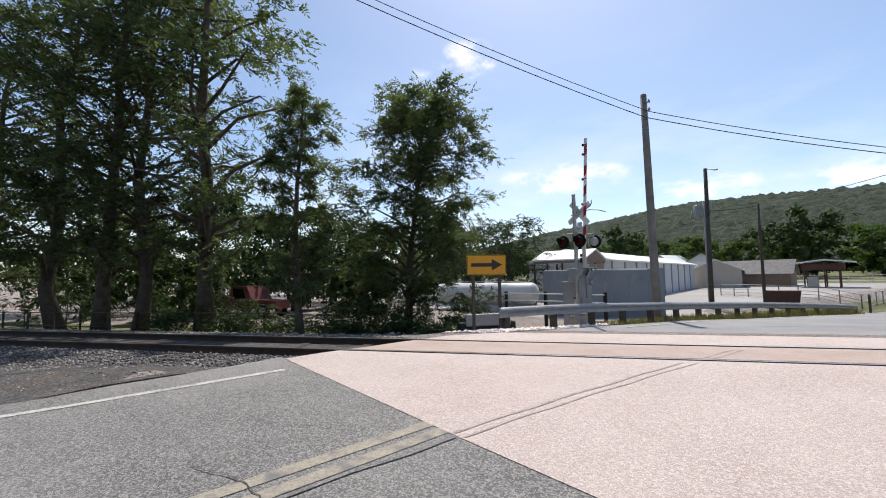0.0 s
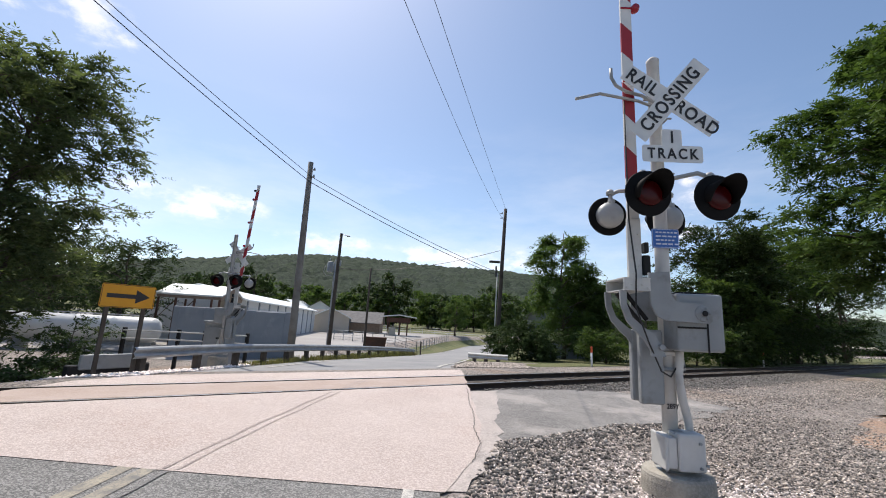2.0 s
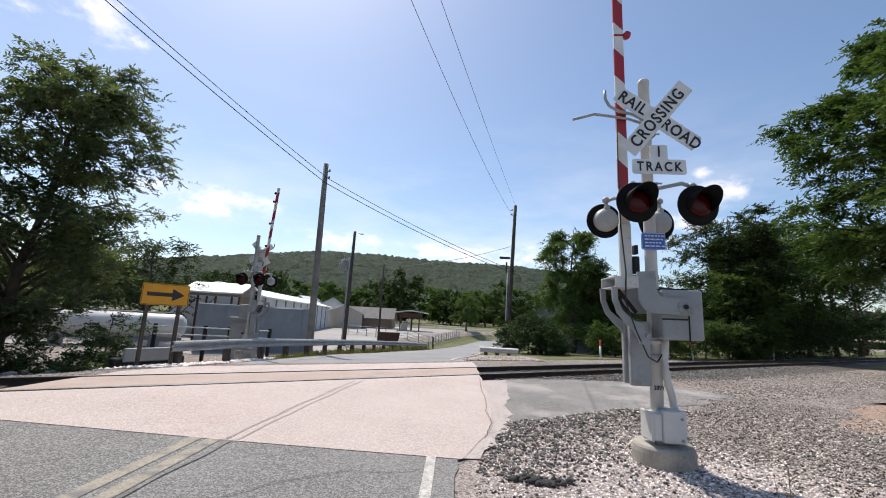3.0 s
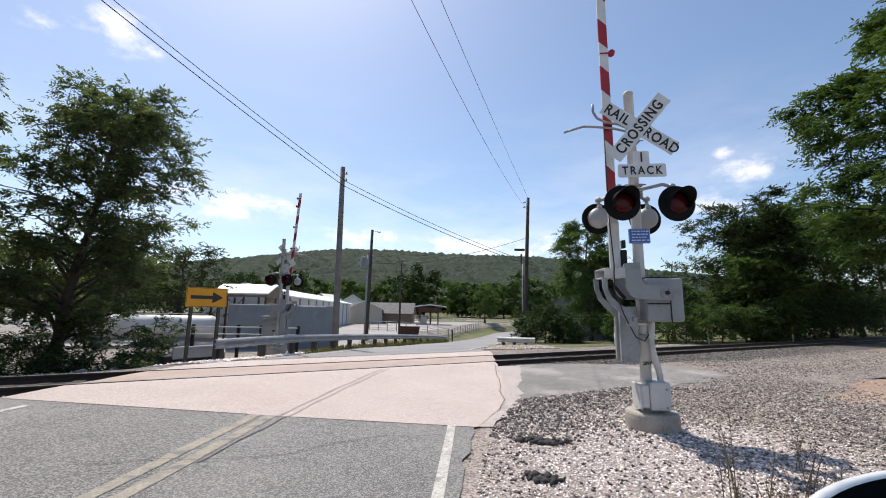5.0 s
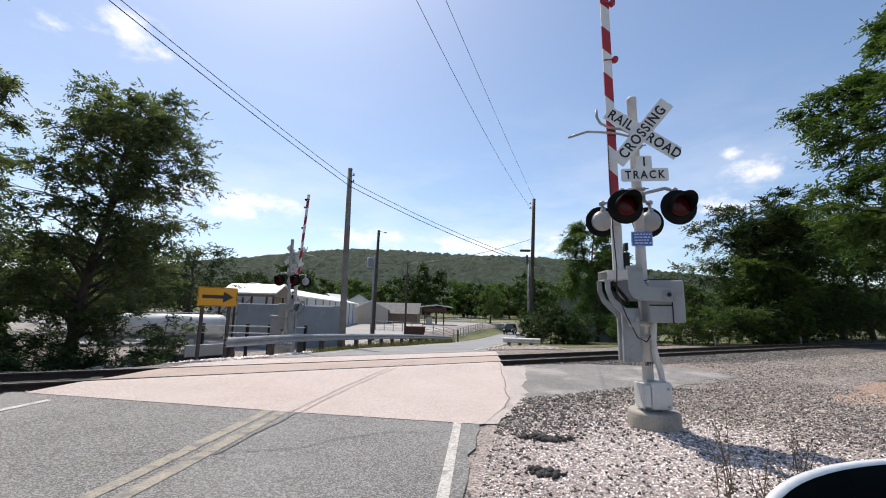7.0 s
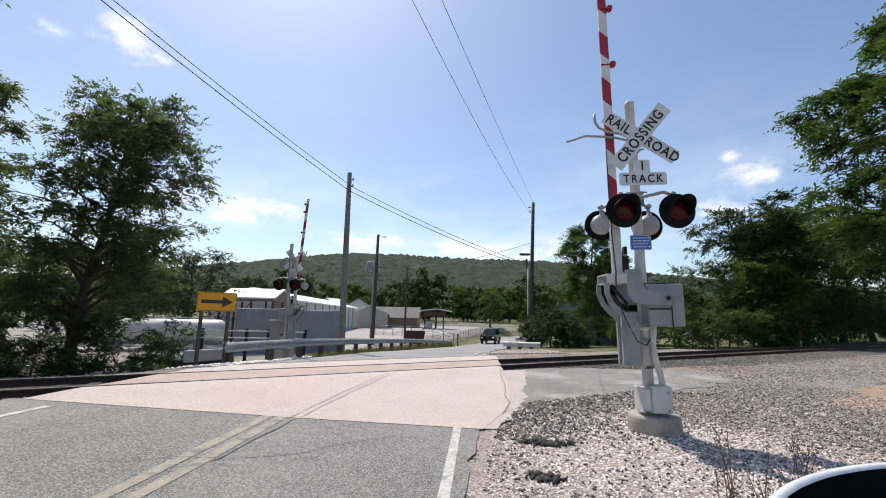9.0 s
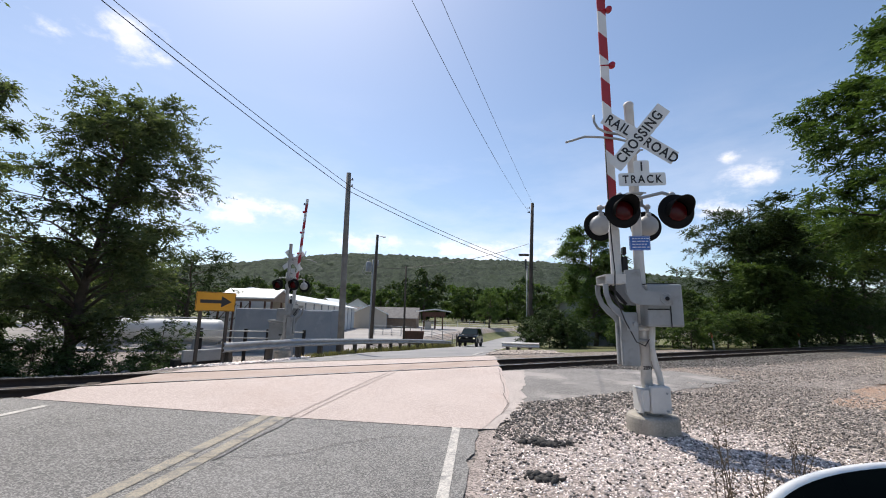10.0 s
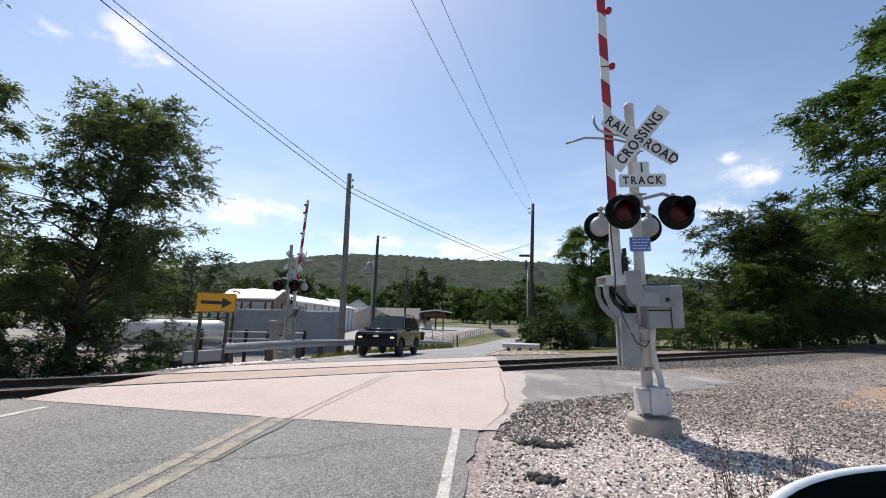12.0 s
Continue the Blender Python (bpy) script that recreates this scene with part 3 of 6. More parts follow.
    for way, w in (([(0.64, 6.9), (0.80, 7.7), (0.76, 8.4), (0.82, 9.2), (0.79, 10.2), (0.83, 11.9)], 0.011),
                   ([(-3.5, 4.05), (-2.95, 4.3), (-2.52, 4.35), (-1.98, 4.53), (-1.75, 4.62), (-1.45, 5.0), (-0.87, 5.42), (-0.35, 5.5), (-0.1, 5.62)], 0.010),
                   ([(-4.9, 4.4), (-4.4, 4.75), (-3.9, 4.85), (-3.4, 5.3)], 0.006),
                   ([(-1.6, 2.6), (-1.2, 3.1), (-0.9, 3.2), (-0.4, 3.9)], 0.006)):
        pts = []
        for (xa, ya), (xb, yb) in zip(way, way[1:]):
            m = max(3, int(math.hypot(xb - xa, yb - ya) / 0.05))
            for i in range(m):
                pts.append((xa + (xb - xa) * i / m + crk.uniform(-0.014, 0.014), ya + (yb - ya) * i / m + crk.uniform(-0.014, 0.014)))
        stripe("crack", pts, w, M_CRACK, 0.012, "dark crack in the asphalt", True)


build_roads()


def build_track():
    """Two rails on ties, the ballast round them."""
    prof = [(-0.065, 0), (0.065, 0), (0.065, 0.012), (0.012, 0.035), (0.010, 0.125), (0.034, 0.135), (0.036, 0.160), (0.030, 0.168), (-0.030, 0.168), (-0.036, 0.160), (-0.034, 0.135), (-0.010, 0.125), (-0.012, 0.035), (-0.065, 0.012)]
    for name, n in (("rail_near", 0.035), ("rail_far", 1.505)):
        t = thing(name, Matrix(), "rusty steel rail with a polished head", "rail", "rails of the track")
        v, f = [], []
        ss = [-400, -120, -60, -30, -10, 10, 30, 60, 120, 400]
        for s in ss:
            x, y = along(n, s)
            for u, z in prof:
                v.append((x - u * TS, y + u * TC, RAIL_TOP - 0.17 + z))
        k = len(prof)
        for i in range(len(ss) - 1):
            for j in range(k):
                f.append((i * k + j, i * k + (j + 1) % k, (i + 1) * k + (j + 1) % k, (i + 1) * k + j))
        raw("web", v, f, M_RUSTRAIL, t)
        v, f = [], []
        for s in ss:
            x, y = along(n, s)
            for u, z in ((-0.027, 0.0), (0.027, 0.0)):
                v.append((x - u * TS, y + u * TC, RAIL_TOP + 0.002))
        for i in range(len(ss) - 1):
            f.append((2 * i, 2 * i + 2, 2 * i + 3, 2 * i + 1))
        tagged(raw("rail_head", v, f, M_RAILTOP, t), "bright worn running surface")
    # ballast bed
    v, f = [], []
    ss = [-400, -200, -100, *np.arange(-60, 61, 2.0), 100, 200, 400]
    pr = [(-2.3, -0.03), (-1.4, 0.0), (-0.6, 0.035), (0.7, 0.03), (2.1, 0.035), (2.8, 0.0), (3.6, -0.06)]
    for s in ss:
        for n, z in pr:
            x, y = along(n, s)
            v.append((x, y, z - 0.002))
    k = len(pr)
    for i in range(len(ss) - 1):
        for j in range(k - 1):
            f.append((i * k + j, i * k + j + k, i * k + j + k + 1, i * k + j + 1))
    tagged(raw("ballast_bed", v, f, M_BALLAST, smooth=True), "dark stone ballast under the track", kind="structure")
    bm = bmnew()
    box(bm, (0, 0, 0), (0.22, 2.55, 0.18), bevel=0.012)
    me = bpy.data.meshes.new("tie")
    bm.to_mesh(me)
    bm.free()
    me.materials.append(M_TIE)
    rnd = random.Random(2)
    bed = thing("track_ties", Matrix(), "creosoted wooden ties under the rails", "ties")
    for i in range(-70, 71):
        s = i * 0.52
        x, y = along(0.77, s)
        if -6.9 < x < 0.9:
            continue
        o = new("tie", me)
        o.parent = bed
        o.matrix_basis = pose(x, y, -0.045 + rnd.uniform(-0.012, 0.01), 0, 0, math.degrees(TRACK_ANGLE) + rnd.uniform(-1.2, 1.2))


build_track()


def stones(name, places, sizes, material, label, seed=1, coarse=False):
    """Many angular stones as one mesh."""
    rng = np.random.default_rng(seed)
    bm = bmnew()
    if coarse:
        bmesh.ops.create_icosphere(bm, subdivisions=1, radius=1.0)
    else:
        for p in ((1, 0.2, 0), (-0.2, 1, 0.1), (-1, 0.1, 0), (0.1, -1, -0.1), (0.1, 0, 0.9), (0, 0, -0.8)):
            bm.verts.new(p)
        bmesh.ops.convex_hull(bm, input=bm.verts[:])
        bm.verts.index_update()
    base = np.array([v.co[:] for v in bm.verts])
    tri = np.array([[v.index for v in fc.verts] for fc in bm.faces])
    bm.free()
    n = len(places)
    nv = len(base)
    jit = rng.uniform(0.62, 1.25, (n, nv, 1))
    squash = rng.uniform(0.55, 1.1, (n, 1, 3)) * (1, 1, 0.85)
    v = base[None] * jit * squash * np.asarray(sizes)[:, None, None]
    a = rng.uniform(0, 6.28, n)
    c, s = np.cos(a)[:, None], np.sin(a)[:, None]
    x, y = v[..., 0] * c - v[..., 1] * s, v[..., 0] * s + v[..., 1] * c
    P = np.asarray(places)
    v = np.stack([x + P[:, :1], y + P[:, 1:2], v[..., 2] + P[:, 2:3]], -1)
    f = (tri[None] + (np.arange(n) * nv)[:, None, None]).reshape(-1, 3)
    return tagged(raw(name, v.reshape(-1, 3), f, material), label, "gravel", kind="stuff")


# ---- hill, woods and trees ----
def build_hill():
    xs = np.arange(-1150, 900, 4.0)
    ys = np.concatenate([np.arange(235, 760, 4.5), [800, 900, 1100]])
    X, Y = np.meshgrid(xs, ys)
    crest = np.interp(X, (-1150, -900, -640, -500, -451, -394, -330, -290, -245, -205, -134, -57, 16, 85, 138, 195, 320, 500, 900), (4, 18, 42, 64, 72, 80, 85, 90, 95, 97, 96, 91, 88, 87, 82, 74, 60, 44, 20))
    k = np.clip((Y - 235) / 455, 0, 1)
    base = 2 + crest * (k * k * (3 - 2 * k)) * np.where(Y > 760, 0.9, 1)
    rng = np.random.default_rng(5)
    cell = 8.0
    gx, gy = np.floor(X / cell).astype(int), np.floor(Y / cell).astype(int)
    jx = rng.uniform(0.1, 0.9, (400, 200))
    jy = rng.uniform(0.1, 0.9, (400, 200))
    hh = rng.uniform(2.0, 7.0, (400, 200))
    lump = np.zeros_like(X)
    for dx in (-1, 0, 1):
        for dy in (-1, 0, 1):
            ix, iy = gx + dx, gy + dy
            cx = (ix + jx[ix % 400, iy % 200]) * cell
            cy = (iy + jy[ix % 400, iy % 200]) * cell
            d2 = ((X - cx) ** 2 + (Y - cy) ** 2) / (5.2**2)
            lump = np.maximum(lump, hh[ix % 400, iy % 200] * np.sqrt(np.clip(1 - d2, 0, 1)))
    Z = base + lump + rng.normal(0, 0.7, X.shape)
    v = np.stack([X, Y, Z], -1).reshape(-1, 3)
    w = len(xs)
    r, c = np.meshgrid(np.arange(len(ys) - 1), np.arange(w - 1), indexing="ij")
    i = (r * w + c).ravel()
    tagged(raw("wooded_hill", v, np.stack([i, i + 1, i + w + 1, i + w], 1), M_WOODS), "long ridge covered in dark green woods", kind="structure")


build_hill()


def leaves_mesh(name, C, A, size, ratio, material, parent, rng):
    """Leaf blades: one rhombus each, from centres and axes."""
    n = len(C)
    A = A / np.linalg.norm(A, axis=1, keepdims=True)
    up = rng.normal(0, 0.55, (n, 3)) + (0, 0, 1)
    B = np.cross(A, up)
    B /= np.linalg.norm(B, axis=1, keepdims=True) + 1e-9
    L = size * rng.uniform(0.7, 1.35, (n, 1))
    W = L * ratio
    v = np.stack([C - A * L * 0.5, C + B * W * 0.5, C + A * L * 0.5, C - B * W * 0.5], 1).reshape(-1, 3)
    f = np.arange(4 * n).reshape(-1, 4)
    ob = raw(name, v, f, material, parent)
    ob["kind"] = "stuff"
    return ob


def fronds(b, tip, n, size, reach, droop, rng):
    """Compound leaves along a twig: leaflets in two ranks on arching, drooping stalks."""
    d0 = (tip - b) / (np.linalg.norm(tip - b) + 1e-6)
    w = rng.uniform(0.1, 1.1, (n, 1)) ** 0.8
    base = b + (tip - b) * w + np.clip(rng.normal(0, 1, (n, 3)), -1.8, 1.8) * reach * (0.04 + 0.05 * w) * (1, 1, 0.7)
    d = d0 * 0.75 + rng.normal(0, 0.6, (n, 3)) * (1, 1, 0.6)
    d /= np.linalg.norm(d, axis=1, keepdims=True)
    ln = size * rng.uniform(1.7, 3.0, (n, 1))
    side = np.cross(d, rng.normal(0, 0.35, (n, 3)) + (0, 0, 1))
    side /= np.linalg.norm(side, axis=1, keepdims=True) + 1e-9
    cen, ax = [], []
    for k in range(9):
        u = 0.15 + 0.85 * (k // 2) / 4
        p = base + d * ln * u - np.array((0, 0, 1)) * droop * ln * 0.75 * u * u
        a = d * 0.55 - np.array((0, 0, 1)) * droop * 0.6 * u + (side * (1 if k % 2 else -1) if k < 8 else 0) + rng.normal(0, 0.16, (n, 3))
        a /= np.linalg.norm(a, axis=1, keepdims=True)
        cen.append(p + a * size * 0.42)
        ax.append(a)
    return np.concatenate(cen), np.concatenate(ax)


def build_tree(m, seed, H, R, bare, limbs, per, leaves, size, leafmat, label, trunk_r=0.16, lean=(0, 0), shape="oval", droop=0.35, spread=0.55, group="", ratio=0.36):
    """A tapered, bent trunk with limbs and twigs, and a crown of separate leaves in sprays."""
    rng = np.random.default_rng(seed)
    t = thing("tree", m, label, "tree", group)
    bm = bmnew()
    K = 9
    wob = rng.normal(0, 0.018 * H, (K, 2)).cumsum(0) * 0.55
    wob -= wob[0]
    zs = np.linspace(-0.1, H * 0.93, K)
    tp = np.stack([wob[:, 0] + lean[0] * zs / H, wob[:, 1] + lean[1] * zs / H, zs], 1)
    rr = trunk_r * (1 - 0.88 * np.linspace(0, 1, K)) + 0.008
    rr[0] *= 1.35
    tube(bm, [tuple(p) for p in tp], [float(x) for x in rr], 10)

    def trunk_at(z):
        return np.array([np.interp(z, zs, tp[:, i]) for i in range(3)])

    C, A = [], []
    for i in range(limbs):
        u = (i + rng.uniform(0, 1)) / limbs
        z = H * (bare + (0.97 - bare) * u)
        if shape == "oval":
            prof = math.sqrt(max(0.02, 1 - ((u - 0.42) / 0.62) ** 2))
        elif shape == "flame":
            prof = (0.45 + 1.2 * u) if u < 0.35 else max(0.12, 1.0 - ((u - 0.35) / 0.68) ** 1.7)
        else:
            prof = 0.55 + 0.45 * math.sin(math.pi * min(1, u * 1.05))
        ang = i * 2.39996 + rng.normal(0, 0.35)
        reach = R * prof * rng.uniform(0.62, 1.12)
        p0 = trunk_at(z * 0.9)
        d = np.array([math.cos(ang), math.sin(ang), 0])
        rise = rng.uniform(0.05, 0.42) * reach + 0.1 * H * (1 - u) * 0.4
        p3 = p0 + d * reach + (0, 0, rise)
        p1 = p0 + d * reach * 0.35 + (0, 0, rise * 0.65) + rng.normal(0, 0.06 * reach, 3)
        p2 = p0 + d * reach * 0.7 + (0, 0, rise * 0.95) + rng.normal(0, 0.08 * reach, 3)
        r0 = max(0.012, trunk_r * 0.42 * (1 - 0.7 * u))
        tube(bm, [p0, p1, p2, p3], [r0, r0 * 0.7, r0 * 0.42, 0.006], 6)
        line = np.array([p0, p1, p2, p3])
        for j in range(per):
            s = rng.uniform(0.28, 1.04) if j else 1.0
            b = np.array([np.interp(min(s, 1) * 3, range(4), line[:, q]) for q in range(3)])
            side = rng.normal(0, 1, 3) * (1, 1, 0.55)
            side /= np.linalg.norm(side)
            tip = b + (side * 0.8 + d * 0.5) * spread * R * 0.42 * rng.uniform(0.5, 1.2)
            if j % 3 == 0:
                tube(bm, [b, (b + tip) / 2 + (0, 0, 0.05), tip], [0.012, 0.009, 0.004], 4)
            n = int(leaves * rng.uniform(0.5, 1.5))
            if size < 0.3:
                cen, ax = fronds(b, tip, max(2, n // 9), size, spread * R, droop, rng)
            else:
                w = rng.uniform(0, 1.15, (n, 1))
                cen = b + (tip - b) * w + np.clip(rng.normal(0, 1, (n, 3)), -1.9, 1.9) * spread * R * (0.055 + 0.075 * w)
                cen[:, 2] -= droop * 0.25 * spread * R * (w[:, 0] ** 2)
                ax = (tip - b) / (np.linalg.norm(tip - b) + 1e-6) * 0.7 + rng.normal(0, 0.65, (n, 3)) - (0, 0, droop)
            C.append(cen)
            A.append(ax)
    part("trunk", bm, M_BARK, t, smooth=True)
    leaves_mesh("crown", np.concatenate(C), np.concatenate(A), size, ratio, leafmat, t, rng)
    return t


def gpose(x, y, rz=0, sink=0.05):
    return pose(x, y, float(land(x, y)) - sink, 0, 0, rz)


def build_trees():
    # row of tall locusts beyond the track
    row = "locust trees along the track"
    lab = "tall dark backlit locust tree with feathery leaves"
    for k, (x, y, h, r, tr, lx) in enumerate([(-21.0, 7.4, 21, 4.5, 0.36, 0.6), (-23.6, 5.2, 21.5, 5.0, 0.30, -0.5), (-25.4, 3.8, 20, 5.0, 0.32, 0.8), (-28.0, 2.2, 20, 5.4, 0.34, -0.6), (-33.0, -1.5, 19, 5.6, 0.32, 0), (-39.0, -6.0, 19, 6.0, 0.32, 0)]):
        build_tree(gpose(x, y), 11 + k, h, r, 0.12 if k < 4 else 0.06, 44, 9, 60, 0.23, M_LEAF, lab, tr, (lx, 0.3), "round", group=row)
    build_tree(gpose(-12.9, 8.7), 17, 9.6, 1.15, 0.12, 40, 9, 80, 0.125, M_LEAF, "slender dark locust tree at the track side", 0.12, (0.2, 0.2), "oval", group=row)
    build_tree(gpose(-16.0, 15.2), 19, 12.5, 3.2, 0.09, 64, 11, 104, 0.17, M_LEAF, "bushy locust tree beside the crossing", 0.21, (1.5, 0.2), "oval", 0.22, spread=0.66, group=row)
    # undergrowth at their feet
    for i, (x, y, h, r) in enumerate([(-12.6, 16.4, 1.5, 0.9), (-17.5, 12.2, 1.2, 1.1), (-22.5, 8.4, 2.0, 1.6), (-26.5, 5.6, 2.2, 1.8), (-19.5, 9.2, 1.4, 1.2), (-30, 2.4, 3.0, 2.2), (-34, 0.5, 3.4, 2.6), (-13.6, 17.4, 2.2, 1.2), (-13.0, 10.2, 0.5, 0.8), (-15.2, 9.2, 0.7, 1.0), (-17.4, 7.8, 0.8, 1.1), (-20.4, 6.2, 0.9, 1.2), (-18.6, 14.6, 1.0, 1.0), (-14.0, 14.0, 1.1, 1.1), (-15.6, 13.6, 1.5, 1.3), (-17.8, 13.4, 1.6, 1.3), (-13.0, 12.6, 0.7, 0.9), (-19.2, 16.8, 1.5, 1.3), (-12.2, 15.0, 1.0, 0.8), (-11.4, 13.4, 0.6, 0.7)]):
        build_tree(gpose(x, y), 40 + i, h, r, 0.05, 14, 6, 34, 0.13, M_LEAFD, "low scrubby bush in the grass", 0.03, (0, 0), "round", group="trackside bushes")
    # trees behind the arrow sign and tank
    build_tree(gpose(-22.3, 30.5), 21, 8.0, 3.3, 0.1, 34, 8, 40, 0.24, M_LEAFD, "round dark green tree behind the tank", 0.16, (0, 0), "round")
    build_tree(gpose(-30, 33), 22, 8.5, 3.8, 0.1, 30, 8, 40, 0.26, M_LEAFD, "round dark green tree behind the tank", 0.16, (0, 0), "round")
    build_tree(gpose(-36, 34), 23, 9, 4.2, 0.1, 30, 8, 40, 0.3, M_LEAFD, "round dark green tree behind the yard", 0.2, (0, 0), "round")
    build_tree(gpose(-52, 36), 24, 10, 5, 0.1, 30, 8, 40, 0.34, M_LEAFD, "round dark green tree behind the yard", 0.2, (0, 0), "round")
    for i, (x, y, h, r) in enumerate([(-33, 16, 9, 4.5), (-42, 12, 11, 5), (-40, 24, 9, 5), (-52, 16, 12, 6), (-50, 3, 12, 6), (-62, 26, 12, 6), (-38, -6, 13, 6), (-70, 8, 13, 7), (-46, 46, 10, 5.5), (-62, 52, 11, 6), (-80, 44, 12, 7), (-34, 58, 8, 4.5), (-32, 8, 4.5, 3.0), (-40, 3, 6, 4), (-45, 20, 6, 4.5), (-57, 8, 7, 5), (-27, 19, 3.6, 2.4), (-33, 22, 5, 3.2)]):
        build_tree(gpose(x, y), 110 + i, h, r, 0.04, 22, 6, 30, 0.55, M_LEAFD, "dense dark tree behind the truck yard", 0.2, (0, 0), "round", group="trees behind the yard")
    # large tree with bright foliage on the gravel side
    build_tree(gpose(23.3, 19.8), 31, 18.6, 7.8, 0.14, 84, 12, 140, 0.26, M_LEAFW, "large leafy walnut tree with layered boughs", 0.34, (-0.6, 0), "round", 0.3, 0.32)
    # woods beyond the track
    wood = "trees beyond the track"
    for i, (x, y, h, r, n) in enumerate([(20.6, 31.6, 6.4, 2.0, 34), (23.2, 33.6, 11.0, 2.6, 36), (22, 34.5, 12.0, 4.2, 36), (27.5, 38, 13.0, 4.6, 36), (33, 41, 13.5, 5, 34), (39, 45, 14, 5, 30), (30, 44, 12, 4.5, 30), (31, 48, 14, 5, 30), (46, 50, 15, 5.5, 30), (26, 40.5, 11, 4, 26), (36, 50, 13, 5, 26), (54, 58, 15, 6, 26)]):
        build_tree(gpose(x, y), 50 + i, h, r, 0.06, n + 2, 9, 84 if i < 6 else 40, 0.25 if i < 6 else 0.29, M_LEAFD if i % 3 else M_LEAFB, "dense dark green tree beyond the track", 0.2, (0, 0), "round", group=wood)
    build_tree(gpose(10.5, 38.0), 61, 12.0, 2.9, 0.06, 38, 10, 100, 0.24, M_LEAFB, "upright leafy tree beside the grey house", 0.17, (0, 0), "oval", group=wood)
    build_tree(gpose(13.4, 40.5), 62, 8.6, 2.4, 0.05, 34, 9, 90, 0.24, M_LEAFB, "upright leafy tree beside the grey house", 0.15, (0, 0), "oval", group=wood)
    build_tree(gpose(13.3, 29.4), 63, 6.0, 1.5, 0.3, 12, 5, 18, 0.2, M_LEAFD, "thin open sapling beyond the track", 0.06, (0.5, 0), "round", group=wood)
    # bushes by the short guardrail
    for i, (x, y, h, r) in enumerate([(5.3, 30.8, 2.9, 1.4), (6.4, 29.8, 2.2, 1.4), (4.4, 34.0, 2.6, 1.1), (7.2, 31.5, 1.8, 1.4), (10.5, 28.5, 2.0, 1.5), (13.5, 27.5, 2.2, 1.6), (16.5, 29.0, 2.6, 1.8), (20.5, 31.5, 2.8, 2), (25, 34.5, 3, 2.2), (18.5, 29.8, 2.4, 2.0), (22.8, 33.0, 3.0, 2.2), (28.5, 37.2, 3.4, 2.6), (32.5, 40, 3.6, 2.8), (37, 43.5, 3.8, 3), (42, 47, 4, 3.2), (14.6, 31.6, 3.4, 2.2), (11.6, 33.5, 2.2, 1.6)]):
        build_tree(gpose(x, y), 70 + i, h, r, 0.03, 20, 7, 52, 0.17, M_LEAFB if 3 < i < 8 else M_LEAFD, "dense green bush by the road", 0.04, (0, 0), "round", group="roadside bushes")
    # trees in the valley
    far = [build_tree(gpose(2.6, 96), 81, 8.6, 3.6, 0.14, 26, 7, 34, 0.42, M_LEAFB, "lone round tree on the grass by the far road", 0.2, (0, 0), "oval"),
           build_tree(gpose(-20, 165), 82, 14, 6.5, 0.06, 18, 6, 20, 1.25, M_LEAFD, "broad dark tree at the wood's edge", 0.3, (0, 0), "round", group="trees at the wood's edge"),
           build_tree(gpose(-5, 172), 83, 12, 6, 0.06, 18, 6, 20, 1.25, M_LEAFB, "broad dark tree at the wood's edge", 0.3, (0, 0), "round", group="trees at the wood's edge"),
           build_tree(gpose(12, 168), 84, 13, 6.5, 0.05, 18, 6, 20, 1.25, M_LEAFB, "broad dark tree at the wood's edge", 0.3, (0, 0), "oval", group="trees at the wood's edge")]
    rnd = random.Random(9)
    for i in range(96):
        x = -185 + i * 3.4 + rnd.uniform(-3, 3)
        y = 150 + rnd.uniform(-6, 85) + (0 if x > -60 else 6)
        m = gpose(x, y, rnd.uniform(0, 360)) @ Matrix.Scale(1, 4)
        o = copy_thing(far[1 + i % 3], m)
        k = rnd.uniform(0.85, 1.4)
        o.scale = (k, k, k * rnd.uniform(0.85, 1.1))


build_trees()


# ---- crossing signals ----
def letters(name, text, size, m, material, parent, spacing=1.0):
    """Lettering with a little thickness, from the built-in font."""
    cu = bpy.data.curves.new(name, "FONT")
    cu.body, cu.size, cu.extrude, cu.align_x, cu.align_y = text, size, 0.002, "CENTER", "CENTER"
    cu.space_character = spacing
    cu.offset = size * 0.02
    tmp = bpy.data.objects.new(name, cu)
    scene.collection.objects.link(tmp)
    me = bpy.data.meshes.new_from_object(tmp)
    bpy.data.objects.remove(tmp)
    bpy.data.curves.remove(cu)
    me.materials.clear()
    me.materials.append(material)
    ob = new(name, me)
    ob.parent = parent
    ob.matrix_basis = m @ Matrix.Diagonal((0.84, 1, 1, 1))
    return ob


def rounded(w, h, r, seg=4):
    pts = []
    for cx, cz, a0 in ((w / 2 - r, h / 2 - r, 0), (-w / 2 + r, h / 2 - r, 90), (-w / 2 + r, -h / 2 + r, 180), (w / 2 - r, -h / 2 + r, 270)):
        for k in range(seg + 1):
            a = radians(a0 + 90 * k / seg)
            pts.append((cx + r * math.cos(a), cz + r * math.sin(a)))
    return pts[::-1]


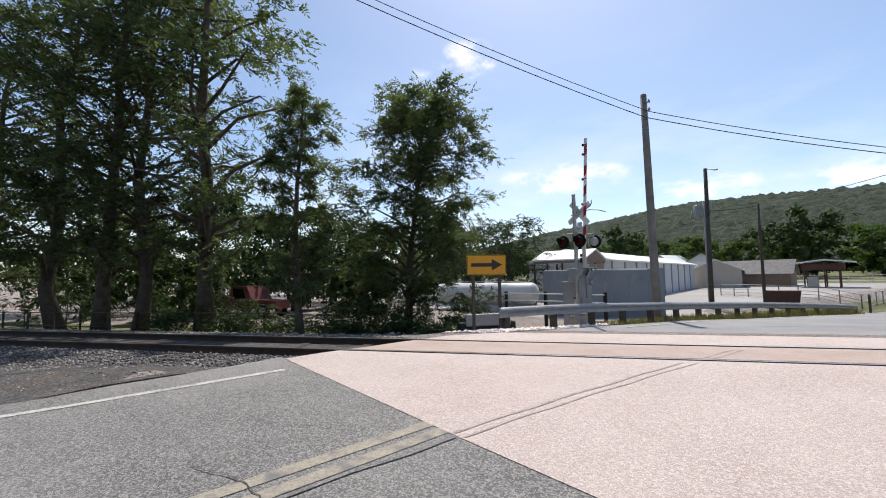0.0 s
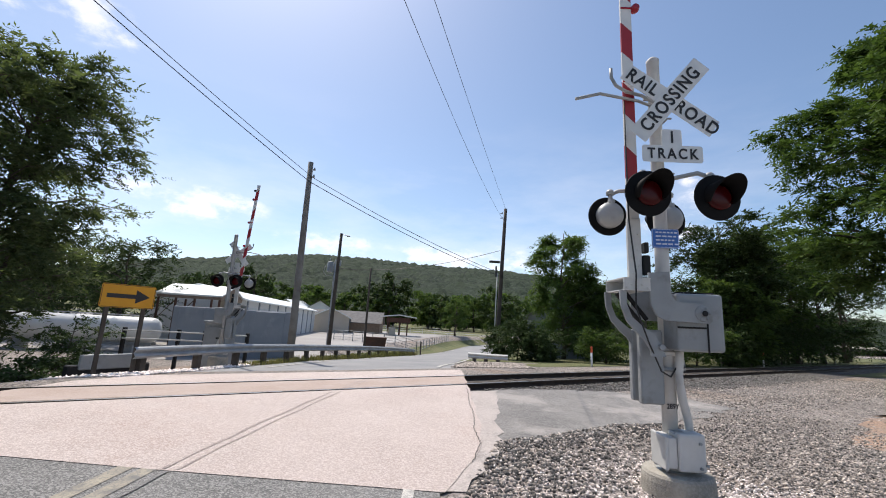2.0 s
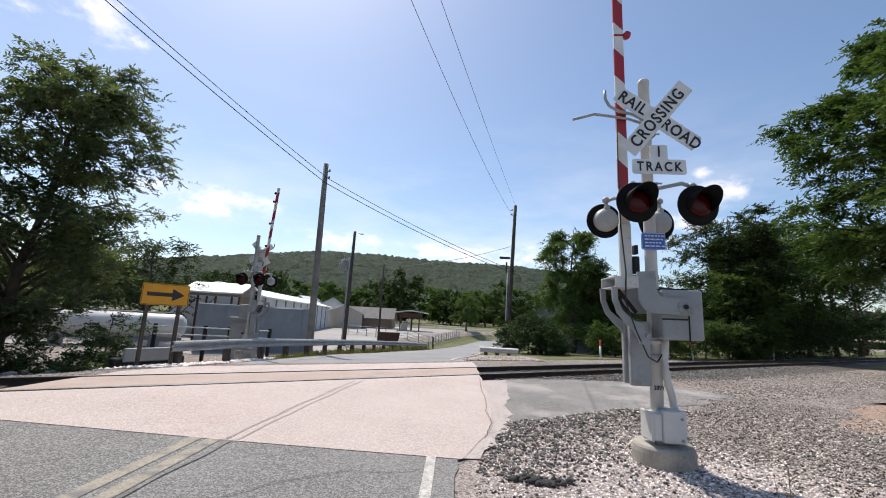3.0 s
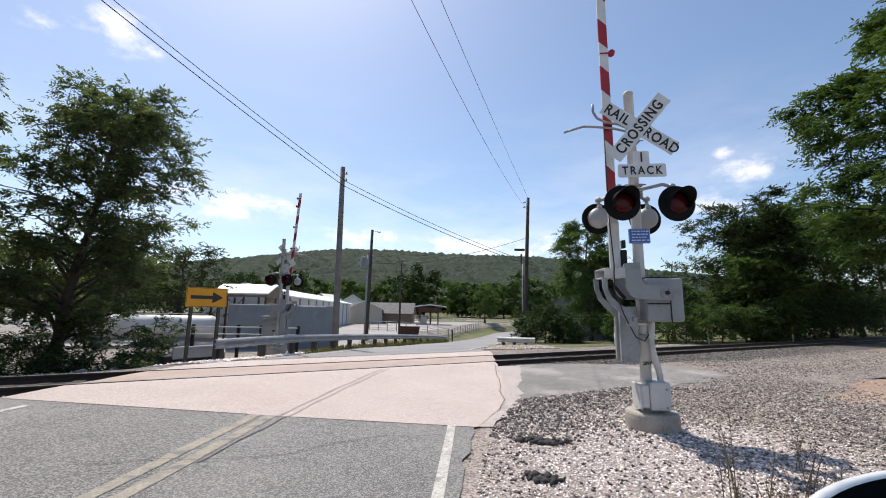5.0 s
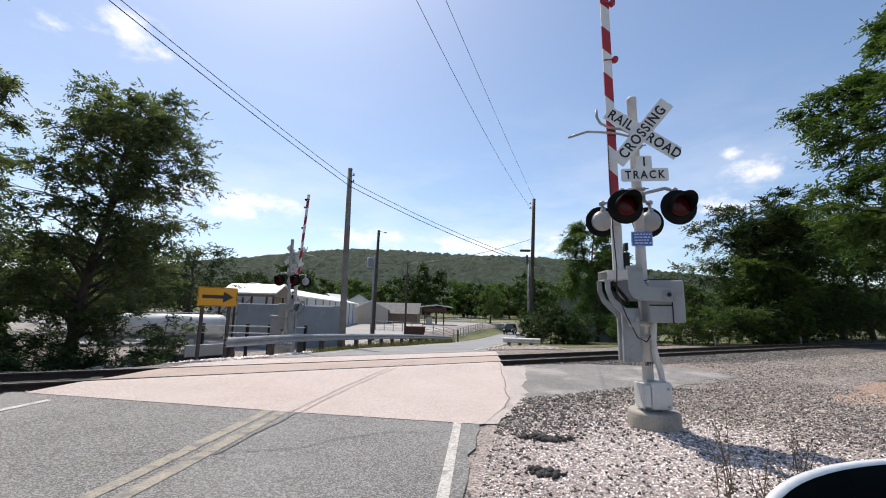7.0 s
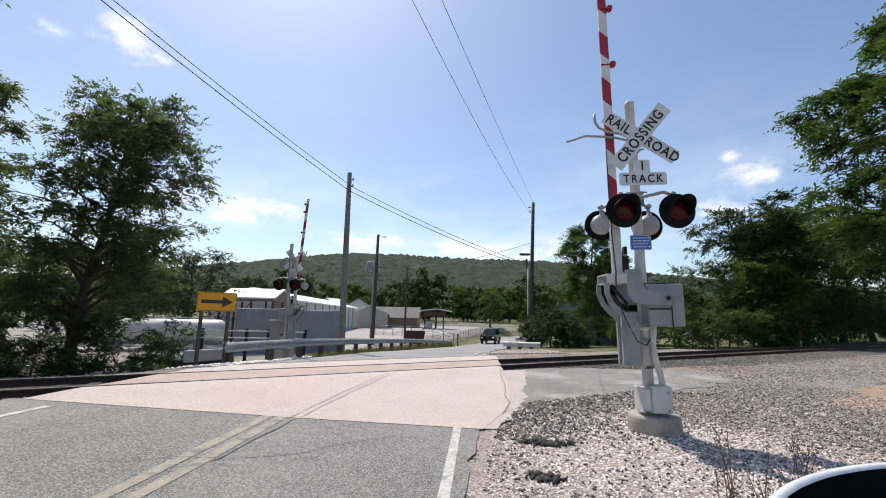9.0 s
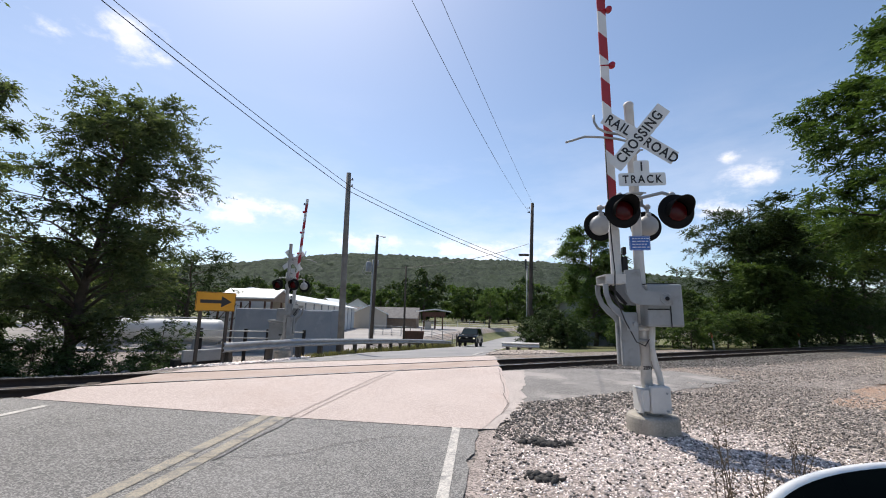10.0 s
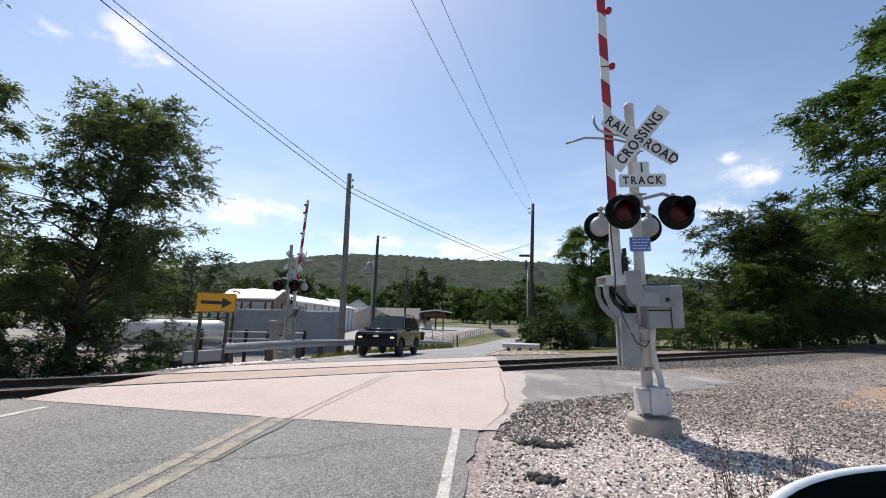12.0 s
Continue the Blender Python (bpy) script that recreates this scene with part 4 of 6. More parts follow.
def flasher(parent, c, turn, tip=0.0):
    """One lamp: background disc, housing, hood and red lens. It faces -y before the turn."""
    m = Matrix.Translation(c) @ pose(0, 0, 0, tip, 0, turn)
    lay = m @ pose(0, 0, 0, 90)
    bm = bmnew()
    lathe(bm, [(0.10, 0.035), (0.255, 0.012), (0.258, 0.0), (0.25, -0.012), (0.10, -0.012)], lay, 40)
    disc = part("background_disc", bm, M_BLACK, parent, "round black background")
    bm = bmnew()
    lathe(bm, [(0.165, -0.012), (0.17, -0.03), (0.168, -0.10), (0.14, -0.155), (0.08, -0.185), (0.03, -0.19)], lay, 28)
    box(bm, (0, 0.12, 0.16), (0.07, 0.08, 0.07), m, 0.01)
    part("housing", bm, M_ALU, disc, "grey lamp housing", True)
    bm = bmnew()
    lathe(bm, [(0.15, 0.036), (0.145, 0.05), (0.10, 0.066), (0.04, 0.072)], lay, 28)
    part("lens", bm, M_REDLENS, disc, "unlit dark red lens", True)
    bm = bmnew()
    n = 22
    ring = []
    for layer in (0.163, 0.155):
        for k in range(n + 1):
            a = radians(-28 + 236 * k / n)
            depth = 0.10 + 0.24 * max(0.0, math.sin(radians(236 * k / n * 180 / 236)))
            for z in (0.03, depth):
                ring.append(bm.verts.new(lay @ Vector((layer * math.cos(a), -layer * math.sin(a) * -1, z))))
    st = 2 * (n + 1)
    for o in (0, st):
        for k in range(n):
            q = (ring[o + 2 * k], ring[o + 2 * k + 1], ring[o + 2 * k + 3], ring[o + 2 * k + 2])
            bm.faces.new(q if o == 0 else q[::-1])
    for k in range(n):
        bm.faces.new((ring[2 * k + 1], ring[st + 2 * k + 1], ring[st + 2 * k + 3], ring[2 * k + 3]))
    bmesh.ops.recalc_face_normals(bm, faces=bm.faces[:])
    part("hood", bm, M_BLACK, disc, "black lamp hood", True)


def crossing_signal(m, front, rear, arm_top, label, far=False, arm_lean=0.0, arm_x=-0.40):
    t = thing("crossing_signal", m, label, "railway signal", "railway crossing signals")
    bm = bmnew()
    lathe(bm, [(0.36, -0.6), (0.355, 0.12), (0.345, 0.18), (0.325, 0.205), (0.25, 0.212)], pose(0.04, -0.02, 0), 40)
    part("foundation", bm, M_CONC, t, "round stained concrete foundation")
    bm = bmnew()
    lathe(bm, [(0.20, 0.17), (0.20, 0.205), (0.115, 0.22), (0.10, 0.34)], None, 24)
    for k in range(4):
        a = radians(45 + 90 * k)
        cyl(bm, (0.165 * math.cos(a), 0.165 * math.sin(a), 0.2), (0.165 * math.cos(a), 0.165 * math.sin(a), 0.27), 0.016, seg=6)
    part("base_flange", bm, M_ALU, t, "bolted cast base")
    bm = bmnew()
    box(bm, (0.085, -0.13, 0.44), (0.28, 0.26, 0.37), None, 0.022, 2)
    box(bm, (-0.11, -0.10, 0.43), (0.10, 0.28, 0.30), None, 0.015, 2)
    box(bm, (-0.175, -0.10, 0.43), (0.035, 0.31, 0.33), None, 0.01)
    jb = part("junction_box", bm, M_MASTPAINT, t, "chalky white junction box")
    for x, z in ((0.16, 0.30), (0.16, 0.54), (0.22, 0.33)):
        bm = bmnew()
        cyl(bm, (x, -0.262, z), (x, -0.28, z), 0.016, seg=8)
        part("box_bolt", bm, M_GREYBOX, jb)
    bm = bmnew()
    box(bm, (0.0, -0.14, 0.61), (0.12, 0.10, 0.03), None, 0.01)
    part("box_lug", bm, M_GREYBOX, jb)
    bm = bmnew()
    lathe(bm, [(0.078, 0.25), (0.076, 2.5), (0.072, 4.98), (0.076, 4.985), (0.076, 5.03), (0.05, 5.06)], None, 24)
    # the far mast's shaded side is put into its colour: grey instead of white
    part("mast", bm, M_ALU if far else M_MASTPAINT, t, "steel mast with its shaded side put in as grey" if far else "chalky white steel mast", True)
    bm = bmnew()
    tube(bm, [(0.175, -0.05, 0.55), (0.175, -0.05, 0.68), (0.15, -0.07, 0.78), (0.10, -0.10, 0.92), (0.065, -0.12, 1.08), (0.06, -0.12, 1.24), (0.085, -0.10, 1.38), (0.10, -0.08, 1.52)], 0.044, 12)
    part("conduit", bm, M_MASTPAINT, t, "curved white conduit", True)
    for z in (1.25, 1.47, 3.5, 4.2, 4.55):
        bm = bmnew()
        box(bm, (0, 0, z), (0.20, 0.19, 0.045), None, 0.008)
        cyl(bm, (-0.16, -0.10, z), (0.14, -0.10, z), 0.012, seg=6)
        part("mast_clamp", bm, M_ALU, t, "bolted mast clamp")
    # gate mechanism
    bm = bmnew()
    box(bm, (0.20, -0.16, 1.765), (0.50, 0.36, 0.61), None, 0.03, 2)
    mech = part("gate_mechanism", bm, M_GREYBOX, t, "grey gate machine housing")
    for y in (-0.40, 0.08):
        bm = bmnew()
        prism(bm, [(-0.36, 2.27), (-0.14, 2.29), (-0.127, 2.04), (-0.09, 1.985), (-0.03, 1.965), (0.26, 1.965), (0.285, 1.94), (0.285, 1.78), (0.25, 1.755), (-0.20, 1.775), (-0.29, 1.82), (-0.345, 1.93)], 0.03, pose(0, y, 0))
        bmesh.ops.recalc_face_normals(bm, faces=bm.faces[:])
        part("arm_casting", bm, M_GREYBOX, mech, "S-shaped grey arm casting")
    bm = bmnew()
    lathe(bm, [(0.085, 0.0), (0.08, 0.012), (0.035, 0.016), (0.03, 0.035)], pose(0.19, -0.40, 1.86) @ pose(0, 0, 0, 90), 20)
    for k in range(6):
        a = k * math.tau / 6
        lathe(bm, [(0.012, 0.0), (0.012, 0.022), (0.006, 0.024)], pose(0.19 + 0.062 * math.cos(a), -0.40, 1.86 + 0.062 * math.sin(a)) @ pose(0, 0, 0, 90), 6)
    part("pivot_hub", bm, M_GREYBOX, mech)
    bm = bmnew()
    lathe(bm, [(0.03, 0.0), (0.03, 0.042), (0.012, 0.044)], pose(0.19, -0.40, 1.86) @ pose(0, 0, 0, 90), 14)
    part("pivot_pin", bm, M_CARTRIM, mech, "dark pivot pin")
    for a0, a1 in (((-0.60, 2.05), (-0.33, 1.72)), ((-0.50, 2.06), (-0.28, 1.78))):
        bm = bmnew()
        tube(bm, [(a0[0], -0.15, a0[1]), (a1[0], -0.15, a1[1])], 0.025, 6)
        part("strut", bm, M_CARTRIM, mech, "dark inner strut")
    bm = bmnew()
    box(bm, (0.265, -0.345, 1.70), (0.012, 0.014, 0.50))
    box(bm, (0.10, -0.345, 1.71), (0.30, 0.012, 0.02))
    box(bm, (0.19, -0.16, 2.078), (0.40, 0.26, 0.02), None, 0.006)
    part("housing_seam", bm, M_CARTRIM, mech)
    bm = bmnew()
    box(bm, (-0.49, -0.17, 2.205), (0.28, 0.50, 0.012))
    box(bm, (-0.49, -0.17, 2.08), (0.28, 0.50, 0.012))
    box(bm, (-0.49, -0.405, 2.14), (0.28, 0.012, 0.125))
    box(bm, (-0.49, 0.075, 2.14), (0.28, 0.012, 0.125))
    for k in range(5):
        cyl(bm, (-0.60 + 0.055 * k, -0.41, 2.11 + 0.03 * (k % 2)), (-0.60 + 0.055 * k, -0.425, 2.11 + 0.03 * (k % 2)), 0.014, seg=6)
    part("arm_bracket", bm, M_MASTPAINT, t, "white channel bracket with bolts")
    # counterweight arms: two curved plates and a hanging slab
    for y in (-0.38, 0.03):
        outer = [(-0.66, 2.08), (-0.655, 1.92), (-0.60, 1.76), (-0.50, 1.64), (-0.42, 1.57), (-0.36, 1.47), (-0.35, 1.40)]
        inner = [(-0.20, 1.40), (-0.24, 1.50), (-0.31, 1.62), (-0.43, 1.70), (-0.54, 1.80), (-0.59, 1.93), (-0.59, 2.08)]
        bm = bmnew()
        prism(bm, outer + inner, 0.03, pose(0, y, 0))
        bmesh.ops.recalc_face_normals(bm, faces=bm.faces[:])
        part("counterweight_arm", bm, M_GREYBOX, t, "curved grey counterweight arm")
    bm = bmnew()
    box(bm, (-0.255, 0.06, 1.28), (0.25, 0.09, 0.78), None, 0.015)
    box(bm, (-0.255, -0.14, 1.28), (0.25, 0.09, 0.78), None, 0.015)
    cyl(bm, (-0.255, -0.42, 1.50), (-0.255, 0.12, 1.50), 0.03, seg=10)
    part("counterweight", bm, M_GREYBOX, t, "grey slab counterweight")
    # the raised arm
    bm = bmnew()
    box(bm, (arm_x, -0.17, 2.56), (0.15, 0.06, 0.72), None, 0.01)
    for k in range(7):
        cyl(bm, (arm_x + (0.035 if k % 2 else -0.035), -0.20, 2.28 + 0.09 * k), (arm_x + (0.035 if k % 2 else -0.035), -0.218, 2.28 + 0.09 * k), 0.013, seg=6)
    part("arm_support", bm, M_MASTPAINT, t, "bolted white arm support")
    bm = bmnew()
    box(bm, (arm_x + 0.12, -0.16, 2.38), (0.08, 0.12, 0.22), None, 0.01)
    box(bm, (arm_x + 0.13, -0.16, 2.58), (0.05, 0.09, 0.12), None, 0.01)
    part("arm_adapter", bm, M_CARTRIM, t, "dark hinge adapter")
    z, k, w = 2.86, 0, 0.066
    L = 0.405
    while z < arm_top - 0.1:
        z1 = min(z + L, arm_top)
        s = 0.13 if z > 2.9 else 0
        e = 0.13 if z1 < arm_top - 0.01 else 0
        x0, x1 = arm_x + arm_lean * (z - 2.3), arm_x + arm_lean * (z1 - 2.3)
        bm = bmnew()
        prism(bm, [(x0 - w, z + s), (x0 + w, z), (x1 + w, z1), (x1 - w, z1 + e)], 0.028, pose(0, -0.185, 0))
        bmesh.ops.recalc_face_normals(bm, faces=bm.faces[:])
        part("arm_stripe", bm, M_ARMW if k % 2 == 0 else M_ARMR, t, "white arm stripe" if k % 2 == 0 else "red arm stripe")
        z, k = z1, k + 1
    for z in (4.62, 5.62, 6.62, arm_top - 0.25):
        bm = bmnew()
        x = arm_x + arm_lean * (z - 2.3) + 0.06
        box(bm, (x - 0.05, -0.17, z), (0.15, 0.05, 0.02))
        lathe(bm, [(0.045, -0.04), (0.055, 0.0), (0.045, 0.04)], pose(x + 0.055, -0.18, z) @ pose(0, 0, 0, 90), 14)
        part("arm_lamp", bm, M_REDLAMP if z < 7 else M_BLACK, t, "small red arm lamp", True)
    # crossbuck
    for name, ang, y, text in (("crossbuck_blade", -35.0, -0.335, None), ("crossbuck_blade", 50.0, -0.352, "CROSSING")):
        bm = bmnew()
        prism(bm, rounded(1.22, 0.225, 0.012, 2), 0.006, Matrix())
        bmesh.ops.recalc_face_normals(bm, faces=bm.faces[:])
        blade = part(name, bm, M_SIGNW, t, "white reflective crossbuck blade")
        blade.matrix_basis = pose(0.0, y, 4.31, 0, -ang, 0)
        if text:
            letters("lettering", "CROSSING", 0.215, pose(0, -0.005, -0.002, 90), M_LETTER, blade, 1.2)
        else:
            letters("lettering", "RAIL", 0.215, pose(-0.37, -0.005, -0.006, 90), M_LETTER, blade, 1.15)
            letters("lettering", "ROAD", 0.215, pose(0.37, -0.005, -0.006, 90), M_LETTER, blade, 1.15)
    bm = bmnew()
    prism(bm, rounded(0.685, 0.20, 0.03), 0.006, pose(0.0, -0.34, 3.645))
    prism(bm, rounded(0.225, 0.22, 0.03), 0.006, pose(0.0, -0.3405, 3.83))
    bmesh.ops.recalc_face_normals(bm, faces=bm.faces[:])
    sg = part("track_sign", bm, M_SIGNW, t, "white plate with track count")
    letters("lettering", "TRACK", 0.172, pose(0.0, -0.345, 3.64, 90), M_LETTER, sg, 1.35)
    letters("lettering", "1", 0.20, pose(0.0, -0.345, 3.84, 90), M_LETTER, sg)
    bm = bmnew()
    for z in (3.68, 4.31):
        box(bm, (0.0, -0.20, z), (0.04, 0.27, 0.03), None, 0.006)
        box(bm, (0.0, -0.09, z), (0.17, 0.03, 0.06), None, 0.006)
    part("sign_bracket", bm, M_GREYBOX, t)
    # lamps on their crossarms
    for lamps, turn, y in ((front, 0, -0.42), (rear, 180, 0.5)):
        bm = bmnew()
        zc = 3.40
        xs = sorted(x for x, _ in lamps)
        pts = [(xs[0], y + (0.1 if y < 0 else -0.1), zc - 0.02), (xs[0] + 0.1, y + (0.12 if y < 0 else -0.12), zc + 0.02)]
        pts += [((xs[0] + xs[1]) / 2, y * 0.45, zc + 0.0), (xs[1] - 0.12, y + (0.12 if y < 0 else -0.12), zc + 0.04), (xs[1], y + (0.1 if y < 0 else -0.1), zc - 0.01)]
        tube(bm, pts, 0.026, 8)
        tube(bm, [(0, 0, zc - 0.04), ((xs[0] + xs[1]) / 2 * 0.5, y * 0.3, zc - 0.01), ((xs[0] + xs[1]) / 2, y * 0.45, zc)], 0.03, 8)
        box(bm, (0, 0, zc - 0.04), (0.19, 0.19, 0.13), None, 0.02)
        part("lamp_crossarm", bm, M_ALU, t, "grey tubular crossarm", True)
        for x, z in lamps:
            flasher(t, (x, y, z), turn + 2)
            bm = bmnew()
            cyl(bm, (x, y + (0.1 if y < 0 else -0.1), zc), (x, y + (0.1 if y < 0 else -0.1), z + 0.12), 0.028, seg=10)
            lathe(bm, [(0.05, 0), (0.055, 0.04), (0.03, 0.07)], pose(x, y + (0.1 if y < 0 else -0.1), zc - 0.03), 12)
            part("lamp_stem", bm, M_ALU, t, smooth=True)
    if not far:
        # emergency notice, too small to read
        bm = bmnew()
        prism(bm, rounded(0.31, 0.225, 0.02), 0.006, pose(-0.01, -0.115, 2.71))
        bmesh.ops.recalc_face_normals(bm, faces=bm.faces[:])
        plate = part("notice_plate", bm, M_BLUE, t, "blue emergency notice plate")
        bm = bmnew()
        rnd = random.Random(4)
        for r in range(4):
            x = -0.11
            while x < 0.11:
                w2 = rnd.uniform(0.02, 0.06)
                box(bm, (-0.01 + x + w2 / 2, -0.118, 2.78 - 0.045 * r), (min(w2, 0.13 - x), 0.003, 0.017))
                x += w2 + 0.014
        for k, (dx, dz, sx, sz) in enumerate([(0, 0.105, 0.29, 0.005), (0, -0.105, 0.29, 0.005), (0.148, 0, 0.005, 0.2), (-0.148, 0, 0.005, 0.2)]):
            box(bm, (-0.01 + dx, -0.1175, 2.71 + dz), (sx, 0.002, sz))
        part("notice_print", bm, M_PALETXT, plate, "pale print bars")
        letters("lettering", "289Y", 0.075, pose(0.0, -0.0785, 0.86, 90), M_LETTER, t)
        bm = bmnew()
        box(bm, (-0.02, -0.06, 1.42), (0.30, 0.06, 0.05), None, 0.01)
        part("grounding_bracket", bm, M_MASTPAINT, t)
        bm = bmnew()
        tube(bm, [(-0.47, -0.2, 4.35), (-0.47, -0.21, 3.6), (-0.46, -0.2, 2.9), (-0.50, -0.42, 2.25), (-0.52, -0.43, 1.9), (-0.40, -0.42, 1.55), (-0.22, -0.3, 1.25), (-0.05, -0.16, 1.18), (0.05, -0.12, 1.3), (0.10, -0.1, 1.5)], 0.009, 6)
        tube(bm, [(0.03, -0.09, 1.9), (0.05, -0.11, 1.6), (0.02, -0.1, 1.45)], 0.012, 6)
        part("cable", bm, M_CABLE, t, "loose black cable", True)
    bm = bmnew()
    tube(bm, [(-0.02, -0.1, 4.38), (-0.25, -0.2, 4.43), (-0.45, -0.24, 4.45), (-0.58, -0.25, 4.52), (-0.63, -0.25, 4.62), (-0.635, -0.25, 4.74)], 0.02, 8)
    tube(bm, [(-0.02, -0.1, 4.33), (-0.3, -0.2, 4.36), (-0.55, -0.25, 4.37), (-0.82, -0.38, 4.33), (-1.12, -0.44, 4.22)], 0.018, 8)
    part("bent_guard_rod", bm, M_ALU, t, "bent grey guard rods", True)
    return t


crossing_signal(pose(2.75, 6.47, float(soil(2.83, 6.47)) + 0.03, 1.0, -0.8, 0), [(-0.34, 3.14), (0.41, 3.12)], [(-0.42, 3.11), (0.34, 3.09)], 7.7, "white-masted railway crossing signal with raised striped gate arm")
crossing_signal(pose(-8.47, 18.1, float(soil(-8.47, 18.1)) + 0.27, 0, 0.4, 176), [(-0.60, 3.10), (0.16, 3.10)], [(0.20, 3.10), (-0.56, 3.10)], 7.25, "distant crossing signal with raised gate arm, seen from behind", True, -0.065, -0.25)


# ---- signs, poles and wires ----
def arrow_sign():
    t = thing("arrow_sign", pose(-8.2, 12.6, float(soil(-8.2, 12.6)), 0, 0, 55.5), "amber warning sign with a large black arrow on two posts", "road sign")
    bm = bmnew()
    prism(bm, rounded(1.22, 0.61, 0.05), 0.006, pose(0, 0, 2.02))
    bmesh.ops.recalc_face_normals(bm, faces=bm.faces[:])
    pl = part("plate", bm, M_YSIGN, t, "amber sign plate")
    bm = bmnew()
    prism(bm, [(-0.48, 1.965), (0.16, 1.965), (0.16, 1.84), (0.49, 2.02), (0.16, 2.20), (0.16, 2.075), (-0.48, 2.075)], 0.003, pose(0, -0.005, 0))
    bmesh.ops.recalc_face_normals(bm, faces=bm.faces[:])
    part("arrow", bm, M_LETTER, pl, "black arrow")
    bm = bmnew()
    for a, b, c, d in ((0, 0.287, 1.14, 0.012), (0, -0.287, 1.14, 0.012), (0.59, 0, 0.012, 0.5), (-0.59, 0, 0.012, 0.5)):
        box(bm, (a, -0.003, 2.02 + b), (c, 0.003, d))
    part("border", bm, M_LETTER, pl, "thin black border")
    for x in (-0.42, 0.40):
        bm = bmnew()
        box(bm, (x, 0.05, 0.85), (0.09, 0.09, 2.1), None, 0.008)
        part("post", bm, M_POLED, t, "dark wooden post")


arrow_sign()


def pole(x, y, top, r, mat, label, lean=(0, 0), extras=None):
    z = float(soil(x, y))
    t = thing("utility_pole", pose(x, y, z), label, "utility pole", "utility poles")
    h = top - z
    bm = bmnew()
    tube(bm, [(lean[0] * k, lean[1] * k, -0.3 + (h + 0.3) * k) for k in (0, 0.25, 0.5, 0.75, 1)], [r, r * 0.93, r * 0.86, r * 0.78, r * 0.7], 14)
    part("shaft", bm, mat, t, smooth=True)
    if extras:
        extras(t, h)
    return t


def top_gear(t, h):
    for d in (0.5, 0.9):
        bm = bmnew()
        lathe(bm, [(0.05, 0), (0.05, 0.08), (0.03, 0.16)], pose(0.16, -0.1, h - d), 10)
        box(bm, (0.1, -0.06, h - d + 0.05), (0.2, 0.05, 0.05))
        part("insulator", bm, M_GREYBOX, t, "grey insulator")


def lamp_gear(t, h):
    bm = bmnew()
    tube(bm, [(0, 0, h - 0.3), (0.3, -0.1, h - 0.12), (0.7, -0.2, h - 0.2)], 0.03, 6)
    box(bm, (0.8, -0.22, h - 0.25), (0.3, 0.12, 0.1), None, 0.03)
    box(bm, (0.28, 0, h - 2.6), (0.14, 0.14, 0.5), None, 0.03)
    part("lamp_bracket", bm, M_GREYBOX, t, "small lamp bracket")


def can_gear(t, h):
    bm = bmnew()
    lathe(bm, [(0.27, 0), (0.28, 0.05), (0.28, 0.85), (0.2, 0.92)], pose(-0.38, -0.1, h - 1.15), 18)
    cyl(bm, (-0.45, -0.1, h - 0.25), (-0.45, -0.1, h + 0.1), 0.04, seg=8)
    tube(bm, [(-0.8, -0.1, h - 0.6), (-0.95, -0.1, h - 1.2), (-0.6, -0.1, h - 1.5), (0, 0, h - 1.45)], 0.025, 6)
    part("transformer", bm, M_GREYBOX, t, "grey transformer can", True)


def riser_gear(t, h):
    bm = bmnew()
    tube(bm, [(-0.2, -0.16, 0), (-0.16, -0.16, h * 0.35), (-0.1, -0.16, h * 0.55)], 0.045, 8)
    part("riser_pipe", bm, M_MASTPAINT, t, "pale riser pipe", True)
    bm = bmnew()
    box(bm, (-0.35, -0.1, h - 4.6), (0.9, 0.16, 0.2), None, 0.05)
    box(bm, (-0.2, -0.05, h - 5.4), (0.14, 0.14, 0.9), None, 0.03)
    part("cable_box", bm, M_CABLE, t, "black cable splice box")
    top_gear(t, h)


pole(-7.6, 23.3, 10.15, 0.20, M_POLE, "tall weathered grey utility pole behind the guardrail", (-0.12, 0), top_gear)
pole(-9.15, 36.0, 8.9, 0.17, M_POLED, "dark brown utility pole with a small lamp", (0.12, 0), lamp_gear)
pole(-9.85, 38.0, 6.9, 0.10, M_STEEL, "thin pale pole with a transformer can", (0.0, 0), can_gear)
pole(4.4, 35.2, 11.6, 0.19, M_POLED, "tall dark utility pole beside the bushes", (0.45, 0), riser_gear)
pole(-7.0, 40.0, 6.55, 0.11, M_POLED, "slim dark pole in the yard", (0, 0))


def wire(name, a, b, sag, r=0.014):
    bm = bmnew()
    a, b = Vector(a), Vector(b)
    pts = []
    for k in range(25):
        u = k / 24
        p = a.lerp(b, u)
        p.z -= sag * 4 * u * (1 - u)
        pts.append(p)
    tube(bm, pts, r, 5)
    tagged(part(name, bm, M_CABLE), "black overhead wire between poles", "wire", "overhead wires")


wire("overhead_wire", (-7.56, 23.2, 9.3), (-22.34, -6, 20.6), 0.85, 0.016)
wire("overhead_wire", (-7.5, 23.2, 8.9), (-21.45, -6, 19.43), 0.8, 0.019)
wire("overhead_wire", (-7.6, 23.2, 9.3), (5.2, 35.1, 5.85), 0.34, 0.018)
wire("overhead_wire", (-7.55, 23.2, 8.95), (5.2, 35.1, 5.65), 0.36, 0.021)
wire("overhead_wire", (4.7, 35.1, 10.55), (-5.71, -4, 13.17), 1.35, 0.010)
wire("overhead_wire", (4.93, 35.1, 11.35), (-4.38, -4, 10.97), 0.32, 0.009)
wire("overhead_wire", (-9.85, 38.0, 6.2), (-7.0, 40, 6.4), 0.1, 0.03)
wire("overhead_wire", (-7.0, 40, 6.4), (4.5, 35.2, 8.0), 0.4, 0.02)


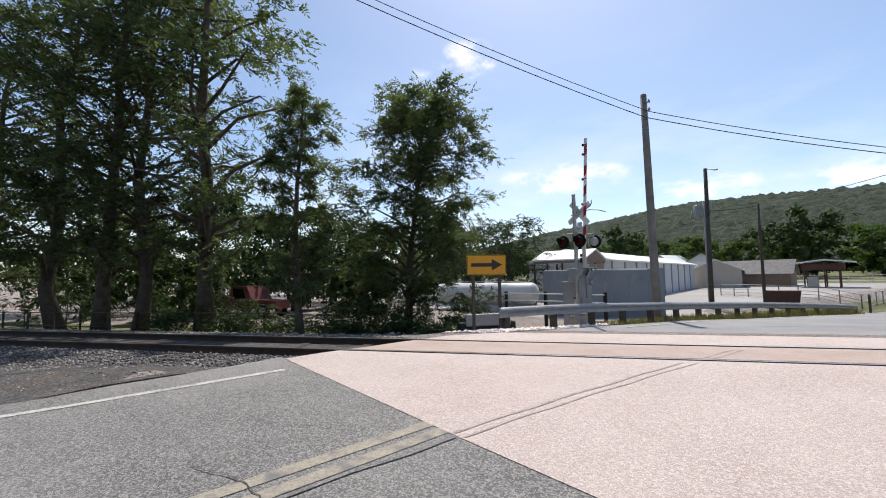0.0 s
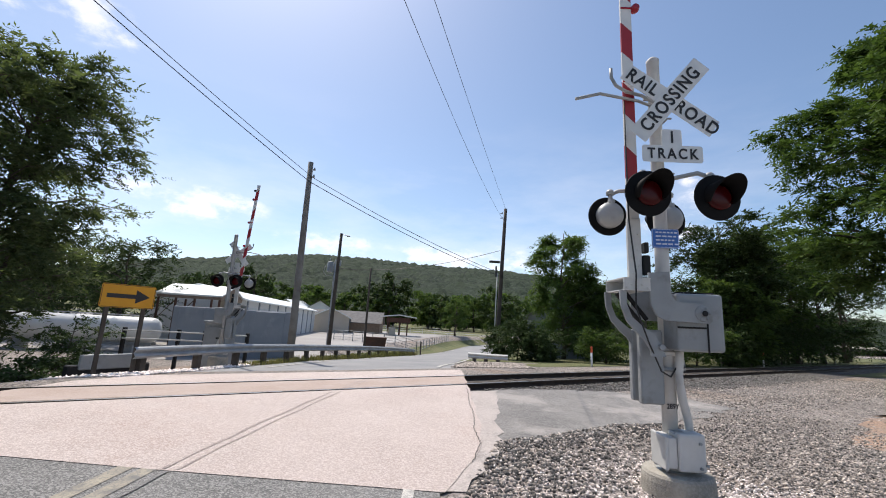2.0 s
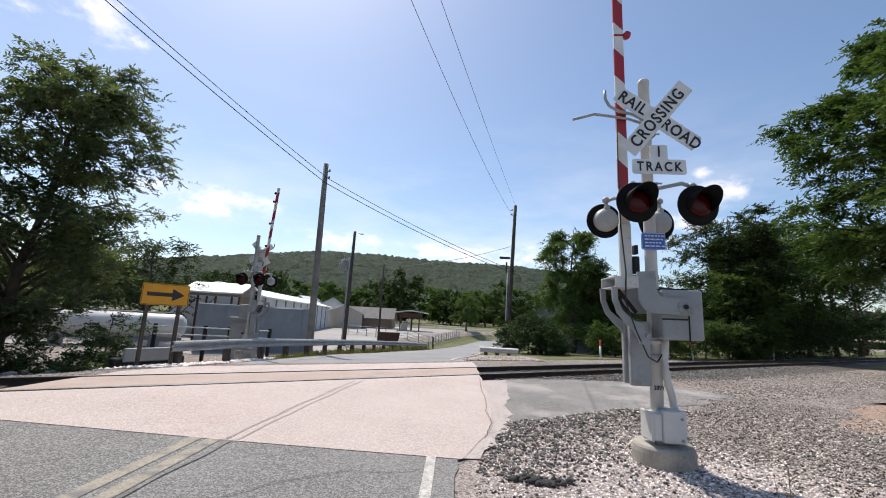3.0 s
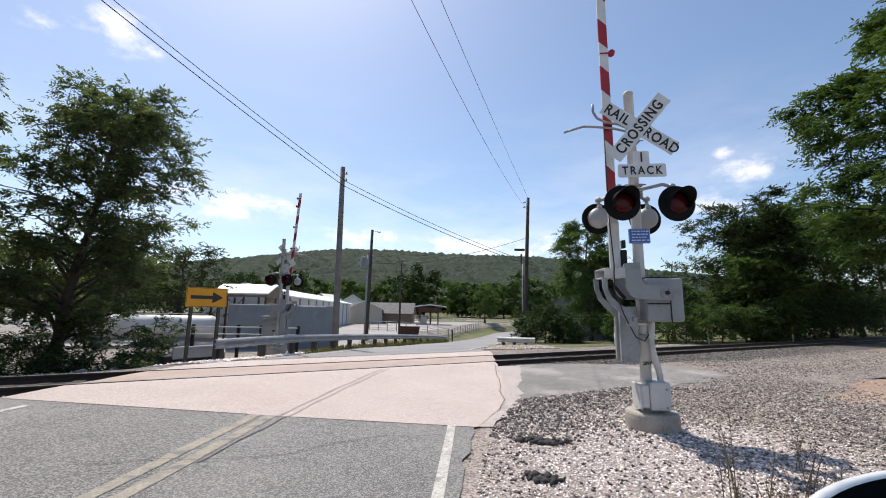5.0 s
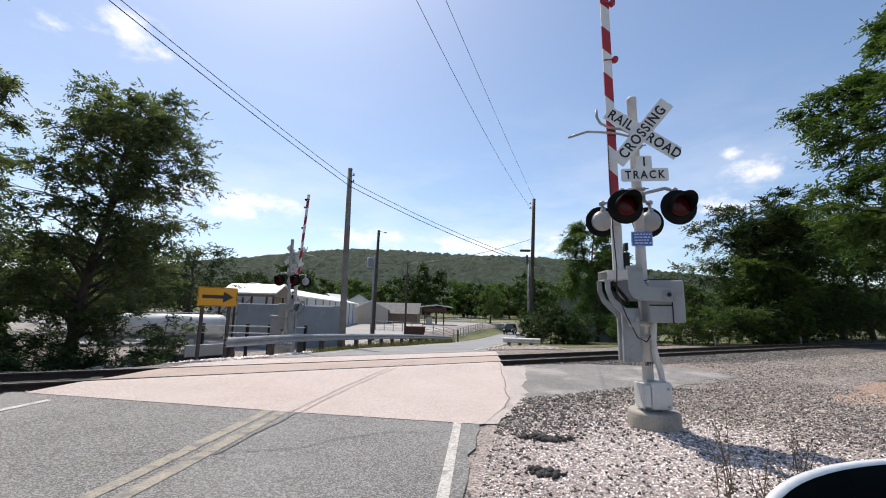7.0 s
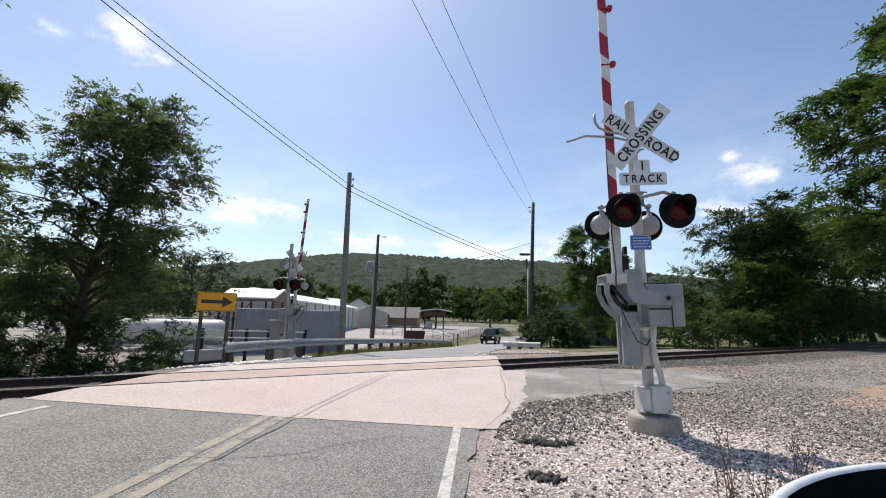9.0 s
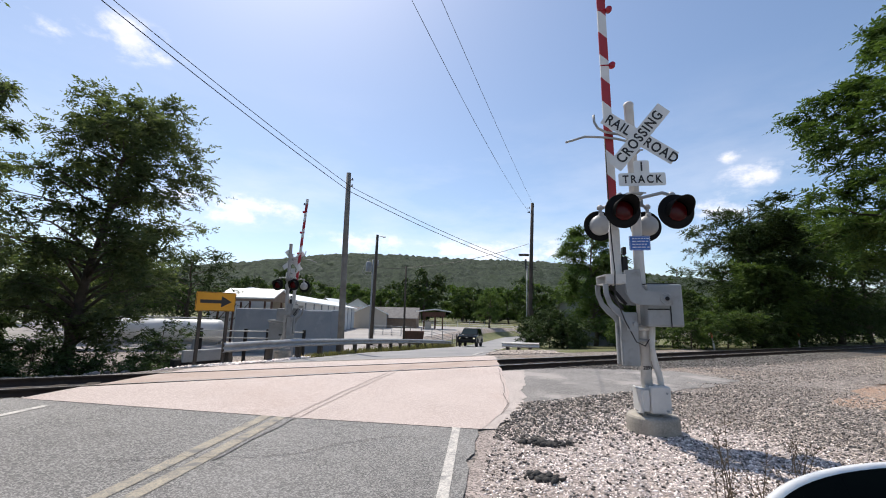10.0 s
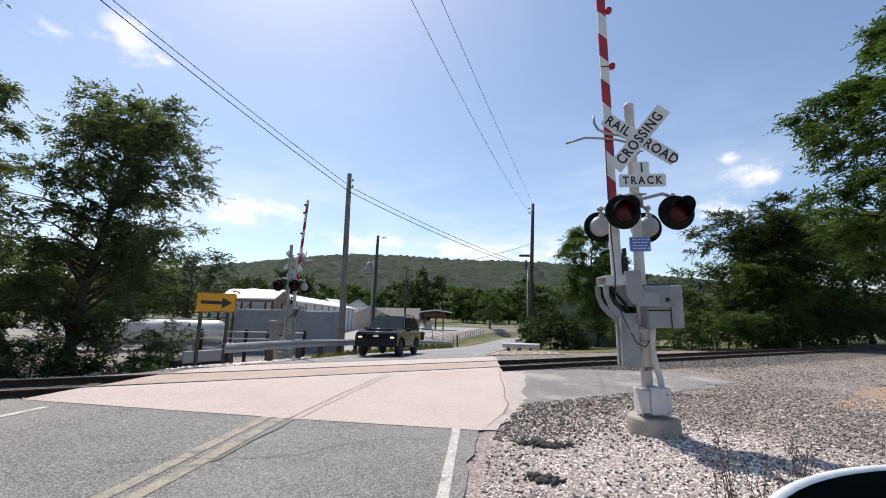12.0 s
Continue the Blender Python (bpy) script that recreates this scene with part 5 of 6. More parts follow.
# ---- guardrails ----
def w_beam(name, pts, label, post_every, mat, post_mat, height=0.31):
    """pts: x, y, top z. The beam's corrugated face looks at the road."""
    t = thing(name, Matrix(), label, "guardrail", "guardrails")
    P = [Vector(p) for p in pts]
    prof = [(0.0, 0.0), (0.045, -0.03), (0.075, -0.07), (0.045, -0.115), (0.0, -0.155), (0.045, -0.195), (0.075, -0.24), (0.045, -0.28), (0.0, -0.31)]
    bm = bmnew()
    rings = []
    for i, p in enumerate(P):
        d = (P[min(i + 1, len(P) - 1)] - P[max(i - 1, 0)]).normalized()
        nrm = Vector((d.y, -d.x, 0)).normalized()
        rings.append([bm.verts.new(p + nrm * u + Vector((0, 0, z))) for u, z in prof] + [bm.verts.new(p + nrm * (u - 0.012) + Vector((0, 0, z))) for u, z in prof[::-1]])
    k = len(rings[0])
    for a, b in zip(rings, rings[1:]):
        for j in range(k):
            bm.faces.new((a[j], b[j], b[(j + 1) % k], a[(j + 1) % k]))
    bm.faces.new(rings[0])
    bm.faces.new(rings[-1][::-1])
    bmesh.ops.recalc_face_normals(bm, faces=bm.faces[:])
    part("beam", bm, mat, t, "corrugated steel beam", False)
    acc, nxt = 0.0, 0.35
    for a, b in zip(P, P[1:]):
        L = (b - a).length
        while nxt < acc + L:
            p = a.lerp(b, (nxt - acc) / L)
            d = (b - a).normalized()
            nrm = Vector((d.y, -d.x, 0)).normalized()
            g = float(soil(p.x, p.y))
            q = p - nrm * 0.13
            bm = bmnew()
            rot = Matrix.Translation((q.x, q.y, 0)) @ Matrix.Rotation(math.atan2(d.y, d.x), 4, "Z")
            box(bm, (0, 0, (g - 0.3 + p.z - 0.02) / 2), (0.16, 0.2, p.z - 0.02 - g + 0.3), rot, 0.008)
            part("post", bm, post_mat, t, "weathered post")
            nxt += post_every
        acc += L
    return t


GR = [(-7.9, 12.75, 0.60), (-7.42, 14.5, 0.60), (-7.05, 17.0, 0.55), (-6.75, 20.0, 0.42), (-6.3, 23.0, 0.30), (-5.85, 26.5, 0.14), (-5.2, 30.5, -0.05), (-4.3, 35.0, -0.28), (-3.4, 39.5, -0.55), (-2.6, 43, -0.78)]
w_beam("guardrail", GR, "long galvanised guardrail along the bend", 1.9, M_STEEL, M_POLED)
w_beam("short_guardrail", [(3.9, 25.7, 0.17), (2.9, 26.2, 0.14), (1.72, 26.9, 0.12)][::-1], "short white-topped guardrail on dark posts", 0.75, M_MASTPAINT, M_POLED)


def barrier_block():
    t = thing("barrier_end", pose(-8.75, 13.2, float(soil(-8.75, 13.2)), 0, 0, 62), "blue-grey steel barrier end beside the sign", "barrier")
    bm = bmnew()
    box(bm, (0, 0, 0.42), (1.5, 0.12, 0.38), None, 0.03, 2)
    part("panel", bm, M_GREYBOX, t)
    bm = bmnew()
    box(bm, (0.0, 0.15, 0.16), (1.9, 0.3, 0.36), None, 0.03)
    part("footing", bm, M_CARTRIM, t, "dark footing")


barrier_block()


def handrail():
    t = thing("handrail", Matrix(), "white bar handrail on black posts", "railing")
    pts = [(-13.49, 19.6), (-11.52, 20.2), (-10.35, 20.2), (-8.46, 20.2)]
    for x, y in pts:
        g = float(soil(x, y)) - 0.2
        bm = bmnew()
        box(bm, (x, y, (g + 0.79) / 2), (0.13, 0.13, 0.79 - g), None, 0.01)
        part("post", bm, M_CARTRIM, t, "black post")
    for h in (0.68, 0.34):
        bm = bmnew()
        tube(bm, [(x, y - 0.09, h) for x, y in pts], 0.03, 8)
        part("bar", bm, M_MASTPAINT, t, "white tubular bar")


handrail()


def signal_case():
    x, y = -9.0, 18.9
    t = thing("signal_case", pose(x, y, float(soil(x, y)), 0, 0, -5), "grey steel equipment cabinet beside the far signal", "cabinet")
    bm = bmnew()
    box(bm, (0, 0, 1.0), (0.95, 0.7, 1.75), None, 0.03, 2)
    box(bm, (0, 0, 1.92), (1.05, 0.8, 0.10), None, 0.04, 2)
    part("body", bm, M_GREYBOX, t)
    bm = bmnew()
    box(bm, (0.0, -0.36, 1.0), (0.8, 0.02, 1.5), None, 0.01)
    door = part("door", bm, M_GREYBOX, t)
    bm = bmnew()
    box(bm, (0.25, -0.385, 1.3), (0.3, 0.02, 0.06))
    box(bm, (0.33, -0.39, 1.0), (0.03, 0.04, 0.16), None, 0.008)
    part("handle", bm, M_CARTRIM, door, "dark handle")


signal_case()


def marker(x, y, tilt):
    t = thing("trackside_marker", pose(x, y, float(soil(x, y)), 0, tilt, 0), "white marker stake with an orange top", "marker post", "trackside markers")
    bm = bmnew()
    cyl(bm, (0, 0, -0.1), (0, 0, 0.72), 0.05, seg=10)
    part("stake", bm, M_ARMW, t, smooth=True)
    bm = bmnew()
    lathe(bm, [(0.054, 0.72), (0.054, 1.0), (0.03, 1.03)], None, 10)
    part("orange_cap", bm, M_ORANGE, t, "orange cap")


marker(7.9, 23.6, 0)
marker(14.6, 27.0, -6)
marker(22.6, 31.4, 0)


# ---- yard, buildings and far things ----
def build_fields():
    sheet("yard", lambda y: (-140, float(road_mid(y)) - 5.6 - (0.6 if y < 30 else 0)), [*np.arange(24, 60, 1.0), *np.arange(60, 101, 2.0)], 40, M_LOT, 0.0, label="wide pale concrete yard")
    sheet("verge_left", lambda y: (float(road_mid(y)) - 6.4, float(road_mid(y)) - 3.45), [*np.arange(30, 60, 1.0), *np.arange(60, 101, 2.0)], 3, M_GRASS, 0.015, label="dry grass verge by the road")
    sheet("verge_right", lambda y: (float(road_mid(y)) + 3.15, 120), [*np.arange(27, 60, 1.0), *np.arange(60, 131, 2.0)], 40, M_GRASS, 0.0, label="rough grass beside the road")
    sheet("meadow", lambda y: (-220, 220), [*np.arange(101, 136, 1.5), *np.arange(137, 260, 4.0)], 50, M_GRASS, 0.01, label="mown grass field before the woods")
    sheet("far_road", lambda y: (-160, 160), [116, 118, 120, 122], 40, M_ROADFAR, 0.04, label="pale road across the valley")
    v, f = [], []
    ss = np.arange(-90, -6.5, 1.5)
    for s in ss:
        for n in (3.2, 5, 7, 9.5, 12.5):
            x, y = along(n, s)
            v.append((x, y, float(soil(x, y)) + 0.02))
    for i in range(len(ss) - 1):
        for j in range(4):
            f.append((i * 5 + j, i * 5 + 5 + j, i * 5 + 6 + j, i * 5 + j + 1))
    tagged(raw("grass_strip", v, f, M_GRASS), "dry grass strip behind the track", kind="structure")
    v, f = [], []
    for s in np.arange(2, 90, 1.5):
        for n in (5.2, 6.5, 8, 12, 18):
            x, y = along(n, s)
            v.append((x, y, float(soil(x, y)) + (0.02 if x > 4.5 else -0.1)))
    for i in range(len(v) // 5 - 1):
        for j in range(4):
            f.append((i * 5 + j, i * 5 + 5 + j, i * 5 + 6 + j, i * 5 + j + 1))
    tagged(raw("grass_strip_right", v, f, M_GRASS), "rough grass under the trees beyond the track", kind="structure")


build_fields()


def gable_house(name, m, L, W, eave, ridge, wall, roof, label, doors=0, over=0.4, door_mat=None):
    """A gabled shed: its long axis along local y from 0 to L, its right wall at x = 0, its width W to the left."""
    t = thing(name, m, label, "building")
    bm = bmnew()
    a = [(0, -0.8), (0, eave), (-W / 2, ridge), (-W, eave), (-W, -0.8)]
    prism(bm, a, L)
    bmesh.ops.recalc_face_normals(bm, faces=bm.faces[:])
    part("wall", bm, wall, t)
    for s in (0, 1):
        bm = bmnew()
        x0, x1 = (over, -W / 2) if s == 0 else (-W - over, -W / 2)
        z0 = eave - (ridge - eave) * over / (W / 2)
        prism(bm, [(x0, z0 + 0.02), (x1, ridge + 0.02), (x1, ridge + 0.16), (x0, z0 + 0.16)], L + 2 * over, pose(0, -over, 0))
        bmesh.ops.recalc_face_normals(bm, faces=bm.faces[:])
        part("roof", bm, roof, t)
    for k in range(doors):
        w = L / doors
        y0 = w * k + w * 0.5
        bm = bmnew()
        box(bm, (0.02, y0, (eave - 0.5) / 2 - 0.2), (0.06, w * 0.72, eave - 0.3), None, 0.01)
        d = part("roller_door", bm, door_mat or M_DOORW, t, "pale roller door")
        bm = bmnew()
        for j in range(1, 6):
            box(bm, (0.055, y0, -0.3 + (eave - 0.4) * j / 6), (0.02, w * 0.70, 0.03))
        part("door_rib", bm, M_WALLW, d)
        bm = bmnew()
        box(bm, (0.04, y0 - w * 0.40, eave / 2 - 0.3), (0.1, w * 0.08, eave + 0.5))
        part("door_jamb", bm, M_BLUEGREY, d, "grey jamb")
    return t


def build_buildings():
    z = -0.42
    ang = math.degrees(math.atan2(4.7, 37))
    gable_house("storage_building", pose(-17.2, 37.7, z, 0, 0, ang), 33.2, 8.0, 3.25, 4.3, M_WALLW, M_ROOFW, "long white storage building with roller doors", 10)
    gable_house("tan_garage", pose(-16.2, 73, z, 0, 0, 14), 9, 6.0, 2.45, 3.9, M_WALLT, M_ROOFW, "tan garage with a pale roof", 2, door_mat=M_WALLT)
    gable_house("grey_roofed_hall", pose(-12.4, 87, z, 0, 0, 94), 14, 8.0, 1.8, 3.75, M_TANWOOD, M_ROOFG, "low hall with a long dark grey roof", 0)
    gable_house("far_house", pose(-34, 128, 0, 0, 0, 20), 9, 8, 4.5, 7.0, M_WALLW, M_ROOFG, "white house among the far trees", 0)
    gable_house("far_house", pose(-46, 132, 0, 0, 0, -10), 10, 9, 4.5, 7.2, M_WALLT, M_ROOFW, "white-roofed house among the far trees", 0)
    gable_house("grey_house", pose(14.6, 41.5, float(land(11, 44)), 0, 0, -16), 8, 6.4, 3.9, 6.2, M_BLUEGREY, M_ROOFG, "grey-blue house half hidden by trees", 0)
    # lean-to canopy at the near end of the storage building
    t = thing("canopy", pose(-16.9, 34.2, z, 0, 0, ang), "open porch with a white gabled roof on brown posts", "canopy")
    for y0, y1 in ((-2.0, 0.3), (2.6, 0.3)):
        bm = bmnew()
        v = [bm.verts.new(c) for c in ((0.25, y0, 3.2), (0.25, y1, 4.05), (-4.4, y1, 4.05), (-4.4, y0, 3.2), (0.25, y0, 3.3), (0.25, y1, 4.15), (-4.4, y1, 4.15), (-4.4, y0, 3.3))]
        for q in ((0, 1, 2, 3), (4, 5, 6, 7), (0, 1, 5, 4), (1, 2, 6, 5), (2, 3, 7, 6), (3, 0, 4, 7)):
            bm.faces.new([v[i] for i in q])
        bmesh.ops.recalc_face_normals(bm, faces=bm.faces[:])
        part("roof", bm, M_ROOFW, t)
    bm = bmnew()
    v = [bm.verts.new((x, y, h)) for x in (0.14, 0.02) for y, h in ((-1.95, 3.18), (2.5, 3.18), (0.3, 4.03))]
    for q in ((0, 1, 2), (5, 4, 3), (0, 3, 4, 1), (1, 4, 5, 2), (2, 5, 3, 0)):
        bm.faces.new([v[i] for i in q])
    bmesh.ops.recalc_face_normals(bm, faces=bm.faces[:])
    part("gable_end", bm, M_TANWOOD, t, "shaded tan gable end")
    bm = bmnew()
    box(bm, (-2.1, -1.9, 3.08), (4.4, 0.12, 0.2), None, 0.01)
    box(bm, (0.08, 0.3, 3.08), (0.12, 4.3, 0.2), None, 0.01)
    part("beam", bm, M_TANWOOD, t, "brown eave beam")
    bm = bmnew()
    box(bm, (-0.75, 2.3, 1.2), (1.7, 0.12, 3.9), None, 0.01)
    part("back_wall", bm, M_WALLT, t, "tan back wall")
    for x, y in ((-4.2, -1.85), (-3.0, -1.85), (-1.7, -1.85), (-0.5, -1.85), (0.05, -1.85), (0.05, 0.4), (-4.2, 2.2)):
        bm = bmnew()
        box(bm, (x, y, 1.1), (0.13, 0.13, 3.9), None, 0.01)
        part("post", bm, M_RUSTY, t, "brown post")
    bm = bmnew()
    for x0, x1 in ((-4.2, -3.0), (-3.0, -1.7)):
        tube(bm, [(x0, -1.85, 1.4), (x1, -1.85, 2.9)], 0.03, 6)
    part("brace", bm, M_RUSTY, t, "thin diagonal brace")
    # blue-grey container walls in front of it
    for x, y, L, h, rz, lab in ((-15.3, 25.3, 6.8, 2.88, 24, "plain blue-grey steel container by the yard"), (-9.75, 27.6, 3.4, 2.83, 20, "second blue-grey steel container")):
        c = thing("container", pose(x, y, -0.98, 0, 0, rz), lab, "container", "containers")
        bm = bmnew()
        box(bm, (L / 2 - (3.4 if L < 4 else 0), 1.2, h / 2), (L, 2.4, h), None, 0.04)
        part("body", bm, M_BLUEGREY, c)
        n = int(L / 0.6)
        for k in range(n):
            bm = bmnew()
            box(bm, (0.3 + k * L / n - (3.4 if L < 4 else 0), -0.012, h / 2), (0.05, 0.03, h - 0.2))
            part("rib", bm, M_BLUEGREY, c)
    # open shelter in the yard
    t = thing("open_shelter", pose(-8.0, 75, -0.75, 0, 0, 4), "open shelter with a thin pale roof on posts", "shelter")
    bm = bmnew()
    prism(bm, [(-3.2, 3.35), (0.2, 3.75), (3.2, 3.4), (3.2, 3.52), (0.2, 3.9), (-3.2, 3.47)], 5.0)
    bmesh.ops.recalc_face_normals(bm, faces=bm.faces[:])
    part("roof", bm, M_ROOFW, t)
    for x in (-1.8, 0.2, 1.6):
        for y in (0.4, 4.6):
            bm = bmnew()
            box(bm, (x, y, 1.7), (0.16, 0.16, 3.5))
            part("post", bm, M_RUSTY, t, "brown post")
    # dark block in place of the shade below the open roof
    bm = bmnew()
    box(bm, (0, 2.6, 2.9), (4.2, 4.0, 0.8))
    part("roof_shade_block", bm, M_RUSTY, t, "dark block that stands for the shade under the roof")
    bm = bmnew()
    box(bm, (-1.0, 1.0, 0.8), (1.1, 1.0, 1.6), None, 0.05)
    part("kiosk", bm, M_WALLT, t, "small tan kiosk")
    # rusty skip by the slim pole
    t = thing("rusty_skip", pose(-6.3, 41.5, float(soil(-6.3, 41.5)), 0, 0, 10), "dark rusty steel skip in the yard", "skip")
    bm = bmnew()
    prism(bm, [(-0.9, 0.0), (0.9, 0.0), (1.1, 1.25), (-1.1, 1.25)], 1.4)
    bmesh.ops.recalc_face_normals(bm, faces=bm.faces[:])
    part("body", bm, M_RUSTY, t)


build_buildings()


def fence(name, pts, h, every, label, rails, mat, post_mat, mesh=False):
    t = thing(name, Matrix(), label, "fence", "fences")
    for (x0, y0), (x1, y1) in zip(pts, pts[1:]):
        L = math.hypot(x1 - x0, y1 - y0)
        n = max(1, round(L / every))
        for k in range(n + 1):
            x, y = x0 + (x1 - x0) * k / n, y0 + (y1 - y0) * k / n
            g = float(soil(x, y))
            bm = bmnew()
            cyl(bm, (x, y, g - 0.2), (x, y, g + h), 0.045, seg=8)
            part("post", bm, post_mat, t)
        for r in rails:
            bm = bmnew()
            tube(bm, [(x0 + (x1 - x0) * k / n, y0 + (y1 - y0) * k / n, float(soil(x0 + (x1 - x0) * k / n, y0 + (y1 - y0) * k / n)) + h * r) for k in range(n + 1)], 0.022, 6)
            part("rail", bm, mat, t)
    return t


fence("yard_fence", [(-13, 52), (-8, 50), (-3.0, 52)], 1.2, 1.3, "grey chain-link yard fence by the road", (0.12, 0.35, 0.6, 0.98), M_STEEL, M_STEEL)
fence("yard_fence", [(-3.0, 52), (-1.2, 66), (1.0, 82)], 1.2, 2.4, "grey chain-link fence along the verge", (0.12, 0.5, 0.98), M_STEEL, M_STEEL)
fence("field_fence", [(-22, 100), (-2, 99), (1.5, 97)], 1.4, 3.0, "white rail fence at the field", (0.3, 0.65, 0.98), M_MASTPAINT, M_MASTPAINT)
p1, p2, p3 = along(7.0, -40), along(7.2, -20), along(6.8, -11.5)
fence("wire_fence", [p1, p2, p3], 1.05, 1.7, "sagging wire fence behind the track", (0.35, 0.95), M_TIE, M_TIE)
fence("verge_post", [(-2.2, 46), (-2.15, 46.2)], 1.3, 2, "short dark wooden posts in the verge", (), M_POLED, M_POLED)


def tank():
    x, y = -21.0, 25.8
    t = thing("storage_tank", pose(x, y, float(soil(x, y)), 0, 0, 14), "long white cylindrical tank on a steel cradle", "tank")
    bm = bmnew()
    lathe(bm, [(0.05, -4.2), (0.52, -4.15), (0.70, -3.95), (0.74, -3.8), (0.74, 3.8), (0.70, 3.95), (0.52, 4.15), (0.05, 4.2)], pose(0, 0, 1.3) @ pose(0, 0, 0, 0, 90, 0), 28)
    part("vessel", bm, M_TANK, t, smooth=True)
    bm = bmnew()
    box(bm, (0, -0.35, 0.5), (8.0, 0.1, 0.16))
    box(bm, (0, 0.35, 0.5), (8.0, 0.1, 0.16))
    part("frame", bm, M_GREYBOX, t, "grey frame")
    for k in (-2.6, 0, 2.6):
        bm = bmnew()
        box(bm, (k, 0, 0.3), (0.2, 1.1, 0.9), None, 0.02)
        part("saddle", bm, M_GREYBOX, t)
    bm = bmnew()
    tube(bm, [(-3.4, 0, 2.13), (3.4, 0, 2.13)], 0.03, 6)
    for k in (-2, 0, 2):
        cyl(bm, (k, 0, 1.98), (k, 0, 2.15), 0.03, seg=6)
    part("top_pipe", bm, M_STEEL, t)


tank()


def truck(m, paint, label, bed_mat, bonnet=True):
    t = thing("old_truck", m, label, "truck", "parked trucks")
    bm = bmnew()
    prism(bm, [(0, 0.6), (1.5, 0.6), (1.5, 1.2), (1.75, 1.25), (2.15, 2.15), (3.5, 2.2), (3.6, 0.6)] if bonnet else [(0, 0.6), (0.1, 1.4), (0.35, 2.3), (2.0, 2.35), (2.1, 0.6)], 2.1, pose(0, -1.05, 0))
    prism(bm, [(0, 0.6), (1.5, 0.6), (1.5, 1.25), (0.1, 1.15)], 1.5, pose(0, -0.75, 0)) if bonnet else None
    bmesh.ops.recalc_face_normals(bm, faces=bm.faces[:])
    part("cab", bm, paint, t)
    bm = bmnew()
    x0 = 2.25 if bonnet else 0.6
    prism(bm, [(x0, 1.35), (x0 + 0.2, 2.0), (x0 + 1.0, 2.05), (x0 + 1.0, 1.35)], 2.13, pose(0, -1.065, 0))
    bmesh.ops.recalc_face_normals(bm, faces=bm.faces[:])
    part("side_window", bm, M_GLASS, t, "dark side glass")
    bm = bmnew()
    xb = 3.7 if bonnet else 2.3
    box(bm, (xb + 1.7, 0, 0.95), (3.4, 2.2, 0.16))
    box(bm, (xb + 1.7, -1.06, 1.25), (3.4, 0.06, 0.5))
    box(bm, (xb + 1.7, 1.06, 1.25), (3.4, 0.06, 0.5))
    part("bed", bm, bed_mat, t)
    for x in (0.9, xb + 2.2):
        for y in (-0.95, 0.95):
            bm = bmnew()
            lathe(bm, [(0.2, -0.13), (0.44, -0.13), (0.48, -0.08), (0.48, 0.08), (0.44, 0.13), (0.2, 0.13)], pose(x, y, 0.48) @ pose(0, 0, 0, 90), 20)
            w = part("wheel", bm, M_TYRE, t, "black tyre")
            bm = bmnew()
            lathe(bm, [(0.03, -0.14), (0.22, -0.135), (0.22, 0.135), (0.03, 0.14)], pose(x, y, 0.48) @ pose(0, 0, 0, 90), 14)
            part("rim", bm, M_RIM, w)


truck(pose(-28.5, 13.6, float(soil(-28.5, 13.6)), 0, 0, 215), M_REDTRUCK, "old dark red truck parked behind the trees", M_RUSTY)
truck(pose(-36.5, 9.6, float(soil(-36.5, 9.6)), 0, 0, 25), M_GREENTRUCK, "pale green truck parked behind the trees", M_WALLT, False)


def rubble():
    rng = np.random.default_rng(77)
    n = 260
    s = rng.uniform(-13, -6, n)
    x, y = along(rng.normal(4.8, 0.5, n), s)
    stones("rubble_heap", np.c_[x, y, soil(x, y) + 0.05], rng.uniform(0.04, 0.16, n), M_BSTONE, "grey rubble heaped at the track side", 17, True)


rubble()


# ---- vehicles ----
def prism_x(bm, poly, w0, w1):
    """A side outline in y, z, thick from x = w0 to x = w1."""
    a = [bm.verts.new((w0, y, z)) for y, z in poly]
    b = [bm.verts.new((w1, y, z)) for y, z in poly]
    bm.faces.new(a)
    bm.faces.new(b[::-1])
    n = len(poly)
    for k in range(n):
        bm.faces.new((a[k], b[k], b[(k + 1) % n], a[(k + 1) % n]))
    bmesh.ops.recalc_face_normals(bm, faces=bm.faces[:])


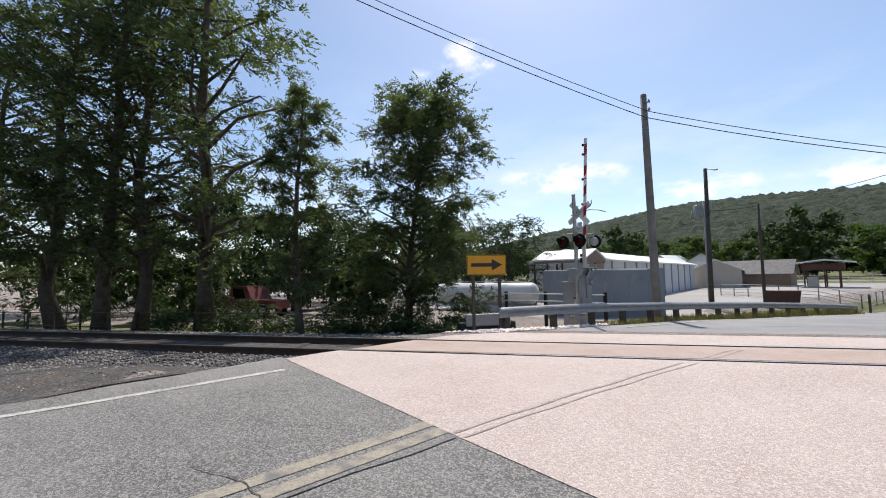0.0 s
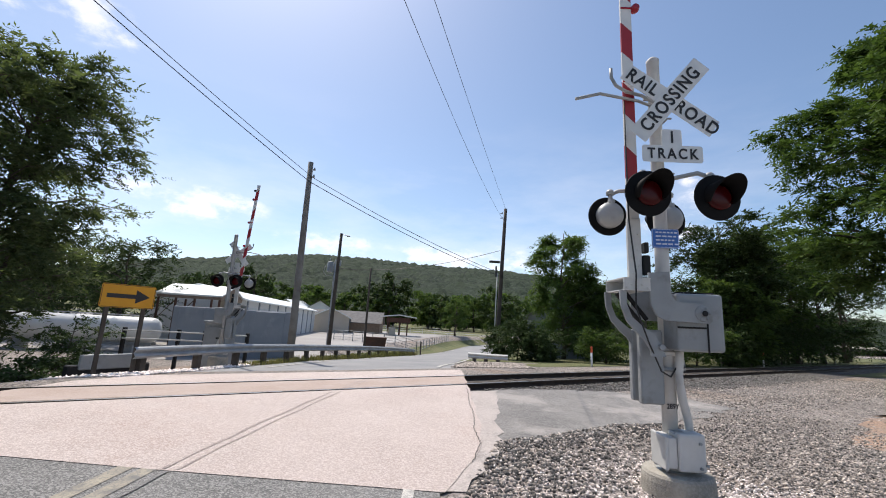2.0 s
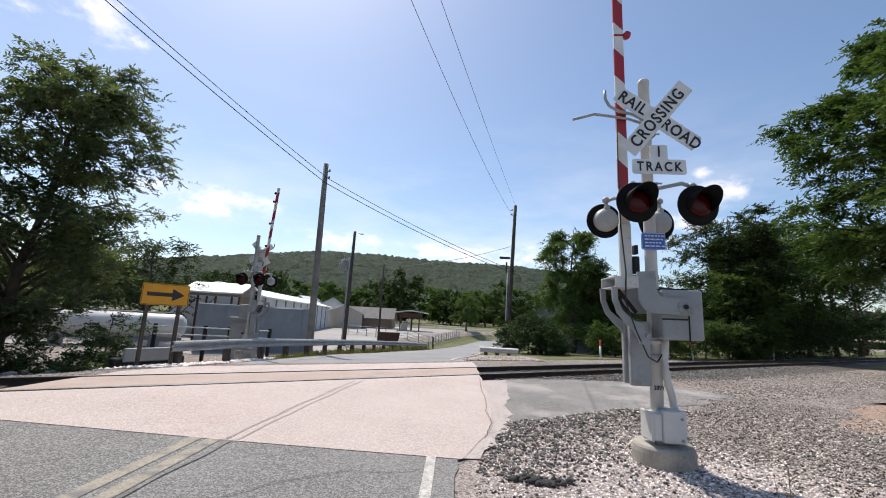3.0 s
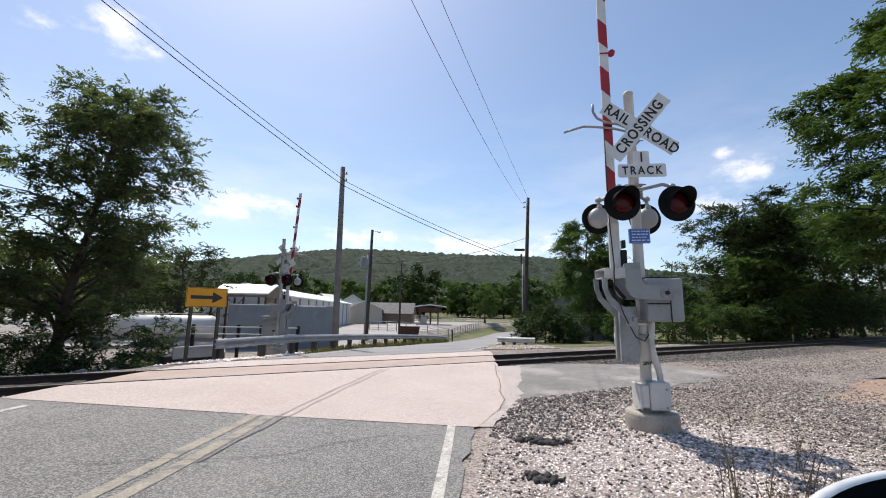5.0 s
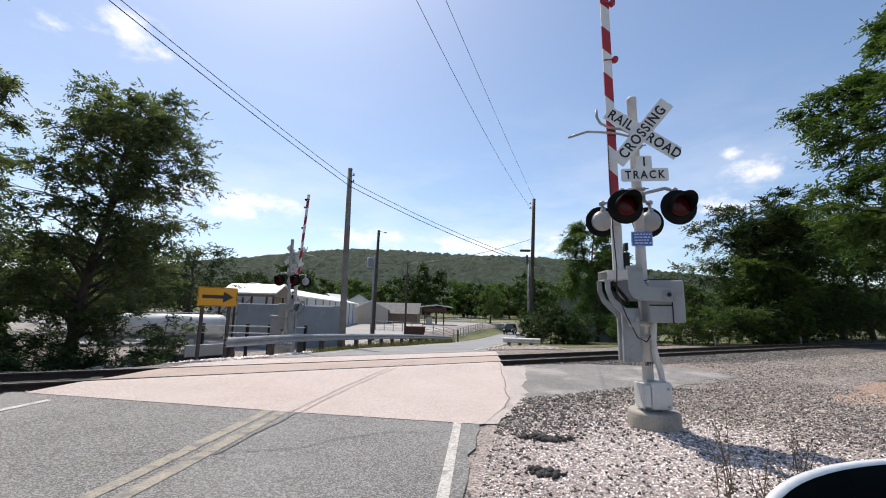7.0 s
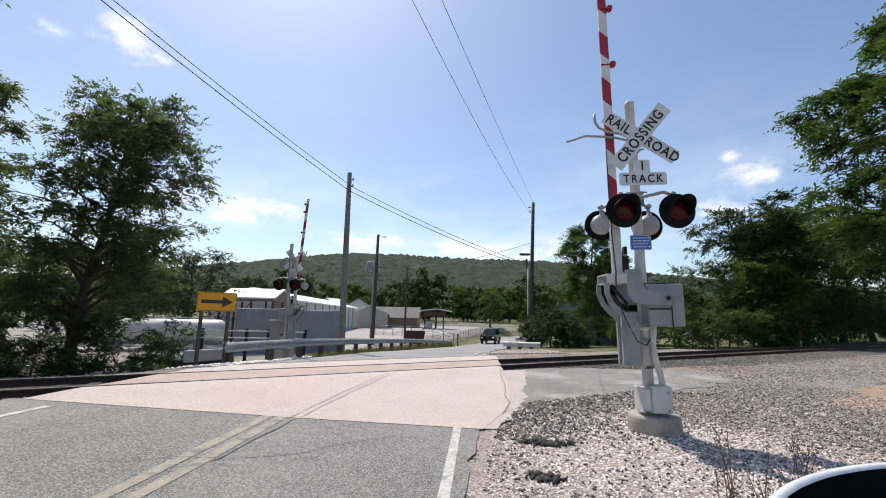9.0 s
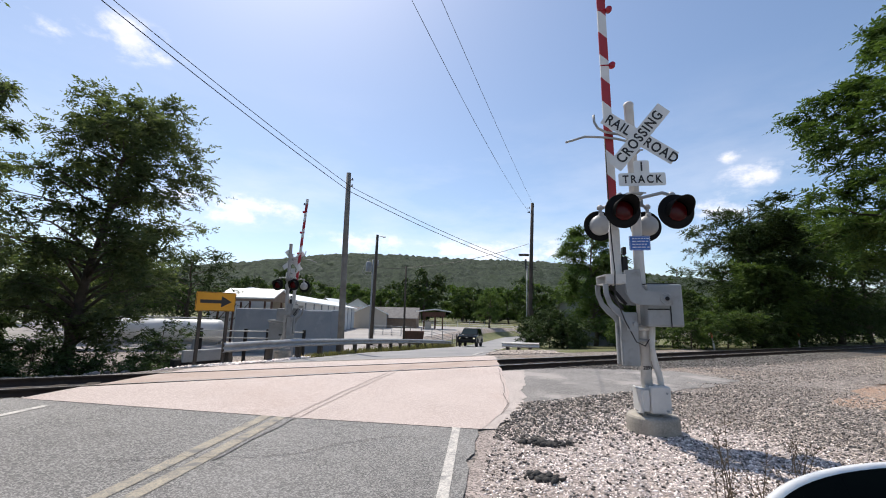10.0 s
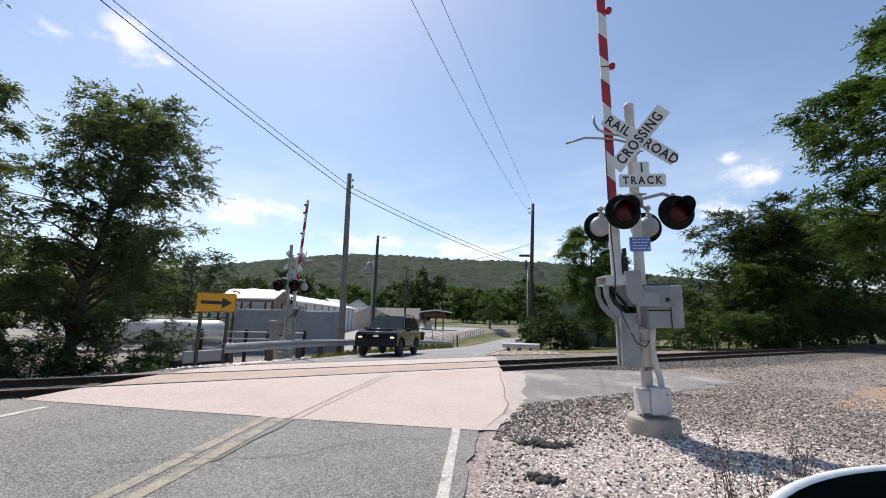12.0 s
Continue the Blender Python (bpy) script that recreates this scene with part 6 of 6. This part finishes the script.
def suv():
    """Front bumper at y = 0, the tail at y = 5."""
    t = thing("dark_suv", Matrix(), "dark green sport utility vehicle with lit headlamps on the road", "car")
    side = [(0.10, 0.52), (0.06, 0.80), (0.12, 1.08), (0.35, 1.17), (1.45, 1.25), (4.88, 1.25), (4.97, 0.85), (4.92, 0.50), (4.55, 0.42), (4.45, 0.66), (4.2, 0.83), (3.9, 0.86), (3.62, 0.80), (3.42, 0.60), (3.36, 0.40), (1.42, 0.40), (1.36, 0.60), (1.18, 0.80), (0.9, 0.86), (0.6, 0.80), (0.42, 0.60), (0.36, 0.44)]
    bm = bmnew()
    prism_x(bm, side, -0.98, 0.98)
    bmesh.ops.bevel(bm, geom=[e for e in bm.edges if abs(e.verts[0].co.x - e.verts[1].co.x) < 0.01 and min(v.co.z for v in e.verts) > 0.9], offset=0.07, segments=3, affect="EDGES")
    body = part("body", bm, M_CARPAINT, t, "dark green body")
    bm = bmnew()
    low, top = [(1.32, 1.16), (4.90, 1.16)], [(2.08, 1.90), (4.70, 1.92)]
    vs = [bm.verts.new((s * w, y, z)) for s in (-1, 1) for (y, z), w in ((low[0], 0.93), (low[1], 0.93), (top[1], 0.74), (top[0], 0.72))]
    bm.faces.new(vs[0:4])
    bm.faces.new(vs[4:8][::-1])
    for k in range(4):
        bm.faces.new((vs[k], vs[(k + 1) % 4], vs[4 + (k + 1) % 4], vs[4 + k]))
    bmesh.ops.recalc_face_normals(bm, faces=bm.faces[:])
    bmesh.ops.bevel(bm, geom=bm.edges[:], offset=0.05, segments=2, affect="EDGES")
    cab = part("cabin", bm, M_CARPAINT, t, "dark green cabin")

    def quad(name, pts, mat, lab=""):
        bm = bmnew()
        c = [Vector(p) for p in pts]
        n = (c[1] - c[0]).cross(c[2] - c[0]).normalized() * 0.012
        a = [bm.verts.new(p + n) for p in c]
        b = [bm.verts.new(p - n) for p in c]
        bm.faces.new(a)
        bm.faces.new(b[::-1])
        for k in range(len(c)):
            bm.faces.new((a[k], b[k], b[(k + 1) % len(c)], a[(k + 1) % len(c)]))
        bmesh.ops.recalc_face_normals(bm, faces=bm.faces[:])
        return part(name, bm, mat, cab, lab)

    quad("windscreen", [(-0.825, 1.46, 1.277), (0.825, 1.46, 1.277), (0.69, 1.99, 1.85), (-0.69, 1.99, 1.85)], M_SCREEN, "windscreen that mirrors the sky")
    for s in (-1, 1):
        for y0, y1, y2, y3 in ((1.75, 2.75, 2.72, 2.25), (2.85, 3.75, 3.70, 2.83), (3.85, 4.72, 4.58, 3.82)):
            quad("side_window", [(s * 0.897, y0, 1.29), (s * 0.897, y1, 1.29), (s * 0.768, y2, 1.82), (s * 0.768, y3, 1.82)], M_GLASS, "tinted side window")
        bm = bmnew()
        box(bm, (s * 1.06, 1.72, 1.24), (0.2, 0.12, 0.17), None, 0.04, 2)
        part("wing_mirror", bm, M_CARTRIM, t, "dark wing mirror")
        bm = bmnew()
        box(bm, (s * 0.72, 0.10, 0.92), (0.42, 0.10, 0.15), None, 0.03, 2)
        part("headlamp", bm, M_GLASS, t, "clear dark headlamp")
        bm = bmnew()
        box(bm, (s * 0.74, 0.045, 0.865), (0.17, 0.03, 0.06), None, 0.012)
        part("lit_bulb", bm, M_HEADL, t, "glowing headlamp bulb")
        bm = bmnew()
        lathe(bm, [(0.06, 0), (0.06, 0.03), (0.03, 0.04)], pose(s * 0.66, 0.06, 0.56) @ pose(0, 0, 0, 90), 12)
        part("fog_lamp", bm, M_HEADL, t, "small fog lamp")
        bm = bmnew()
        tube(bm, [(s * 0.66, 2.4, 1.93), (s * 0.66, 2.6, 2.0), (s * 0.66, 4.4, 2.0), (s * 0.66, 4.6, 1.93)], 0.025, 6)
        part("roof_rail", bm, M_CARTRIM, t, "black roof rail")
        bm = bmnew()
        box(bm, (s * 0.99, 2.4, 0.46), (0.16, 1.9, 0.06), None, 0.02)
        part("running_board", bm, M_CARTRIM, t)
        for y in (2.8, 3.8):
            bm = bmnew()
            box(bm, (s * 0.985, y - 0.22, 1.02), (0.03, 0.16, 0.04), None, 0.01)
            part("door_handle", bm, M_CARTRIM, t)
        for y in (0.89, 3.91):
            bm = bmnew()
            tube(bm, [(s * 0.985, y + 0.50 * math.cos(a), 0.39 + 0.50 * math.sin(a)) for a in [radians(8 + 164 * k / 12) for k in range(13)]], 0.035, 6)
            part("arch_lip", bm, M_CARTRIM, t, "dark wheel arch lip", True)
    bm = bmnew()
    box(bm, (0, 0.86, 1.205), (1.25, 1.0, 0.09), None, 0.035, 2)
    part("bonnet_dome", bm, M_CARPAINT, t, "raised dark bonnet", True)
    bm = bmnew()
    box(bm, (0, 0.09, 0.58), (1.94, 0.20, 0.26), None, 0.06, 3)
    part("bumper", bm, M_CARTRIM, t, "dark front bumper")
    bm = bmnew()
    box(bm, (0, 0.065, 0.90), (0.98, 0.06, 0.26), None, 0.02)
    gr = part("grille", bm, M_BLACK, t, "black grille")
    bm = bmnew()
    box(bm, (0, 0.03, 0.90), (1.0, 0.03, 0.035), None, 0.008)
    part("grille_bar", bm, M_CARTRIM, gr)
    bm = bmnew()
    prism(bm, [(-0.13, -0.03), (-0.05, -0.03), (-0.05, -0.045), (0.05, -0.045), (0.05, -0.03), (0.13, -0.03), (0.13, 0.03), (0.05, 0.03), (0.05, 0.045), (-0.05, 0.045), (-0.05, 0.03), (-0.13, 0.03)], 0.02, pose(0, -0.0, 0.91))
    bmesh.ops.recalc_face_normals(bm, faces=bm.faces[:])
    part("badge", bm, M_CHROME, gr, "plain pale badge")
    wheels = []
    for x in (-0.86, 0.86):
        for y in (0.89, 3.91):
            w = new("wheel")
            w.empty_display_size = 0.2
            w.parent = t
            w.matrix_basis = pose(x, y, 0.385)
            bm = bmnew()
            lay = pose(0, 0, 0, 0, 90, 0)
            lathe(bm, [(0.22, -0.12), (0.34, -0.125), (0.385, -0.09), (0.39, 0.0), (0.385, 0.09), (0.34, 0.125), (0.22, 0.12)], lay, 28)
            part("tyre", bm, M_TYRE, w, "black tyre", True)
            bm = bmnew()
            lathe(bm, [(0.03, -0.115), (0.08, -0.11), (0.10, -0.095), (0.22, -0.10), (0.235, -0.122), (0.235, 0.122), (0.22, 0.10), (0.10, 0.095), (0.08, 0.11), (0.03, 0.115)], lay, 20)
            for k in range(5):
                a = k * math.tau / 5
                box(bm, (0, 0.15 * math.cos(a), 0.15 * math.sin(a)), (0.225, 0.05, 0.05), None, 0.006)
            part("rim", bm, M_RIM, w, "grey alloy rim")
            wheels.append(w)
    return t, wheels


SUV, SUV_WHEELS = suv()


def round_tub():
    """A wide round tub whose rim stands 0.9 m over the gravel."""
    x, y = 2.72, 0.31
    t = thing("round_tub", pose(x, y, float(soil(x, y))), "large round white tub with a dark open inside", "tub")
    def turned(name, ring, mat, lab):
        v, f, n, m = [], [], 96, len(ring)
        for k in range(n):
            a = k * math.tau / n
            v += [(r * math.cos(a), r * math.sin(a), z) for r, z in ring]
        for k in range(n):
            for j in range(m - 1):
                f.append((k * m + j, ((k + 1) % n) * m + j, ((k + 1) % n) * m + j + 1, k * m + j + 1))
        tagged(raw(name, v, f, mat, t, True), lab)

    turned("wall", [(1.70, 0.0), (1.80, 0.02), (1.88, 0.10), (1.91, 0.45), (1.925, 0.46), (1.925, 0.50), (1.91, 0.51), (1.92, 0.82)], M_CARWHITE, "white ribbed wall")
    turned("rim", [(1.92, 0.82), (1.945, 0.86), (1.95, 0.905), (1.944, 0.922), (1.932, 0.926), (1.918, 0.921), (1.912, 0.908)], M_CARWHITE, "rolled white rim")
    turned("liner", [(1.913, 0.909), (1.90, 0.84), (1.85, 0.50), (1.83, 0.20), (1.70, 0.10), (0.9, 0.09), (0.01, 0.09)], M_GLASS, "glossy dark liner")
    # added chrome piece that stands for a glint inside the rim
    bm = bmnew()
    box(bm, (-1.49, 1.13, 0.86), (0.07, 0.05, 0.10), None, 0.012)
    tube(bm, [(-1.50, 1.16, 0.90), (-1.46, 1.11, 0.93), (-1.42, 1.07, 0.88)], 0.012, 6)
    part("clip", bm, M_CHROME, t, "small chrome piece added for a glint at the rim")


round_tub()


# ---- loose stone, weeds ----
def build_gravel():
    rng = np.random.default_rng(21)

    def edge(y):
        return np.interp(y, (-2, 0, 3, 5, 6.2, 7.9, 8.6, 9.5, 10.2), (0.22, 0.20, 0.22, 0.36, 0.62, 1.1, 2.2, 3.4, 5.6))

    xy = np.stack([rng.uniform(0.15, 9, 140000), rng.uniform(2.0, 11.5, 140000)], 1)
    far = np.hypot(xy[:, 0] - 0.3, xy[:, 1])
    p = np.clip(7.5 / far, 0.15, 1) ** 1.6
    ok = (xy[:, 0] > edge(xy[:, 1])) & (rng.uniform(0, 1, len(xy)) < p * 0.5)
    white = (((xy[:, 0] - 2.5) / 2.1) ** 2 + ((xy[:, 1] - 4.5) / 3.0) ** 2 + rng.normal(0, 0.45, len(xy))) < 1
    a = xy[ok & white]
    b = xy[ok & ~white]
    for name, q, mat, lo, hi, lab in (("limestone_chips", a, M_STONEW, 0.010, 0.027, "pale pinkish limestone chips"), ("loose_gravel", b, M_STONE, 0.009, 0.030, "loose grey gravel stones")):
        z = soil(q[:, 0], q[:, 1]) + 0.006
        stones(name, np.c_[q, z], rng.uniform(lo, hi, len(q)), mat, lab, len(q))
    # thinner scatter out to the ballast
    q = np.stack([rng.uniform(4, 24, 60000), rng.uniform(5.5, 24, 60000)], 1)
    side = beyond(q[:, 0], q[:, 1])
    bare = (side < -1.6) & (side > -11) & ((side < -4.6) | (q[:, 0] > 7.2)) & (q[:, 0] > edge(q[:, 1]))
    bare &= ~((side < -5) & (side > -8.5) & (q[:, 0] > 7.4) & (q[:, 0] < 15)) | (rng.uniform(0, 1, len(q)) < 0.2)
    ruts = 0.5 + 0.5 * np.sin(side * 2.6 + 0.6 * np.sin(q[:, 0] * 0.5))
    q = q[bare & (rng.uniform(0, 1, len(q)) < 0.25 + 0.75 * ruts)]
    tone = rng.uniform(0, 1, len(q)) < 0.68
    stones("yard_gravel", np.c_[q, soil(q[:, 0], q[:, 1]) + 0.006][tone], rng.uniform(0.016, 0.042, tone.sum()), M_STONE, "pale stones strewn over the gravel yard", 31)
    stones("yard_cinders", np.c_[q, soil(q[:, 0], q[:, 1]) + 0.006][~tone], rng.uniform(0.016, 0.040, (~tone).sum()), M_BSTONE, "dark stones strewn over the gravel yard", 32)
    # coarse dark stones along the asphalt's edge
    n = 2500
    y = rng.uniform(5.6, 9.8, n)
    x = edge(y) + np.abs(rng.normal(0, 0.75, n)) - 0.06
    z = soil(x, y) + 0.012
    size = rng.uniform(0.010, 0.038, n)
    dark = rng.uniform(0, 1, n) < 0.62
    stones("coarse_stones", np.c_[x, y, z][dark], size[dark], M_DARKSTONE, "coarse dark stones at the asphalt's edge", 5, True)
    stones("broken_stones", np.c_[x, y, z][~dark], size[~dark], M_STONE, "coarse pale broken stones at the asphalt's edge", 15, True)
    q = xy[ok][rng.uniform(0, 1, ok.sum()) < 0.16]
    stones("dark_chips", np.c_[q, soil(q[:, 0], q[:, 1]) + 0.012], rng.uniform(0.010, 0.03, len(q)), M_DARKSTONE, "dark chips strewn over the gravel", 16)
    n = 150
    x = rng.normal(0, 1, n) * np.where(np.arange(n) % 3, 0.12, 0.07) + np.where(np.arange(n) % 3, 1.13, 0.93)
    y = rng.normal(0, 0.05, n) + np.where(np.arange(n) % 3, 5.52, 4.35)
    stones("asphalt_crumbs", np.c_[x, y, soil(x, y) + 0.02], rng.uniform(0.016, 0.055, n), M_TAR, "heap of dark asphalt crumbs", 6, True)
    # ballast shoulders
    n = 8500
    s = np.concatenate([rng.uniform(1.5, 26, n), rng.uniform(-22, -5.5, n)])
    nn = np.where(rng.uniform(0, 1, 2 * n) < 0.62, rng.uniform(-2.0, -0.1, 2 * n), rng.uniform(1.7, 3.4, 2 * n))
    x, y = along(nn, s)
    z = np.interp(nn, (-2.3, -1.4, -0.6, 0.7, 2.1, 2.8, 3.6), (-0.03, 0.0, 0.035, 0.03, 0.035, 0.0, -0.06)) + 0.015
    ok = (x > 1.3) | (x < -7.1)
    stones("ballast_stones", np.c_[x, y, z][ok], rng.uniform(0.022, 0.05, ok.sum()), M_BSTONE, "grey ballast stones along the rails", 7)
    n = 6000
    x, y = rng.uniform(-15, -7.1, n), rng.uniform(-2, 6.5, n)
    ok = (beyond(x, y) < -1.9) & (rng.uniform(0, 1, n) < 0.8)
    stones("verge_stones", np.c_[x, y, soil(x, y) + 0.012][ok], rng.uniform(0.014, 0.04, ok.sum()), M_BSTONE, "dark stones on the verge beside the road", 10)
    n = 5000
    x = rng.uniform(-11, -6.9, n)
    y = rng.uniform(11.2, 19.5, n)
    ok = (beyond(x, y) > 3.0) & (x < -6.7 - 0.0 * y) | (beyond(x, y) > 3.2) & (x < -6.3)
    stones("white_rock", np.c_[x, y, soil(x, y) + 0.02][ok], rng.uniform(0.03, 0.085, ok.sum()), M_STONEW, "pale crushed rock under the guardrail", 8)
    n = 3500
    y = rng.uniform(19.5, 26, n)
    x = rng.uniform(0.6, 4.2, n)
    ok = x > np.interp(y, (19.5, 22, 26), (0.5, 0.9, 1.7))
    stones("shoulder_rock", np.c_[x, y, soil(x, y) + 0.02][ok], rng.uniform(0.03, 0.07, ok.sum()), M_STONE, "grey crushed rock on the far shoulder", 9)


build_gravel()


def guardrail_grass():
    rng = np.random.default_rng(91)
    P = np.array(GR)
    n = 5200
    u = rng.uniform(2.2, len(GR) - 1.01, n)
    i = u.astype(int)
    k = (u - i)[:, None]
    q = P[i] * (1 - k) + P[i + 1] * k
    x, y = q[:, 0] + rng.normal(-0.15, 0.28, n), q[:, 1] + rng.normal(0, 0.2, n)
    h = rng.uniform(0.10, 0.42, n) * np.interp(y, (17, 26, 40), (0.5, 1.0, 1.5))
    a = rng.uniform(0, 6.28, n)
    w = 0.014 + 0.010 * rng.uniform(0, 1, n)
    z = soil(x, y) - 0.02
    lean = rng.normal(0, 0.25, (n, 2)) * h[:, None]
    v = np.stack([np.c_[x - w * np.cos(a), y - w * np.sin(a), z], np.c_[x + w * np.cos(a), y + w * np.sin(a), z], np.c_[x + lean[:, 0], y + lean[:, 1], z + h]], 1).reshape(-1, 3)
    tagged(raw("verge_grass", v, np.arange(3 * n).reshape(-1, 3), M_DRYGRASS), "dry tan grass under the long guardrail", "grass", kind="stuff")


guardrail_grass()


def weed(x, y, h, seed):
    rnd = random.Random(seed)
    t = thing("dry_weed", pose(x, y, float(soil(x, y))), "tall dry brown weed in the gravel", "weed", "dry weeds")
    bm = bmnew()
    for k in range(rnd.randint(2, 4)):
        dx, dy = rnd.uniform(-0.16, 0.16), rnd.uniform(-0.12, 0.12)
        hh = h * rnd.uniform(0.7, 1.05)
        bx = rnd.uniform(-0.05, 0.05)
        pts = [(bx, 0, -0.02), (bx + dx * 0.3, dy * 0.3, hh * 0.4), (bx + dx * 0.7, dy * 0.7, hh * 0.75), (bx + dx, dy, hh)]
        tube(bm, pts, [0.005, 0.004, 0.003, 0.002], 5)
        for j in range(9):
            u = rnd.uniform(0.25, 1.0)
            p = Vector(pts[0]).lerp(Vector(pts[3]), u)
            q = p + Vector((rnd.uniform(-0.07, 0.07), rnd.uniform(-0.07, 0.07), rnd.uniform(0.03, 0.1)))
            tube(bm, [p, q], [0.0025, 0.0012], 4)
            bmesh.ops.create_icosphere(bm, subdivisions=1, radius=rnd.uniform(0.005, 0.011), matrix=Matrix.Translation(q))
    part("stem", bm, M_DRYSTEM, t)


for i, (x, y, h) in enumerate([(2.15, 3.55, 0.50), (2.35, 3.8, 0.62), (2.5, 4.1, 0.72), (2.62, 3.85, 0.5), (2.85, 3.75, 0.42), (3.0, 4.0, 0.55), (2.45, 3.45, 0.4), (3.6, 4.9, 0.4), (3.1, 3.7, 0.45)]):
    weed(x, y, h, i)


# ---- what moves ----
def motions():
    """The dark vehicle comes down the far road at a steady pace and reaches the crossing at the end."""
    ys = np.arange(10, 155, 0.5)
    xs = road_mid(ys) - 1.6
    zs = land(xs, ys) + np.array([max(0.0, float(hump(a, b))) if b < 22 else 0.0 for a, b in zip(xs, ys)])
    way = np.concatenate([[0], np.cumsum(np.hypot(np.diff(xs), np.diff(ys)))])
    end = np.interp(18.2, ys, way)

    def place(s):
        return Vector([float(np.interp(s, way, q)) for q in (xs, ys, zs)])

    speed = 12.25
    rows = []
    for k in range(49):
        t = k * 0.25
        s = min(end + speed * (12 - t), way[-1] - 6)
        a, b = place(s), place(s + 4.0)
        back = (b - a).normalized()
        left = Vector((0, 0, 1)).cross(back).normalized()
        up = back.cross(left)
        m = Matrix((back.cross(up), back, up)).transposed().to_4x4()
        m = Matrix.Translation(a) @ m
        rows.append((t, m))
    walk(SUV, rows)
    for w in SUV_WHEELS:
        base = w.location.copy()
        spin = [(k / FPS, Matrix.Translation(base) @ Matrix.Rotation(speed * k / FPS / 0.39, 4, "X")) for k in range(0, 12 * FPS + 1)]
        walk(w, spin)


motions()
